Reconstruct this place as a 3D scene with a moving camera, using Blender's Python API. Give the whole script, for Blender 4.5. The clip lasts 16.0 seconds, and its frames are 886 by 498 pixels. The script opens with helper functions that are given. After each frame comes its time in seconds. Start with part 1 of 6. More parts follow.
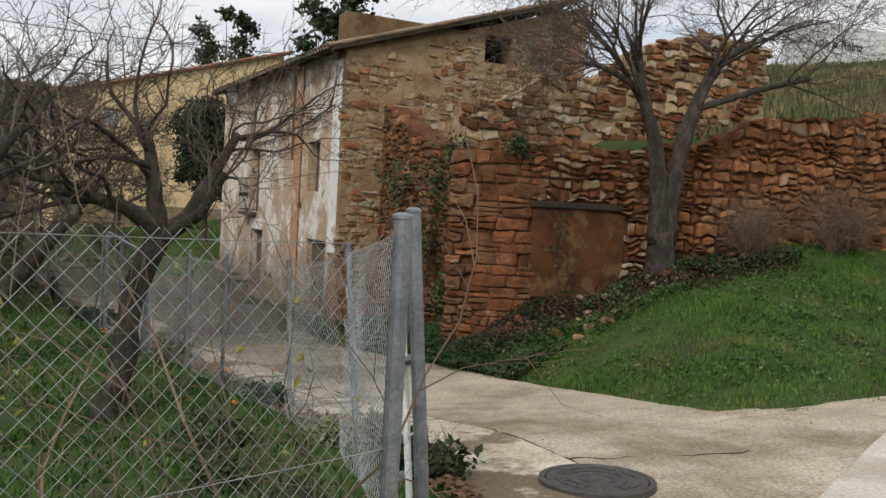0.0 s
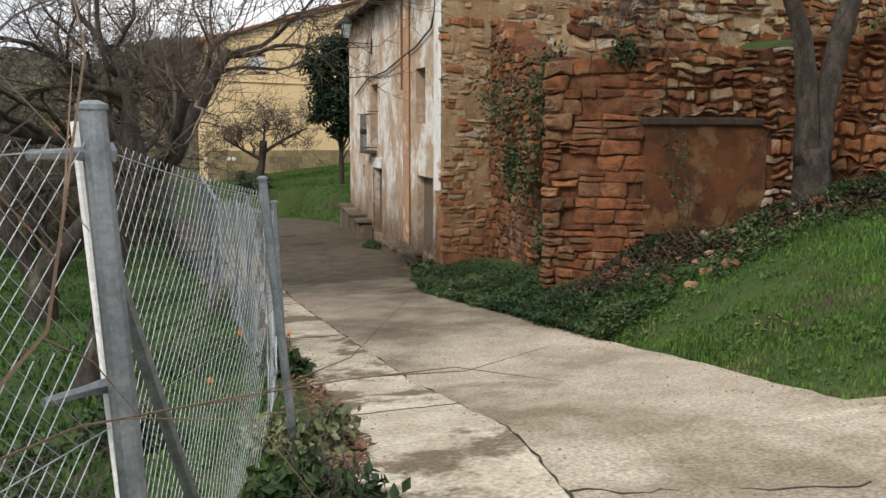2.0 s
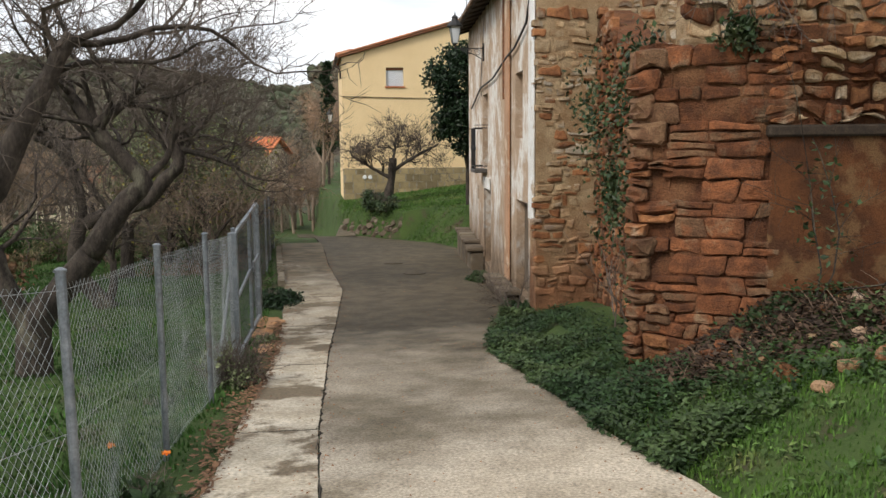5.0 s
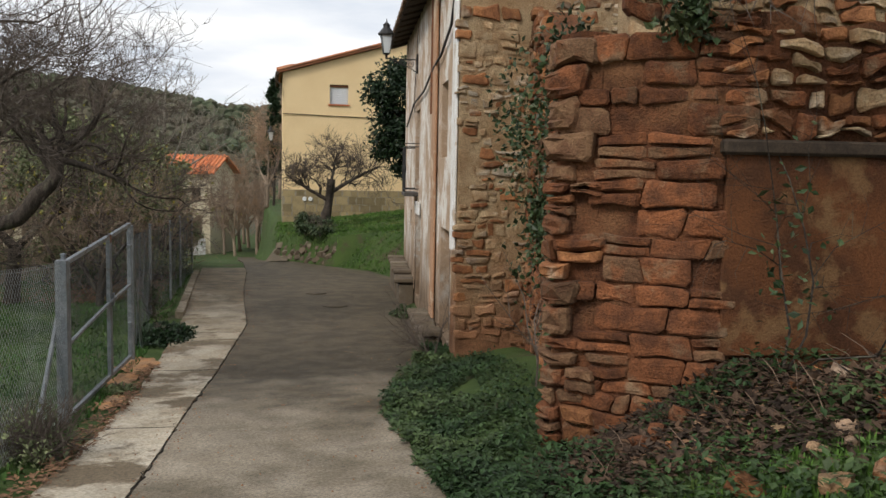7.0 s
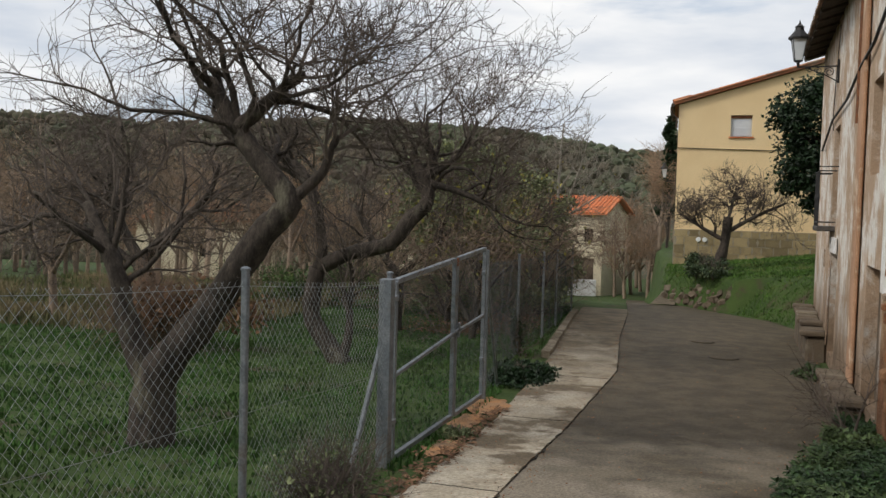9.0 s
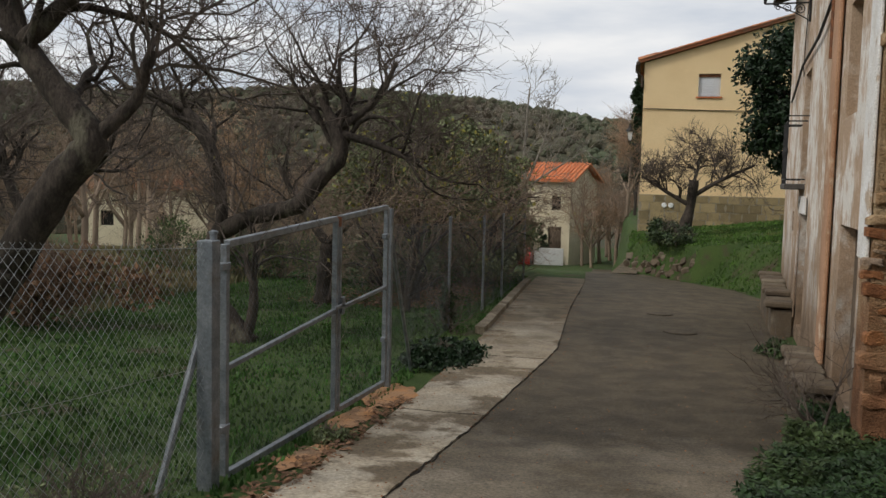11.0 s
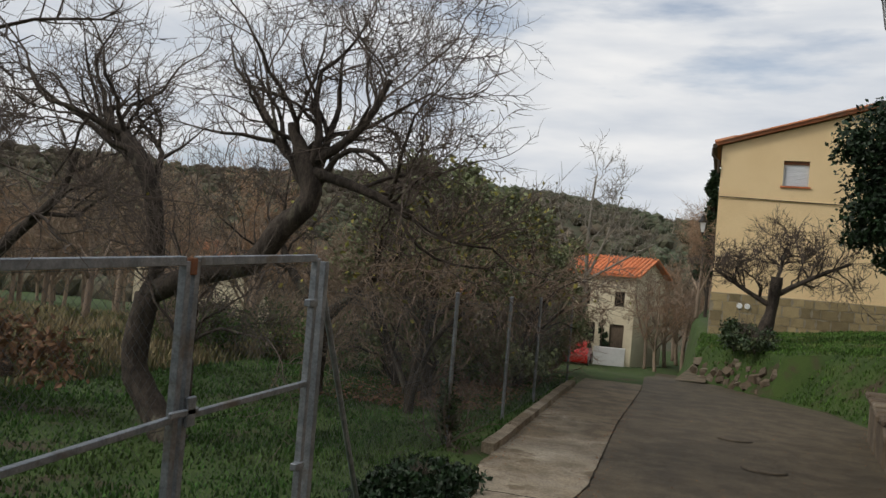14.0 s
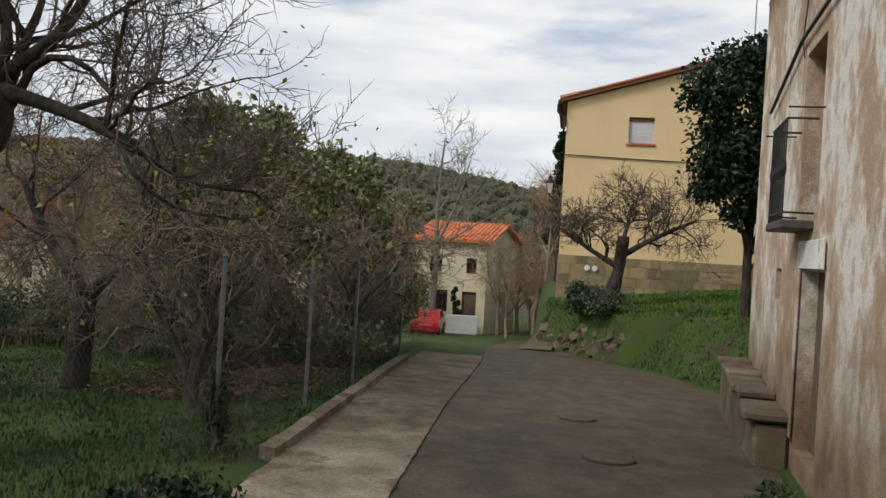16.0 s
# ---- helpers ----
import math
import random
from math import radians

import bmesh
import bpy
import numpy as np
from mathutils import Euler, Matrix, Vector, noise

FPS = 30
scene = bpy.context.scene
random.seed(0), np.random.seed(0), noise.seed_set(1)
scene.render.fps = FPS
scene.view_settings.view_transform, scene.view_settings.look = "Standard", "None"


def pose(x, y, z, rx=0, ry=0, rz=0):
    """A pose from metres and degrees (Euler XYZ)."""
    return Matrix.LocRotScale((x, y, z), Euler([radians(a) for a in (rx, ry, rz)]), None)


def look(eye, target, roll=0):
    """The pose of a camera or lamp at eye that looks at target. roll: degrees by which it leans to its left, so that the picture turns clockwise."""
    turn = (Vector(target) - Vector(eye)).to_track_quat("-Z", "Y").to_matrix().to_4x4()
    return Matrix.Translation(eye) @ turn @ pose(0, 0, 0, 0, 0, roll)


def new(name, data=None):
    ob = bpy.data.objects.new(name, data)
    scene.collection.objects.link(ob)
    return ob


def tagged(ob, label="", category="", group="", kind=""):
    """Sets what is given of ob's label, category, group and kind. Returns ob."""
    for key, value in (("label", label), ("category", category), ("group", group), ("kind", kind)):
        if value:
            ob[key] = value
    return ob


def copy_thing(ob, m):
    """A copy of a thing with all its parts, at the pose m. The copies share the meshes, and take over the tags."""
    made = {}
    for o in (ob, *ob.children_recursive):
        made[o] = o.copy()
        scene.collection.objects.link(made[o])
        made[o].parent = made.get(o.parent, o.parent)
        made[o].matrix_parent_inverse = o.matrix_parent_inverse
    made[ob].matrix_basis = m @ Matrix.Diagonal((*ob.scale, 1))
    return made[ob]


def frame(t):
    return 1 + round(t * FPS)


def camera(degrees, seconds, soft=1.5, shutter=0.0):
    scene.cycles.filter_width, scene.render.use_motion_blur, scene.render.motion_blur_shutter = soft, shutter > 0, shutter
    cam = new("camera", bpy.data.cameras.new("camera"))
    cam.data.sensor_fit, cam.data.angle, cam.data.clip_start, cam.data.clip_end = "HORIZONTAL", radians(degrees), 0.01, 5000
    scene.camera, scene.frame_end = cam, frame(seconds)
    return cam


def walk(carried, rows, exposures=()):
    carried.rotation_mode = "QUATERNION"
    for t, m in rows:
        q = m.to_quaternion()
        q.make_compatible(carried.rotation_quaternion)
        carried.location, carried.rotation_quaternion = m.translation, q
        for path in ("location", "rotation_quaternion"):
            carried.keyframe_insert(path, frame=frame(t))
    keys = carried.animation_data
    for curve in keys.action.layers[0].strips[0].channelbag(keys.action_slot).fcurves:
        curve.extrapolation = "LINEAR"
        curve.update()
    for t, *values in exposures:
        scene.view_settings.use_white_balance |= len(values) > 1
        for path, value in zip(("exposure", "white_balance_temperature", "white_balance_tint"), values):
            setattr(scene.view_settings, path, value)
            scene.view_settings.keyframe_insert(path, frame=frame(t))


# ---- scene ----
cam = camera(54.1, 16.0)
PATH = [
    (0, (0.283, 0.094, 1.392), (1.33, 1.794, 1.28), 3.2),
    (0.5, (0.839, 0.351, 1.356), (1.867, 2.063, 1.247), 2.0),
    (1, (1.409, 0.621, 1.279), (2.241, 2.428, 1.073), 0.9),
    (1.5, (1.861, 0.986, 1.251), (2.603, 2.823, 0.978), 1.4),
    (2, (2.378, 1.301, 1.28), (3.053, 3.164, 1.01), 0.2),
    (2.5, (2.829, 1.708, 1.264), (3.572, 3.543, 0.983), 0.9),
    (3, (3.281, 2.06, 1.283), (3.991, 3.908, 0.996), 2.2),
    (3.5, (3.655, 2.422, 1.284), (4.193, 4.326, 0.988), 1.0),
    (4, (4.024, 2.831, 1.303), (4.404, 4.776, 1.036), -0.1),
    (4.2, (4.184, 3.0, 1.305), (4.47, 4.963, 1.056), -0.7),
    (6.3, (5.331, 4.948, 1.243), (5.701, 6.9, 1.019), 1.9),
    (6.5, (5.488, 5.129, 1.212), (5.921, 7.068, 0.983), 1.7),
    (7, (5.687, 5.588, 1.198), (6.067, 7.544, 1.021), 1.1),
    (7.5, (5.758, 6.05, 1.174), (5.828, 8.044, 1.027), 0.1),
    (8, (5.868, 6.534, 1.138), (5.585, 8.512, 1.048), 0.1),
    (8.2, (5.871, 6.725, 1.073), (5.472, 8.683, 0.997), 0.5),
    (10.3, (6.298, 8.898, 0.766), (5.751, 10.816, 0.617), 1.7),
    (10.5, (6.326, 9.055, 0.747), (5.821, 10.983, 0.59), 1.4),
    (11, (6.355, 9.595, 0.686), (5.899, 11.536, 0.526), 1.4),
    (11.5, (6.441, 10.155, 0.623), (5.827, 12.052, 0.463), 1.8),
    (12, (6.449, 10.806, 0.545), (5.864, 12.709, 0.353), 2.8),
    (12.5, (6.472, 11.331, 0.53), (5.665, 13.158, 0.437), 2.0),
    (13, (6.349, 11.891, 0.487), (5.609, 13.749, 0.474), 4.2),
    (13.5, (6.346, 12.434, 0.455), (5.609, 14.292, 0.503), 5.1),
    (14, (6.298, 13.022, 0.395), (5.684, 14.925, 0.435), 4.8),
    (14.5, (6.307, 13.58, 0.359), (5.715, 15.49, 0.347), 4.5),
    (15, (6.378, 14.18, 0.353), (5.905, 16.123, 0.341), 4.3),
    (15.5, (6.444, 14.781, 0.344), (6.132, 16.756, 0.336), 4.2),
    (16, (6.477, 15.378, 0.282), (6.18, 17.355, 0.279), 3.5),
]
walk(cam, [(t, look(eye, target, roll)) for t, eye, target, roll in PATH], [(0, 0.05), (2, 0.4), (4.2, 0.5), (6.3, 0.33), (8.2, 0.1), (10.5, -0.05), (12, -0.2), (13, -0.28), (14.2, -0.1), (15.5, 0.05), (16, 0.0)])
# ---------------------------------------------------------------- light
SUN_EL, SUN_AZ = radians(42), radians(234)
world = bpy.data.worlds.new("sky")
scene.world = world
world.use_nodes = True
wn, wl = world.node_tree.nodes, world.node_tree.links
wn.clear()


def wnode(kind, **kw):
    n = wn.new(kind)
    for k, v in kw.items():
        n.inputs[k].default_value = v
    return n


w_out = wn.new("ShaderNodeOutputWorld")
w_bg = wn.new("ShaderNodeBackground")
w_bg2 = wn.new("ShaderNodeBackground")
w_mix = wn.new("ShaderNodeMixShader")
w_sky = wn.new("ShaderNodeTexSky")
w_sky.sky_type, w_sky.sun_disc, w_sky.sun_elevation, w_sky.sun_rotation = "NISHITA", False, SUN_EL, SUN_AZ
w_co = wn.new("ShaderNodeTexCoord")
w_map = wn.new("ShaderNodeMapping")
w_map.inputs["Scale"].default_value = (2.0, 2.0, 9.0)
w_n1 = wnode("ShaderNodeTexNoise", Scale=1.3, Detail=7.0, Roughness=0.55)
w_n2 = wnode("ShaderNodeTexNoise", Scale=2.1, Detail=6.0, Roughness=0.5)
w_r1 = wn.new("ShaderNodeValToRGB")
w_r1.color_ramp.elements[0].position, w_r1.color_ramp.elements[1].position = 0.24, 0.42
w_r2 = wn.new("ShaderNodeValToRGB")
w_r2.color_ramp.elements[0].position, w_r2.color_ramp.elements[1].position = 0.32, 0.66
w_r2.color_ramp.elements[0].color = (0.62, 0.68, 0.77, 1)
w_r2.color_ramp.elements[1].color = (1.0, 1.0, 1.0, 1)
w_bg.inputs["Strength"].default_value = 0.12
w_bg2.inputs["Strength"].default_value = 0.95
wl.new(w_co.outputs["Generated"], w_map.inputs["Vector"])
wl.new(w_map.outputs[0], w_n1.inputs["Vector"])
wl.new(w_map.outputs[0], w_n2.inputs["Vector"])
wl.new(w_n1.outputs[0], w_r1.inputs[0])
wl.new(w_n2.outputs[0], w_r2.inputs[0])
wl.new(w_sky.outputs[0], w_bg.inputs[0])
wl.new(w_r2.outputs[0], w_bg2.inputs[0])
wl.new(w_r1.outputs[0], w_mix.inputs[0])
wl.new(w_bg.outputs[0], w_mix.inputs[1])
wl.new(w_bg2.outputs[0], w_mix.inputs[2])
wl.new(w_mix.outputs[0], w_out.inputs[0])
sun_data = bpy.data.lights.new("sun", "SUN")
sun_data.energy, sun_data.angle, sun_data.color = 1.8, radians(14), (1.0, 0.95, 0.87)
sun = new("sun", sun_data)
sun.matrix_world = look((0, 0, 40), (-40 * math.cos(SUN_EL) * math.sin(SUN_AZ) / math.sin(SUN_EL), -40 * math.cos(SUN_EL) * math.cos(SUN_AZ) / math.sin(SUN_EL), 0))

# ---------------------------------------------------------------- materials


def material(name, c1, c2, scale=4.0, rough=0.85, bump=0.3, metal=0.0, c3=None, scale3=0.6, cut=(0.4, 0.6), cut3=(0.5, 0.62), vary=0.0, stretch=(1, 1, 1), fine=60.0, spec=0.3, bdist=0.01, along=None, speck=0.3):
    """Two colours mixed by noise, a third in larger stains, fine relief; vary: change from piece to piece."""
    m = bpy.data.materials.new(name)
    m.use_nodes = True
    n, l = m.node_tree.nodes, m.node_tree.links
    b = n["Principled BSDF"]
    b.inputs["Roughness"].default_value, b.inputs["Metallic"].default_value = rough, metal
    b.inputs["Specular IOR Level"].default_value = spec
    co = n.new("ShaderNodeTexCoord")
    mp = n.new("ShaderNodeMapping")
    mp.inputs["Scale"].default_value = stretch
    geo = n.new("ShaderNodeNewGeometry")
    l.new(geo.outputs["Position"], mp.inputs["Vector"])

    def tex(sc, detail=6.0):
        t = n.new("ShaderNodeTexNoise")
        t.inputs["Scale"].default_value, t.inputs["Detail"].default_value, t.inputs["Roughness"].default_value = sc, detail, 0.62
        l.new(mp.outputs[0], t.inputs["Vector"])
        return t

    def ramp(src, lo, hi):
        r = n.new("ShaderNodeMapRange")
        r.inputs["From Min"].default_value, r.inputs["From Max"].default_value = lo, hi
        l.new(src, r.inputs["Value"])
        return r.outputs[0]

    def mix(f, a, c, mode="MIX"):
        x = n.new("ShaderNodeMix")
        x.data_type, x.blend_type = "RGBA", mode
        for sock, v in ((x.inputs[0], f), (x.inputs[6], a), (x.inputs[7], c)):
            if isinstance(v, (tuple, float)):
                sock.default_value = (*v, 1) if isinstance(v, tuple) else v
            else:
                l.new(v, sock)
        return x.outputs[2]

    t1 = tex(scale)
    col = mix(ramp(t1.outputs[0], *cut), c1, c2)
    if c3:
        col = mix(ramp(tex(scale3, 8.0).outputs[0], *cut3), col, c3)
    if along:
        # turns more and more to another colour along one axis, with a ragged front
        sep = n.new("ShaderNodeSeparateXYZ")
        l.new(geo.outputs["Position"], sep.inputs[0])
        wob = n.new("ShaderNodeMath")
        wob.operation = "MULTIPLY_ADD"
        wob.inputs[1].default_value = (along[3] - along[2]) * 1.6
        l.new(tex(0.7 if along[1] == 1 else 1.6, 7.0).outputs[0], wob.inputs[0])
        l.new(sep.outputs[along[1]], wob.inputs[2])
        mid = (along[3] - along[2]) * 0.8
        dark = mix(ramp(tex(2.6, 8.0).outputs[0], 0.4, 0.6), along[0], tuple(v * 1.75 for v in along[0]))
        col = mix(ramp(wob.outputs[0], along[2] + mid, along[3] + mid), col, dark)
    t2 = tex(fine, 3.0)
    hs = n.new("ShaderNodeHueSaturation")
    l.new(col, hs.inputs["Color"])
    l.new(ramp(t2.outputs[0], 0.2, 0.8), hs.inputs["Value"])
    mr = hs.inputs["Value"].links[0].from_node
    mr.inputs["To Min"].default_value, mr.inputs["To Max"].default_value = 1 - speck, 1 + speck
    col = hs.outputs[0]
    if vary:
        oi = n.new("ShaderNodeObjectInfo")
        add = n.new("ShaderNodeMath")
        add.operation = "ADD"
        l.new(oi.outputs["Random"], add.inputs[0])
        l.new(geo.outputs["Random Per Island"], add.inputs[1])
        fr = n.new("ShaderNodeMath")
        fr.operation = "FRACT"
        l.new(add.outputs[0], fr.inputs[0])
        h2 = n.new("ShaderNodeHueSaturation")
        l.new(col, h2.inputs["Color"])
        vv = ramp(fr.outputs[0], 0, 1)
        vm = vv.node
        vm.inputs["To Min"].default_value, vm.inputs["To Max"].default_value = 1 - vary, 1 + vary
        l.new(vv, h2.inputs["Value"])
        col = h2.outputs[0]
    l.new(col, b.inputs["Base Color"])
    if bump:
        bp = n.new("ShaderNodeBump")
        bp.inputs["Strength"].default_value, bp.inputs["Distance"].default_value = bump, bdist
        sm = n.new("ShaderNodeMath")
        sm.operation = "MULTIPLY_ADD"
        sm.inputs[1].default_value = 0.6
        l.new(t2.outputs[0], sm.inputs[0])
        l.new(t1.outputs[0], sm.inputs[2])
        l.new(sm.outputs[0], bp.inputs["Height"])
        l.new(bp.outputs[0], b.inputs["Normal"])
    return m


M_SOIL = material("soil and grass", (0.032, 0.058, 0.012), (0.05, 0.08, 0.018), 1.5, 0.95, 0.6, c3=(0.06, 0.045, 0.028), scale3=0.9, cut3=(0.56, 0.66), bdist=0.03)
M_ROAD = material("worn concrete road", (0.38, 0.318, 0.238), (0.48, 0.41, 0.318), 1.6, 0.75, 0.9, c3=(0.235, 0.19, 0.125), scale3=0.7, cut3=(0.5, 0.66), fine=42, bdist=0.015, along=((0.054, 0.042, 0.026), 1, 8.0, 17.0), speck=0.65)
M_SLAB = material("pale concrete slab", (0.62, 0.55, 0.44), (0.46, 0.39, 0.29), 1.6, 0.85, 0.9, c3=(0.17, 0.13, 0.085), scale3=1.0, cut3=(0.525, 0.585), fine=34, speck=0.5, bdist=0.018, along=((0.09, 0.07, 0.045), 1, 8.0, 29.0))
M_APRON = material("new pale concrete", (0.6, 0.55, 0.48), (0.52, 0.47, 0.4), 1.4, 0.85, 0.5, c3=(0.42, 0.37, 0.3), scale3=0.8, fine=40, speck=0.35)
M_PLASTER = material("old lime plaster", (0.72, 0.68, 0.62), (0.44, 0.315, 0.215), 1.2, 0.9, 0.9, c3=(0.55, 0.43, 0.33), scale3=5.0, cut3=(0.5, 0.6), cut=(0.45, 0.52), stretch=(1, 1, 0.8), along=((0.15, 0.105, 0.07), 2, 0.2, -1.2), bdist=0.02)
M_LIMEWASH = material("thick limewash", (0.80, 0.79, 0.77), (0.68, 0.65, 0.6), 2.4, 0.9, 0.7, c3=(0.5, 0.4, 0.3), scale3=2.0, cut3=(0.58, 0.63), bdist=0.02)
M_PINK = material("ochre plaster", (0.46, 0.27, 0.165), (0.36, 0.205, 0.12), 1.6, 0.92, 0.6, c3=(0.6, 0.46, 0.33), scale3=1.6, cut3=(0.55, 0.63))
M_RUBBLE = material("rubble mortar", (0.47, 0.345, 0.205), (0.35, 0.225, 0.12), 2.4, 0.95, 1.0, c3=(0.27, 0.15, 0.078), scale3=1.1, cut3=(0.54, 0.62), bdist=0.06, along=((0.17, 0.082, 0.042), 2, 0.5, -1.1), speck=0.55)
M_RED = material("red earth mortar", (0.17, 0.066, 0.029), (0.085, 0.036, 0.018), 4.5, 0.95, 1.0, c3=(0.20, 0.095, 0.045), scale3=1.3, bdist=0.05, speck=0.5)
M_STONE_R = material("red sandstone", (0.22, 0.082, 0.034), (0.115, 0.046, 0.022), 6.0, 0.92, 1.0, c3=(0.21, 0.135, 0.08), scale3=2.6, cut3=(0.54, 0.64), vary=0.35, bdist=0.03, speck=0.5)
M_STONE_T = material("tan limestone", (0.46, 0.335, 0.2), (0.32, 0.2, 0.105), 5.0, 0.92, 1.0, c3=(0.48, 0.41, 0.32), scale3=1.6, vary=0.3, bdist=0.03, along=((0.18, 0.085, 0.043), 2, 0.5, -1.1), speck=0.45)
M_STONE_O = material("orange field stone", (0.33, 0.145, 0.06), (0.2, 0.082, 0.036), 6.0, 0.92, 1.0, c3=(0.34, 0.25, 0.17), scale3=2.2, cut3=(0.54, 0.64), vary=0.38, bdist=0.03, speck=0.45)
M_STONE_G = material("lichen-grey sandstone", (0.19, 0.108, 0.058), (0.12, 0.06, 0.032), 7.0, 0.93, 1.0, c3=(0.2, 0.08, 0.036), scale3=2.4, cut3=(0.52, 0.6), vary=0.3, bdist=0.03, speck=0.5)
M_YELLOW = material("yellow render", (0.80, 0.60, 0.34), (0.76, 0.56, 0.31), 0.8, 0.85, 0.15)
M_SPLINT = material("crazy stone cladding", (0.30, 0.23, 0.12), (0.24, 0.185, 0.1), 3.0, 0.85, 0.3, vary=0.35)
M_JOINT = material("grey joint", (0.30, 0.26, 0.19), (0.25, 0.21, 0.15), 6.0, 0.9, 0.3)
M_TILE = material("clay roof tile", (0.42, 0.17, 0.08), (0.34, 0.13, 0.06), 3.0, 0.85, 0.4, c3=(0.3, 0.22, 0.15), vary=0.25)
M_TILE_NEW = material("orange roof tile", (0.62, 0.21, 0.085), (0.54, 0.17, 0.07), 2.0, 0.8, 0.3, vary=0.15)
M_TILE_OLD = material("weathered roof tile", (0.26, 0.16, 0.10), (0.2, 0.15, 0.11), 3.0, 0.9, 0.4, c3=(0.14, 0.12, 0.1), vary=0.3)
M_CREAM = material("cream render", (0.70, 0.63, 0.46), (0.64, 0.56, 0.40), 0.7, 0.85, 0.15)
M_WHITE = material("white paint", (0.76, 0.76, 0.74), (0.68, 0.68, 0.66), 2.0, 0.75, 0.1)
M_SHUTTER = material("pale shutter slats", (0.72, 0.73, 0.74), (0.66, 0.67, 0.69), 2.0, 0.5, 0.05)
M_GALV = material("galvanised steel", (0.29, 0.31, 0.33), (0.2, 0.22, 0.24), 9.0, 0.5, 0.1, metal=0.75, c3=(0.19, 0.17, 0.15), scale3=2.5, cut3=(0.58, 0.68))
M_WIRE = material("fence wire", (0.42, 0.44, 0.45), (0.3, 0.32, 0.33), 20.0, 0.5, 0.0, metal=0.4)
M_WIRE_DARK = material("dull dark fence wire", (0.13, 0.135, 0.14), (0.08, 0.085, 0.09), 20.0, 0.7, 0.0, metal=0.3)
M_RUST = material("rusty iron", (0.22, 0.09, 0.04), (0.13, 0.06, 0.035), 12.0, 0.85, 0.3)
M_IRON = material("black iron", (0.025, 0.025, 0.027), (0.045, 0.042, 0.04), 10.0, 0.55, 0.1, metal=0.3)
M_MANHOLE = material("cast iron cover", (0.075, 0.07, 0.065), (0.11, 0.10, 0.09), 14.0, 0.6, 0.3, metal=0.4)
M_WOOD = material("grey weathered wood", (0.16, 0.12, 0.085), (0.10, 0.075, 0.055), 6.0, 0.85, 0.4, stretch=(4, 4, 0.5))
M_DARKWOOD = material("dark old timber", (0.07, 0.05, 0.035), (0.04, 0.03, 0.022), 8.0, 0.9, 0.4)
M_BARK = material("grey brown bark", (0.078, 0.062, 0.05), (0.036, 0.029, 0.023), 11.0, 0.95, 1.0, c3=(0.13, 0.118, 0.085), scale3=3.5, cut3=(0.57, 0.66), stretch=(1, 1, 0.4), bdist=0.03, speck=0.5)
M_TWIG = material("bare twigs", (0.15, 0.118, 0.098), (0.085, 0.068, 0.056), 3.0, 0.9, 0.0)
M_WOODTWIG = material("pale winter twigs", (0.30, 0.225, 0.165), (0.21, 0.155, 0.115), 0.4, 0.9, 0.0, vary=0.3)
M_WOODTWIG_RED = material("russet winter twigs", (0.36, 0.235, 0.15), (0.26, 0.165, 0.105), 0.4, 0.9, 0.0, vary=0.3)
M_TWIG_RED = material("reddish bare twigs", (0.22, 0.15, 0.105), (0.15, 0.105, 0.075), 3.0, 0.9, 0.0)
M_PALEBARK = material("pale bark", (0.28, 0.25, 0.21), (0.18, 0.16, 0.13), 6.0, 0.9, 0.4)
M_GRASS = material("grass blades", (0.075, 0.15, 0.022), (0.045, 0.095, 0.016), 2.2, 0.75, 0.0, c3=(0.15, 0.17, 0.05), scale3=1.1, cut3=(0.54, 0.68), vary=0.4)
M_GRASS_DARK = material("dark grass blades", (0.048, 0.118, 0.02), (0.034, 0.08, 0.015), 0.8, 0.75, 0.0, c3=(0.06, 0.105, 0.024), scale3=0.5, vary=0.3)
M_LEAF = material("ground cover leaves", (0.03, 0.062, 0.018), (0.019, 0.04, 0.013), 2.0, 0.6, 0.0, c3=(0.06, 0.09, 0.03), vary=0.45)
M_IVY = material("ivy leaves", (0.036, 0.062, 0.022), (0.024, 0.044, 0.017), 2.0, 0.5, 0.0, c3=(0.075, 0.09, 0.035), scale3=2.0, vary=0.5)
M_LAUREL = material("dark evergreen leaves", (0.016, 0.035, 0.012), (0.01, 0.024, 0.009), 2.0, 0.5, 0.0, vary=0.5)
M_OLIVE = material("olive green leaves", (0.2, 0.22, 0.11), (0.12, 0.145, 0.065), 2.0, 0.65, 0.0, vary=0.4)
M_WEED = material("broad weed leaves", (0.075, 0.13, 0.03), (0.04, 0.08, 0.02), 0.7, 0.65, 0.0, c3=(0.16, 0.16, 0.05), scale3=0.9, cut3=(0.56, 0.64), vary=0.5)
M_YLEAF = material("yellowing leaves", (0.28, 0.24, 0.05), (0.2, 0.2, 0.045), 2.0, 0.7, 0.0, vary=0.3)
M_DEADLEAF = material("dry fallen leaves", (0.20, 0.11, 0.06), (0.13, 0.075, 0.045), 3.0, 0.9, 0.0, vary=0.4)
M_PINE = material("pine needles", (0.035, 0.06, 0.025), (0.022, 0.042, 0.018), 1.0, 0.8, 0.0, vary=0.3)
M_HILL = material("wooded hillside", (0.05, 0.055, 0.03), (0.085, 0.07, 0.045), 0.08, 0.95, 0.0, c3=(0.10, 0.085, 0.055), scale3=0.02, cut3=(0.54, 0.66), fine=0.6)
M_RED_PAINT = material("red car paint", (0.55, 0.02, 0.02), (0.5, 0.018, 0.018), 2.0, 0.25, 0.0, spec=0.5)
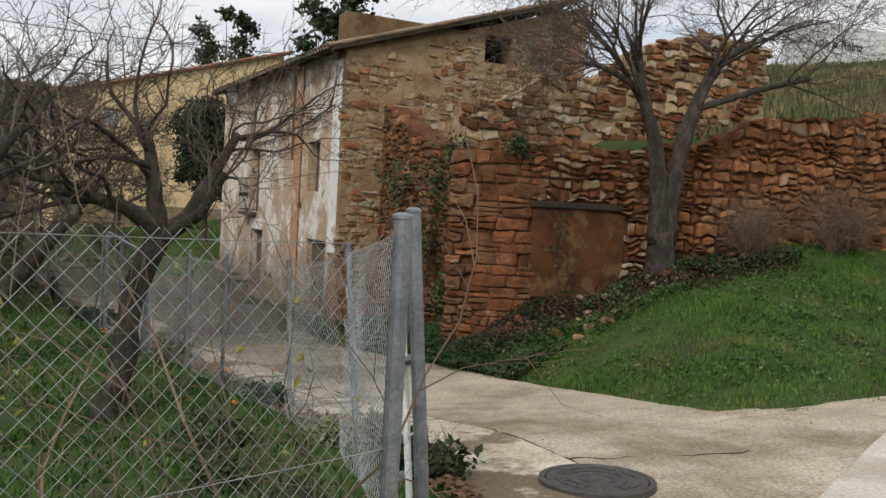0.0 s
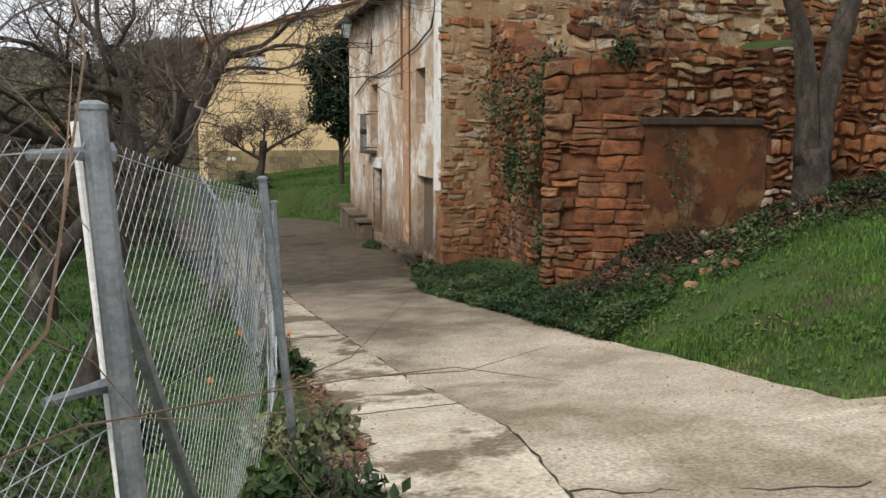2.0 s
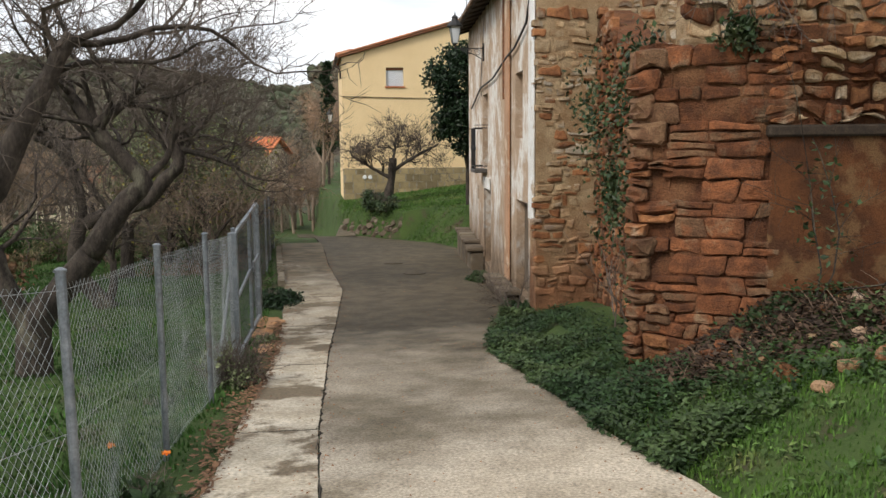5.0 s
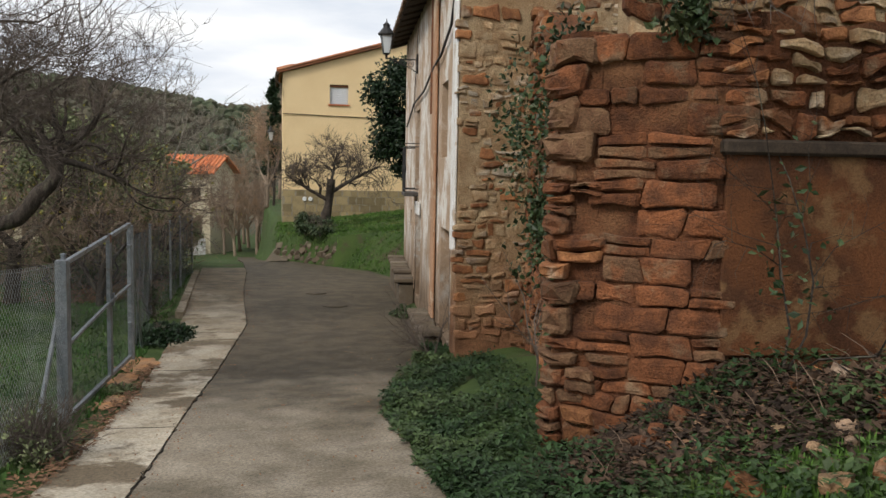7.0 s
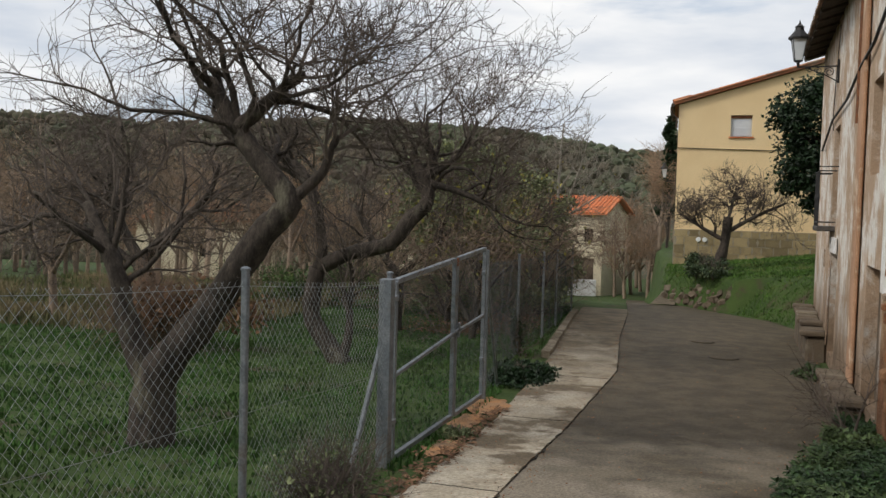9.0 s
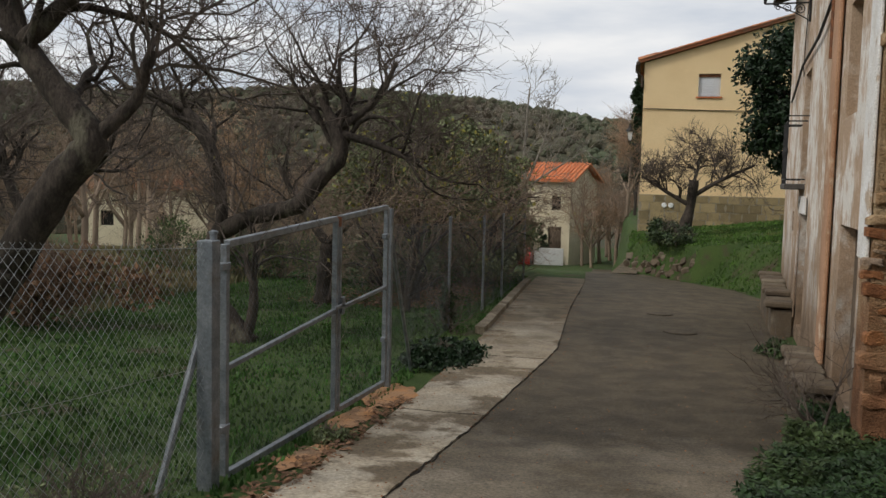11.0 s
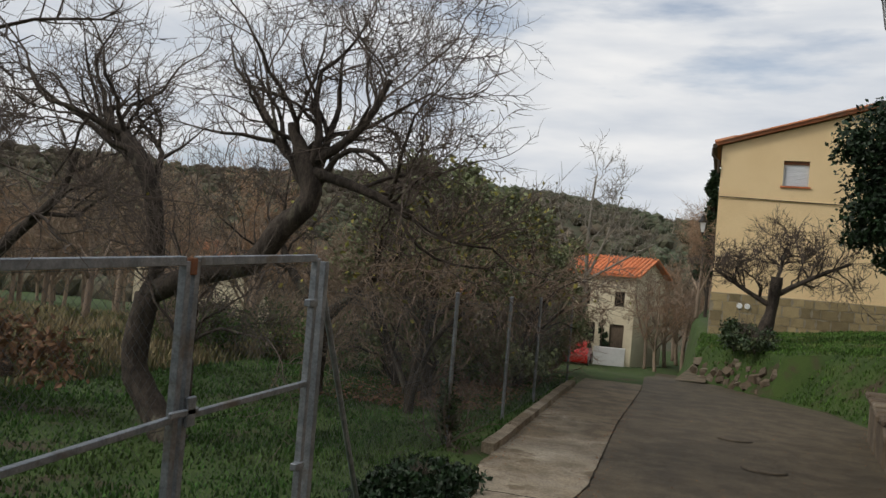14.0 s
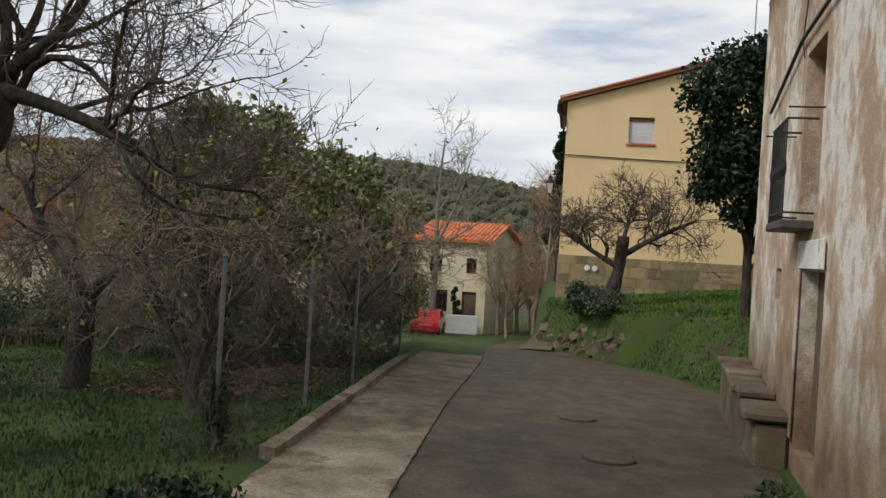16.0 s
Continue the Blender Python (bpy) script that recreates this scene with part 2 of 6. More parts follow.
M_TYRE = material("black rubber", (0.02, 0.02, 0.02), (0.03, 0.03, 0.03), 5.0, 0.8, 0.0)
M_ORANGE = material("orange petals", (0.85, 0.28, 0.02), (0.75, 0.2, 0.02), 5.0, 0.6, 0.0)
M_DRY = material("dry grass", (0.24, 0.19, 0.105), (0.15, 0.125, 0.065), 0.5, 0.9, 0.0, c3=(0.07, 0.1, 0.03), scale3=0.25, cut3=(0.45, 0.6), vary=0.3)
M_LITTER = material("dark leaf litter", (0.085, 0.052, 0.033), (0.04, 0.027, 0.019), 4.0, 0.95, 0.0, vary=0.5)
M_DIRT = material("dirt in the joints", (0.06, 0.05, 0.038), (0.035, 0.03, 0.024), 8.0, 0.95, 0.2)
M_BENCH = material("dark worn stone", (0.13, 0.098, 0.066), (0.08, 0.06, 0.042), 3.0, 0.9, 0.8, c3=(0.2, 0.165, 0.12), scale3=1.5)
M_BLACK = material("dark void", (0.012, 0.011, 0.01), (0.02, 0.018, 0.015), 3.0, 0.95, 0.0)
M_GLASS = bpy.data.materials.new("lamp glass")
M_GLASS.use_nodes = True
M_GLASS.node_tree.nodes["Principled BSDF"].inputs["Base Color"].default_value = (0.75, 0.77, 0.76, 1)
M_GLASS.node_tree.nodes["Principled BSDF"].inputs["Roughness"].default_value = 0.25
M_GLASS.node_tree.nodes["Principled BSDF"].inputs["Transmission Weight"].default_value = 0.55

# ---------------------------------------------------------------- mesh helpers


def mesh_thing(name, verts, faces, mat, parent=None, label="", category="", kind="", group="", smooth=False):
    me = bpy.data.meshes.new(name)
    me.from_pydata(verts, [], faces)
    me.update()
    if smooth:
        me.shade_smooth()
    me.materials.append(mat)
    ob = new(name, me)
    if parent:
        ob.parent = parent
    return tagged(ob, label, category, group, kind)


def part(name, bm, mat, parent=None, label="", smooth=False):
    me = bpy.data.meshes.new(name)
    bm.to_mesh(me)
    bm.free()
    if smooth:
        me.shade_smooth()
    me.materials.append(mat)
    ob = new(name, me)
    if parent:
        ob.parent = parent
    return tagged(ob, label)


def empty(name, m, label, category, group="", kind=""):
    ob = new(name)
    ob.matrix_basis = m if isinstance(m, Matrix) else Matrix.Translation(m)
    return tagged(ob, label, category, group, kind)


def box(bm, x0, y0, z0, x1, y1, z1, bevel=0.0):
    r = bmesh.ops.create_cube(bm, size=1.0)
    bmesh.ops.scale(bm, vec=(x1 - x0, y1 - y0, z1 - z0), verts=r["verts"])
    bmesh.ops.translate(bm, vec=((x0 + x1) / 2, (y0 + y1) / 2, (z0 + z1) / 2), verts=r["verts"])
    if bevel:
        es = list({e for v in r["verts"] for e in v.link_edges})
        bmesh.ops.bevel(bm, geom=es, offset=bevel, segments=1, affect="EDGES")
    return r["verts"]


def one_box(*a, bevel=0.0):
    bm = bmesh.new()
    box(bm, *a, bevel=bevel)
    return bm


def tube(V, F, pts, radii, n=6, cap=True):
    """A tapered tube along pts, added to the lists V and F."""
    start = len(V)
    side = Vector((0.31, 0.84, 0.45)).normalized()
    for i, p in enumerate(pts):
        d = (pts[min(i + 1, len(pts) - 1)] - pts[max(i - 1, 0)])
        if d.length < 1e-7:
            d = Vector((0, 0, 1))
        d = d.normalized()
        s = side - d * side.dot(d)
        if s.length < 1e-3:
            s = d.orthogonal()
        s.normalize()
        side = s
        u = d.cross(s)
        for k in range(n):
            a = 2 * math.pi * k / n
            V.append(tuple(p + (s * math.cos(a) + u * math.sin(a)) * radii[i]))
    for i in range(len(pts) - 1):
        for k in range(n):
            a, b = start + i * n + k, start + i * n + (k + 1) % n
            F.append((a, b, b + n, a + n))
    if cap:
        F.append(tuple(start + k for k in reversed(range(n))))
        F.append(tuple(start + (len(pts) - 1) * n + k for k in range(n)))


def rod(name, p0, p1, r, mat, parent=None, n=8, label=""):
    V, F = [], []
    tube(V, F, [Vector(p0), Vector(p1)], [r, r], n)
    return mesh_thing(name, V, F, mat, parent, label, smooth=False)


def lerp_table(table, v):
    if v <= table[0][0]:
        return table[0][1]
    for (a, p), (b, q) in zip(table, table[1:]):
        if v <= b:
            return p + (q - p) * (v - a) / (b - a)
    return table[-1][1]


def smooth(a, b, v):
    u = min(max((v - a) / (b - a), 0.0), 1.0)
    return u * u * (3 - 2 * u)


def nz(x, y, s, z=0.0):
    return noise.noise(Vector((x * s, y * s, z)))


# ---------------------------------------------------------------- the lie of the land
FALL = [(-60, 0.3), (-6, -0.12), (0, -0.2), (4, -0.3), (5.4, -0.43), (7, -0.68), (8.3, -0.88), (11, -1.07), (13.3, -1.28), (17, -1.54), (21, -1.68), (26, -1.77), (32, -1.87), (36, -2.0), (40, -2.4), (55, -3.9), (75, -5.3), (120, -8.0), (400, -9.0)]
EDGE_R = [(4.9, 7.1), (5.44, 6.54), (6.9, 6.86), (8.1, 7.09), (10.1, 6.9), (14.6, 6.85), (15.7, 7.1), (18.5, 7.95), (21.6, 8.4), (28, 8.85), (30, 9.0), (31.7, 8.5), (35.3, 6.7), (38, 5.6), (60, 4.6)]
EDGE_L = [(2.0, 3.6), (6, 4.5), (8.6, 4.62), (10.9, 4.63), (15.2, 4.78), (18, 4.95), (21.9, 5.18), (26.6, 4.95), (31.9, 4.86), (36, 4.6), (60, 3.4)]
SLAB_L = [(3, 2.75), (5.9, 3.55), (8, 3.75), (9.4, 3.86), (10.7, 3.93), (14.3, 4.05), (15.3, 4.08), (18.2, 4.05), (23.1, 3.93), (26.2, 3.78), (30, 3.6), (33, 3.5)]
WALL_LINE = [(11.0, 10.95), (13.0, 10.3), (17.0, 8.9), (24.0, 6.4), (40.0, 1.0)]


def terrace(x, y):
    """How far a place lies behind the terrace wall."""
    return y - lerp_table(WALL_LINE, x)


def land(x, y):
    b = lerp_table(FALL, y)
    z = b
    e = lerp_table(EDGE_R, y)
    if y < 12.5:
        dx, dy = 0.5 * (x - 6.95), 0.5 * (y - 5.15)
        if dx > 0.001 and dy > 0.001:
            h = (dx ** -3.0 + dy ** -3.0) ** (-1 / 3)
            h = 1.02 * h * (1 - 0.055 * h) if h < 2.2 else 1.97 + (h - 2.2) * 0.1
            low = min(0.26 * max(0.0, x - e - 0.1), 0.9)
            z += h + (low - h) * smooth(10.5, 12.1, y) * smooth(9.0, 8.0, x)
    elif y < 34:
        z += min(0.26 * max(0.0, x - e - 0.1), 0.9)
    if x > 8.6:
        t = terrace(x, y) if x > 11 else y - 11.1
        z -= 0.42 * smooth(-1.5, -0.1, t) * smooth(8.8, 9.8, x) * smooth(13.5, 11.2, x)
        if t > 0 and x > 9.5:
            up = 2.5 + 0.07 * max(0.0, x - 12) + 0.08 * t
            z = z + (up - z) * smooth(0.25, 0.6, t) * smooth(11.0, 12.4, x) * smooth(19 + max(0, x - 15), 16 + max(0, x - 15), y)
    if y > 28 and x > e:
        d = x - e
        top = -1.15 + 0.12 * max(0, x - 6.2) + 0.0 * y
        z = max(z, b + (max(top, b) - b) * smooth(0.0, 1.6 if y < 34 else 0.5, d) * smooth(28.5, 33, y)) if x < 40 else z
    f = lerp_table(SLAB_L, y) - 0.1
    if x < f:
        z -= 0.14 * smooth(0.1, 2.5, f - x)
        if y < 22:
            z += 0.03 * min(f - x, 6.0) * smooth(20, 8, y)
    z += 0.03 * nz(x, y, 0.7) * (1 if x < f - 0.2 or x > e + 0.2 else 0)
    # hills all round
    r = math.hypot(x - 5, y - 20)
    if r > 90:
        a = math.atan2(x - 5, y - 20)
        ridge = 22 + 9 * math.sin(2.1 * a + 2.0) - 13 * smooth(-0.3, 0.3, a) + 5 * nz(math.sin(a) * 3, math.cos(a) * 3, 1.6) + 1.5 * nz(a * 9, 0, 1.0)
        z += (ridge + 9) * smooth(130, 330, r) + 6 * smooth(320, 900, r)
    if x > 18 and y > 4:
        z += min(0.12 * (x - 18), 9.0) * smooth(4, 16, y) * smooth(60, 34, y)
    return z


def ground_sheet():
    def axis(fine0, fine1, step, far):
        v, a = [], fine0
        while a <= fine1:
            v.append(a)
            a += step
        s, a = step, fine1
        while a < far:
            s *= 1.16
            a += s
            v.append(a)
        s, a = step, fine0
        while a > -far:
            s *= 1.16
            a -= s
            v.insert(0, a)
        return v

    xs, ys = axis(-5, 17, 0.25, 1500), axis(-3, 46, 0.25, 1500)
    V = []
    for y in ys:
        for x in xs:
            z = land(x, y)
            if lerp_table(SLAB_L, y) - 0.05 < x < lerp_table(EDGE_R, y) + 0.05 and -8 < y < 60 or (y < 5.0 and x > 2.5 and y > -8):
                z -= 0.05
            V.append((x, y, z))
    n = len(xs)
    F = [(j * n + i, j * n + i + 1, (j + 1) * n + i + 1, (j + 1) * n + i) for j in range(len(ys) - 1) for i in range(n - 1)]
    ob = mesh_thing("ground", V, F, M_SOIL, None, "grassy earth with bare patches and wooded hills", "ground", "structure", smooth=True)
    ob.data.materials.append(M_HILL)
    for p in ob.data.polygons:
        c = p.center
        if math.hypot(c.x - 5, c.y - 20) > 110:
            p.material_index = 1
    return ob


ground = ground_sheet()


def ribbon(name, left, right, y0, y1, step, lift, mat, label, category, cols=8, edge=0.05, kind="structure"):
    """A strip of paving between two edge tables, following the land."""
    V, F, y = [], [], y0
    rows = []
    while y <= y1 + 1e-6:
        a, b = left(y), right(y)
        rows.append([(a + (b - a) * i / cols, y) for i in range(cols + 1)])
        y += step
    for r in rows:
        for x, yy in r:
            V.append((x, yy, road_z(x, yy) + lift))
    n = cols + 1
    for j in range(len(rows) - 1):
        for i in range(cols):
            F.append((j * n + i, j * n + i + 1, (j + 1) * n + i + 1, (j + 1) * n + i))
    # skirt
    k = len(V)
    rim = [i for i in range(n)] + [j * n + n - 1 for j in range(1, len(rows))] + [(len(rows) - 1) * n + i for i in reversed(range(n - 1))] + [j * n for j in reversed(range(1, len(rows) - 1))]
    for i in rim:
        V.append((V[i][0], V[i][1], V[i][2] - 0.15))
    for i in range(len(rim)):
        j = (i + 1) % len(rim)
        F.append((rim[j], rim[i], k + i, k + j))
    return mesh_thing(name, V, F, mat, None, label, category, kind)


def road_z(x, y):
    e = lerp_table(EDGE_R, y)
    return lerp_table(FALL, y) + 0.05 * smooth(4.5, 7.5, x) * smooth(30, 12, y) + 0.006 * nz(x, y, 1.3)


road = ribbon("road", lambda y: lerp_table(EDGE_L, y) if y > 3.4 else lerp_table([(-4, -3.0), (0, -2.6), (1.0, -2.2), (2.0, 1.2), (3.4, 3.7)], y), lambda y: lerp_table(EDGE_R, y) + 0.05 * nz(y, 0, 2.0) + 0.03 * nz(y, 3, 7.0) if y > 5.3 else lerp_table([(-4, 40), (4.6, 40), (4.9, 22), (5.15, 8.6), (5.3, 7.0)], y), -4, 60, 0.2, 0.0, M_ROAD, "worn grey concrete lane with brown patches, darker farther along", "road", 22)
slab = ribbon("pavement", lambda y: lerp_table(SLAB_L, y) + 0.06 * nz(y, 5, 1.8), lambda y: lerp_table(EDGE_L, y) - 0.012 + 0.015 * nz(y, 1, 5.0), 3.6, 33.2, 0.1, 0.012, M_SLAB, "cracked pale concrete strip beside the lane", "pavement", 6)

# ---------------------------------------------------------------- walls with openings


def wall_panel(name, p0, p1, z0, top, thick, holes, mat, parent=None, kind="", label="", category=""):
    """An upright wall from p0 to p1 in plan, its left-hand side inward; holes are (u0, u1, z0, z1) that go through it."""
    a, b = Vector((*p0, 0)), Vector((*p1, 0))
    L = (b - a).length
    d = (b - a) / L
    inn = Vector((-d.y, d.x, 0))
    us = sorted({0.0, L} | {v for h in holes for v in h[:2]} | {L * i / 6 for i in range(1, 6)})
    zmin = min(top(0), top(L)) - 0.01
    zs = sorted({z0} | {v for h in holes for v in h[2:] if v > z0}) + [None]
    V, F, idx = [], [], {}

    def vert(i, j, side):
        k = (i, j, side)
        if k not in idx:
            z = top(us[i]) if zs[j] is None else zs[j]
            p = a + d * us[i] + inn * (thick * side)
            idx[k] = len(V)
            V.append((p.x, p.y, z))
        return idx[k]

    def solid(i, j):
        if not (0 <= i < len(us) - 1 and 0 <= j < len(zs) - 1):
            return False
        um = (us[i] + us[i + 1]) / 2
        zm = (zs[j] + (zs[j + 1] if zs[j + 1] is not None else 99)) / 2
        return not any(h[0] < um < h[1] and h[2] < zm < h[3] for h in holes)

    for i in range(len(us) - 1):
        for j in range(len(zs) - 1):
            if not solid(i, j):
                continue
            F.append((vert(i, j, 0), vert(i + 1, j, 0), vert(i + 1, j + 1, 0), vert(i, j + 1, 0)))
            F.append((vert(i + 1, j, 1), vert(i, j, 1), vert(i, j + 1, 1), vert(i + 1, j + 1, 1)))
            for di, dj, q in ((-1, 0, ((i, j), (i, j + 1))), (1, 0, ((i + 1, j + 1), (i + 1, j))), (0, -1, ((i + 1, j), (i, j))), (0, 1, ((i, j + 1), (i + 1, j + 1)))):
                if not solid(i + di, j + dj):
                    F.append((vert(*q[0], 0), vert(*q[1], 0), vert(*q[1], 1), vert(*q[0], 1)))
    return mesh_thing(name, V, F, mat, parent, label, category, kind)


def rough_wall(name, line, z0, top, thick, mat, label, category="wall", relief=0.05, step=0.16):
    """A rubble core along a line in plan, right-hand side outward, with a broken top."""
    pts, s = [], 0.0
    for (xa, ya), (xb, yb) in zip(line, line[1:]):
        L = math.hypot(xb - xa, yb - ya)
        n = max(1, int(L / step))
        for i in range(n):
            t = i / n
            pts.append((xa + (xb - xa) * t, ya + (yb - ya) * t, s + L * t, (xb - xa) / L, (yb - ya) / L))
        s += L
    pts.append((line[-1][0], line[-1][1], s, pts[-1][3], pts[-1][4]))
    rows = 14
    V, F = [], []
    for side in (0, 1):
        for x, y, u, dx, dy in pts:
            zb, zt = z0(u), top(u) + 0.10 * nz(u, side, 2.3) + 0.05 * nz(u, side, 7.0)
            for j in range(rows + 1):
                z = zb + (zt - zb) * j / rows
                o = relief * noise.noise(Vector((u * 2.6, z * 2.6, side * 9))) + 0.5 * relief * noise.noise(Vector((u * 7, z * 7, 3)))
                nx, ny = -dy, dx
                q = thick * side + (o if side == 0 else -o)
                V.append((x + nx * q, y + ny * q, z))
    n, m = len(pts), rows + 1
    for i in range(n - 1):
        for j in range(rows):
            a = i * m + j
            F.append((a, a + m, a + m + 1, a + 1))
            b = n * m + a
            F.append((b + 1, b + m + 1, b + m, b))
        F.append((i * m + rows, (i + 1) * m + rows, n * m + (i + 1) * m + rows, n * m + i * m + rows))
    for j in range(rows):
        a, b = j, n * m + j
        F.append((a + 1, b + 1, b, a))
        a, b = (n - 1) * m + j, n * m + (n - 1) * m + j
        F.append((a, b, b + 1, a + 1))
    return mesh_thing(name, V, F, mat, None, label, category, "structure", smooth=False)


# ---------------------------------------------------------------- the old white house
HX, HY = 8.15, 17.3
H_END = (9.07, 28.5)
HL = math.hypot(H_END[0] - HX, H_END[1] - HY)


def hu(y):
    return (y - HY) * HL / (H_END[1] - HY)


FAC_HOLES = [
    (HL - hu(19.35), HL - hu(18.0), -1.35, 0.32),
    (HL - hu(19.5), HL - hu(18.65), 1.43, 2.6),
    (HL - hu(24.4), HL - hu(23.3), -1.5, 0.27),
    (HL - hu(24.9), HL - hu(23.85), 0.76, 2.52),
    (HL - hu(26.2), HL - hu(25.8), -0.08, 0.28),
]
old_house = empty("old_house", (HX, HY, -1.5), "derelict old house with peeling white plaster and open stone gable", "house")
OI = Matrix.Translation((-HX, -HY, 1.5))


def under(ob, parent, inv):
    ob.parent = parent
    ob.matrix_parent_inverse = inv
    return ob


def H(ob):
    return under(ob, old_house, OI)


facade = H(wall_panel("facade_wall", H_END, (HX, HY), -2.4, lambda u: 4.62, 0.45, FAC_HOLES, M_PLASTER, label="peeling white and ochre lime plaster"))
gable = H(wall_panel("gable_wall", (HX - 0.004, HY - 0.06), (14.5, 16.95), -2.4, lambda u: 4.4 + 0.31 * u, 0.5, [(3.45, 4.2, 4.66, 5.3)], M_RUBBLE, label="bare rubble stone gable"))
back = H(wall_panel("back_wall", (14.5, 17.5), (15.2, 28.4), -2.4, lambda u: 6.3, 0.45, [], M_RUBBLE))
rear = H(wall_panel("far_gable_wall", (15.2, 28.5), (H_END[0] + 0.46, H_END[1]), -2.4, lambda u: 6.3 - 0.29 * u, 0.45, [], M_RUBBLE))

# ---------------------------------------------------------------- the ruin in front of it
ruin_front = rough_wall("wall_ruin_front", [(7.82, 12.02), (8.75, 11.35), (11.25, 11.1)], lambda u: -1.5, lambda u: lerp_table([(0, 2.25), (0.6, 2.2), (1.3, 2.35), (2.4, 2.3), (3.3, 2.45), (4, 2.3)], u), 0.55, M_RED, "ruined red rubble wall with a broken top")
ruin_side = rough_wall("wall_ruin_side", [(9.15, 17.2), (8.62, 14.4), (8.55, 14.0)], lambda u: -1.6, lambda u: lerp_table([(0, 3.4), (1.5, 2.9), (3.3, 2.4)], u), 0.5, M_RED, "ruined red rubble side wall under ivy")
ruin_link = rough_wall("wall_ruin_return", [(8.75, 14.0), (8.5, 12.4), (7.95, 12.2)], lambda u: -1.5, lambda u: 2.1, 0.4, M_RED, "dark ruined return wall under ivy")
ruin_mid = rough_wall("wall_ruin_upper", [(9.3, 14.2), (12.5, 13.9), (17.0, 13.5)], lambda u: -1.0, lambda u: lerp_table([(0, 3.3), (1.2, 3.5), (2.0, 4.2), (3, 4.0), (4.0, 4.8), (6.0, 5.4), (7.7, 5.3)], u), 0.5, M_RUBBLE, "upper broken wall of the ruin with pale stones")
terrace_wall = rough_wall("wall_terrace", [(11.25, 11.1), (13.0, 10.35), (17.0, 8.9), (24.0, 6.4)], lambda u: -0.2, lambda u: lerp_table([(0, 2.55), (1, 2.65), (1.9, 3.1), (3, 3.2), (6, 3.5), (14, 4.2)], u), 0.6, M_RED, "dry stone terrace wall of orange field stones")

# ---------------------------------------------------------------- yellow house
yellow_house = empty("yellow_house", (6.0, 44.3, -1.4), "modern yellow rendered house with stone base and tiled verge", "house")
YI = Matrix.Translation((-6.0, -44.3, 1.4))


def Y(ob):
    return under(ob, yellow_house, YI)


Y(wall_panel("wall", (6.0, 44.3), (17.0, 44.3), -3.0, lambda u: 5.35 + 0.29 * u, 0.3, [(2.02, 2.84, 4.06, 4.92)], M_YELLOW))
Y(wall_panel("wall", (6.0, 49.5), (6.0, 44.61), -4.5, lambda u: 5.35, 0.3, [], M_YELLOW))

# ---------------------------------------------------------------- single stones
STONES = {}


def stone_mesh(mat, k, round_=0.34):
    """One of eight rough stone shapes, about 1 x 1 x 1, shared by many stones."""
    key = (mat.name, k, round_)
    if key not in STONES:
        rng = random.Random(k * 7 + 3)
        bm = bmesh.new()
        bmesh.ops.create_cube(bm, size=1.0)
        skew, wedge = rng.uniform(-0.3, 0.3), rng.uniform(-0.25, 0.25)
        bmesh.ops.subdivide_edges(bm, edges=bm.edges[:], cuts=1, use_grid_fill=True)
        for v in bm.verts:
            ball = v.co.normalized() * 0.56
            v.co = v.co.lerp(ball, round_)
            v.co.x += skew * round_ * v.co.z
            v.co.z *= 1 + wedge * v.co.x
            v.co += Vector((rng.gauss(0, 0.11), rng.gauss(0, 0.12), rng.gauss(0, 0.13))) * round_
        me = bpy.data.meshes.new("stone")
        bm.to_mesh(me)
        bm.free()
        me.materials.append(mat)
        STONES[key] = me
    return STONES[key]


def wall_stone(P, poly, out, depth, rng, wear):
    """One stone of a wall: outline poly in (u, z), P(u, z, o) gives the place o metres proud; worn arrises and an uneven face."""
    cu, cz = sum(p[0] for p in poly) / len(poly), sum(p[1] for p in poly) / len(poly)
    n = len(poly)
    c = P(cu, cz, out)
    tu, tz = rng.gauss(0, 0.05), rng.gauss(0, 0.07)
    V, F = [], []
    for k, o in ((1.0, -depth), (1.0, -wear * 1.1), (0.86, -wear * 0.25), (0.55, 0.0)):
        for u, z in poly:
            du, dz = (u - cu) * k, (z - cz) * k
            lean = (tu * du + tz * dz + (rng.gauss(0, 0.16) * wear if k < 1 else 0)) if o > -depth else 0.0
            V.append(tuple(P(cu + du, cz + dz, out + o + lean) - c))
    for j in range(3):
        for i in range(n):
            a, b = j * n + i, j * n + (i + 1) % n
            F.append((a, b, b + n, a + n))
    F.append(tuple(range(3 * n, 4 * n)))
    return c, V, F


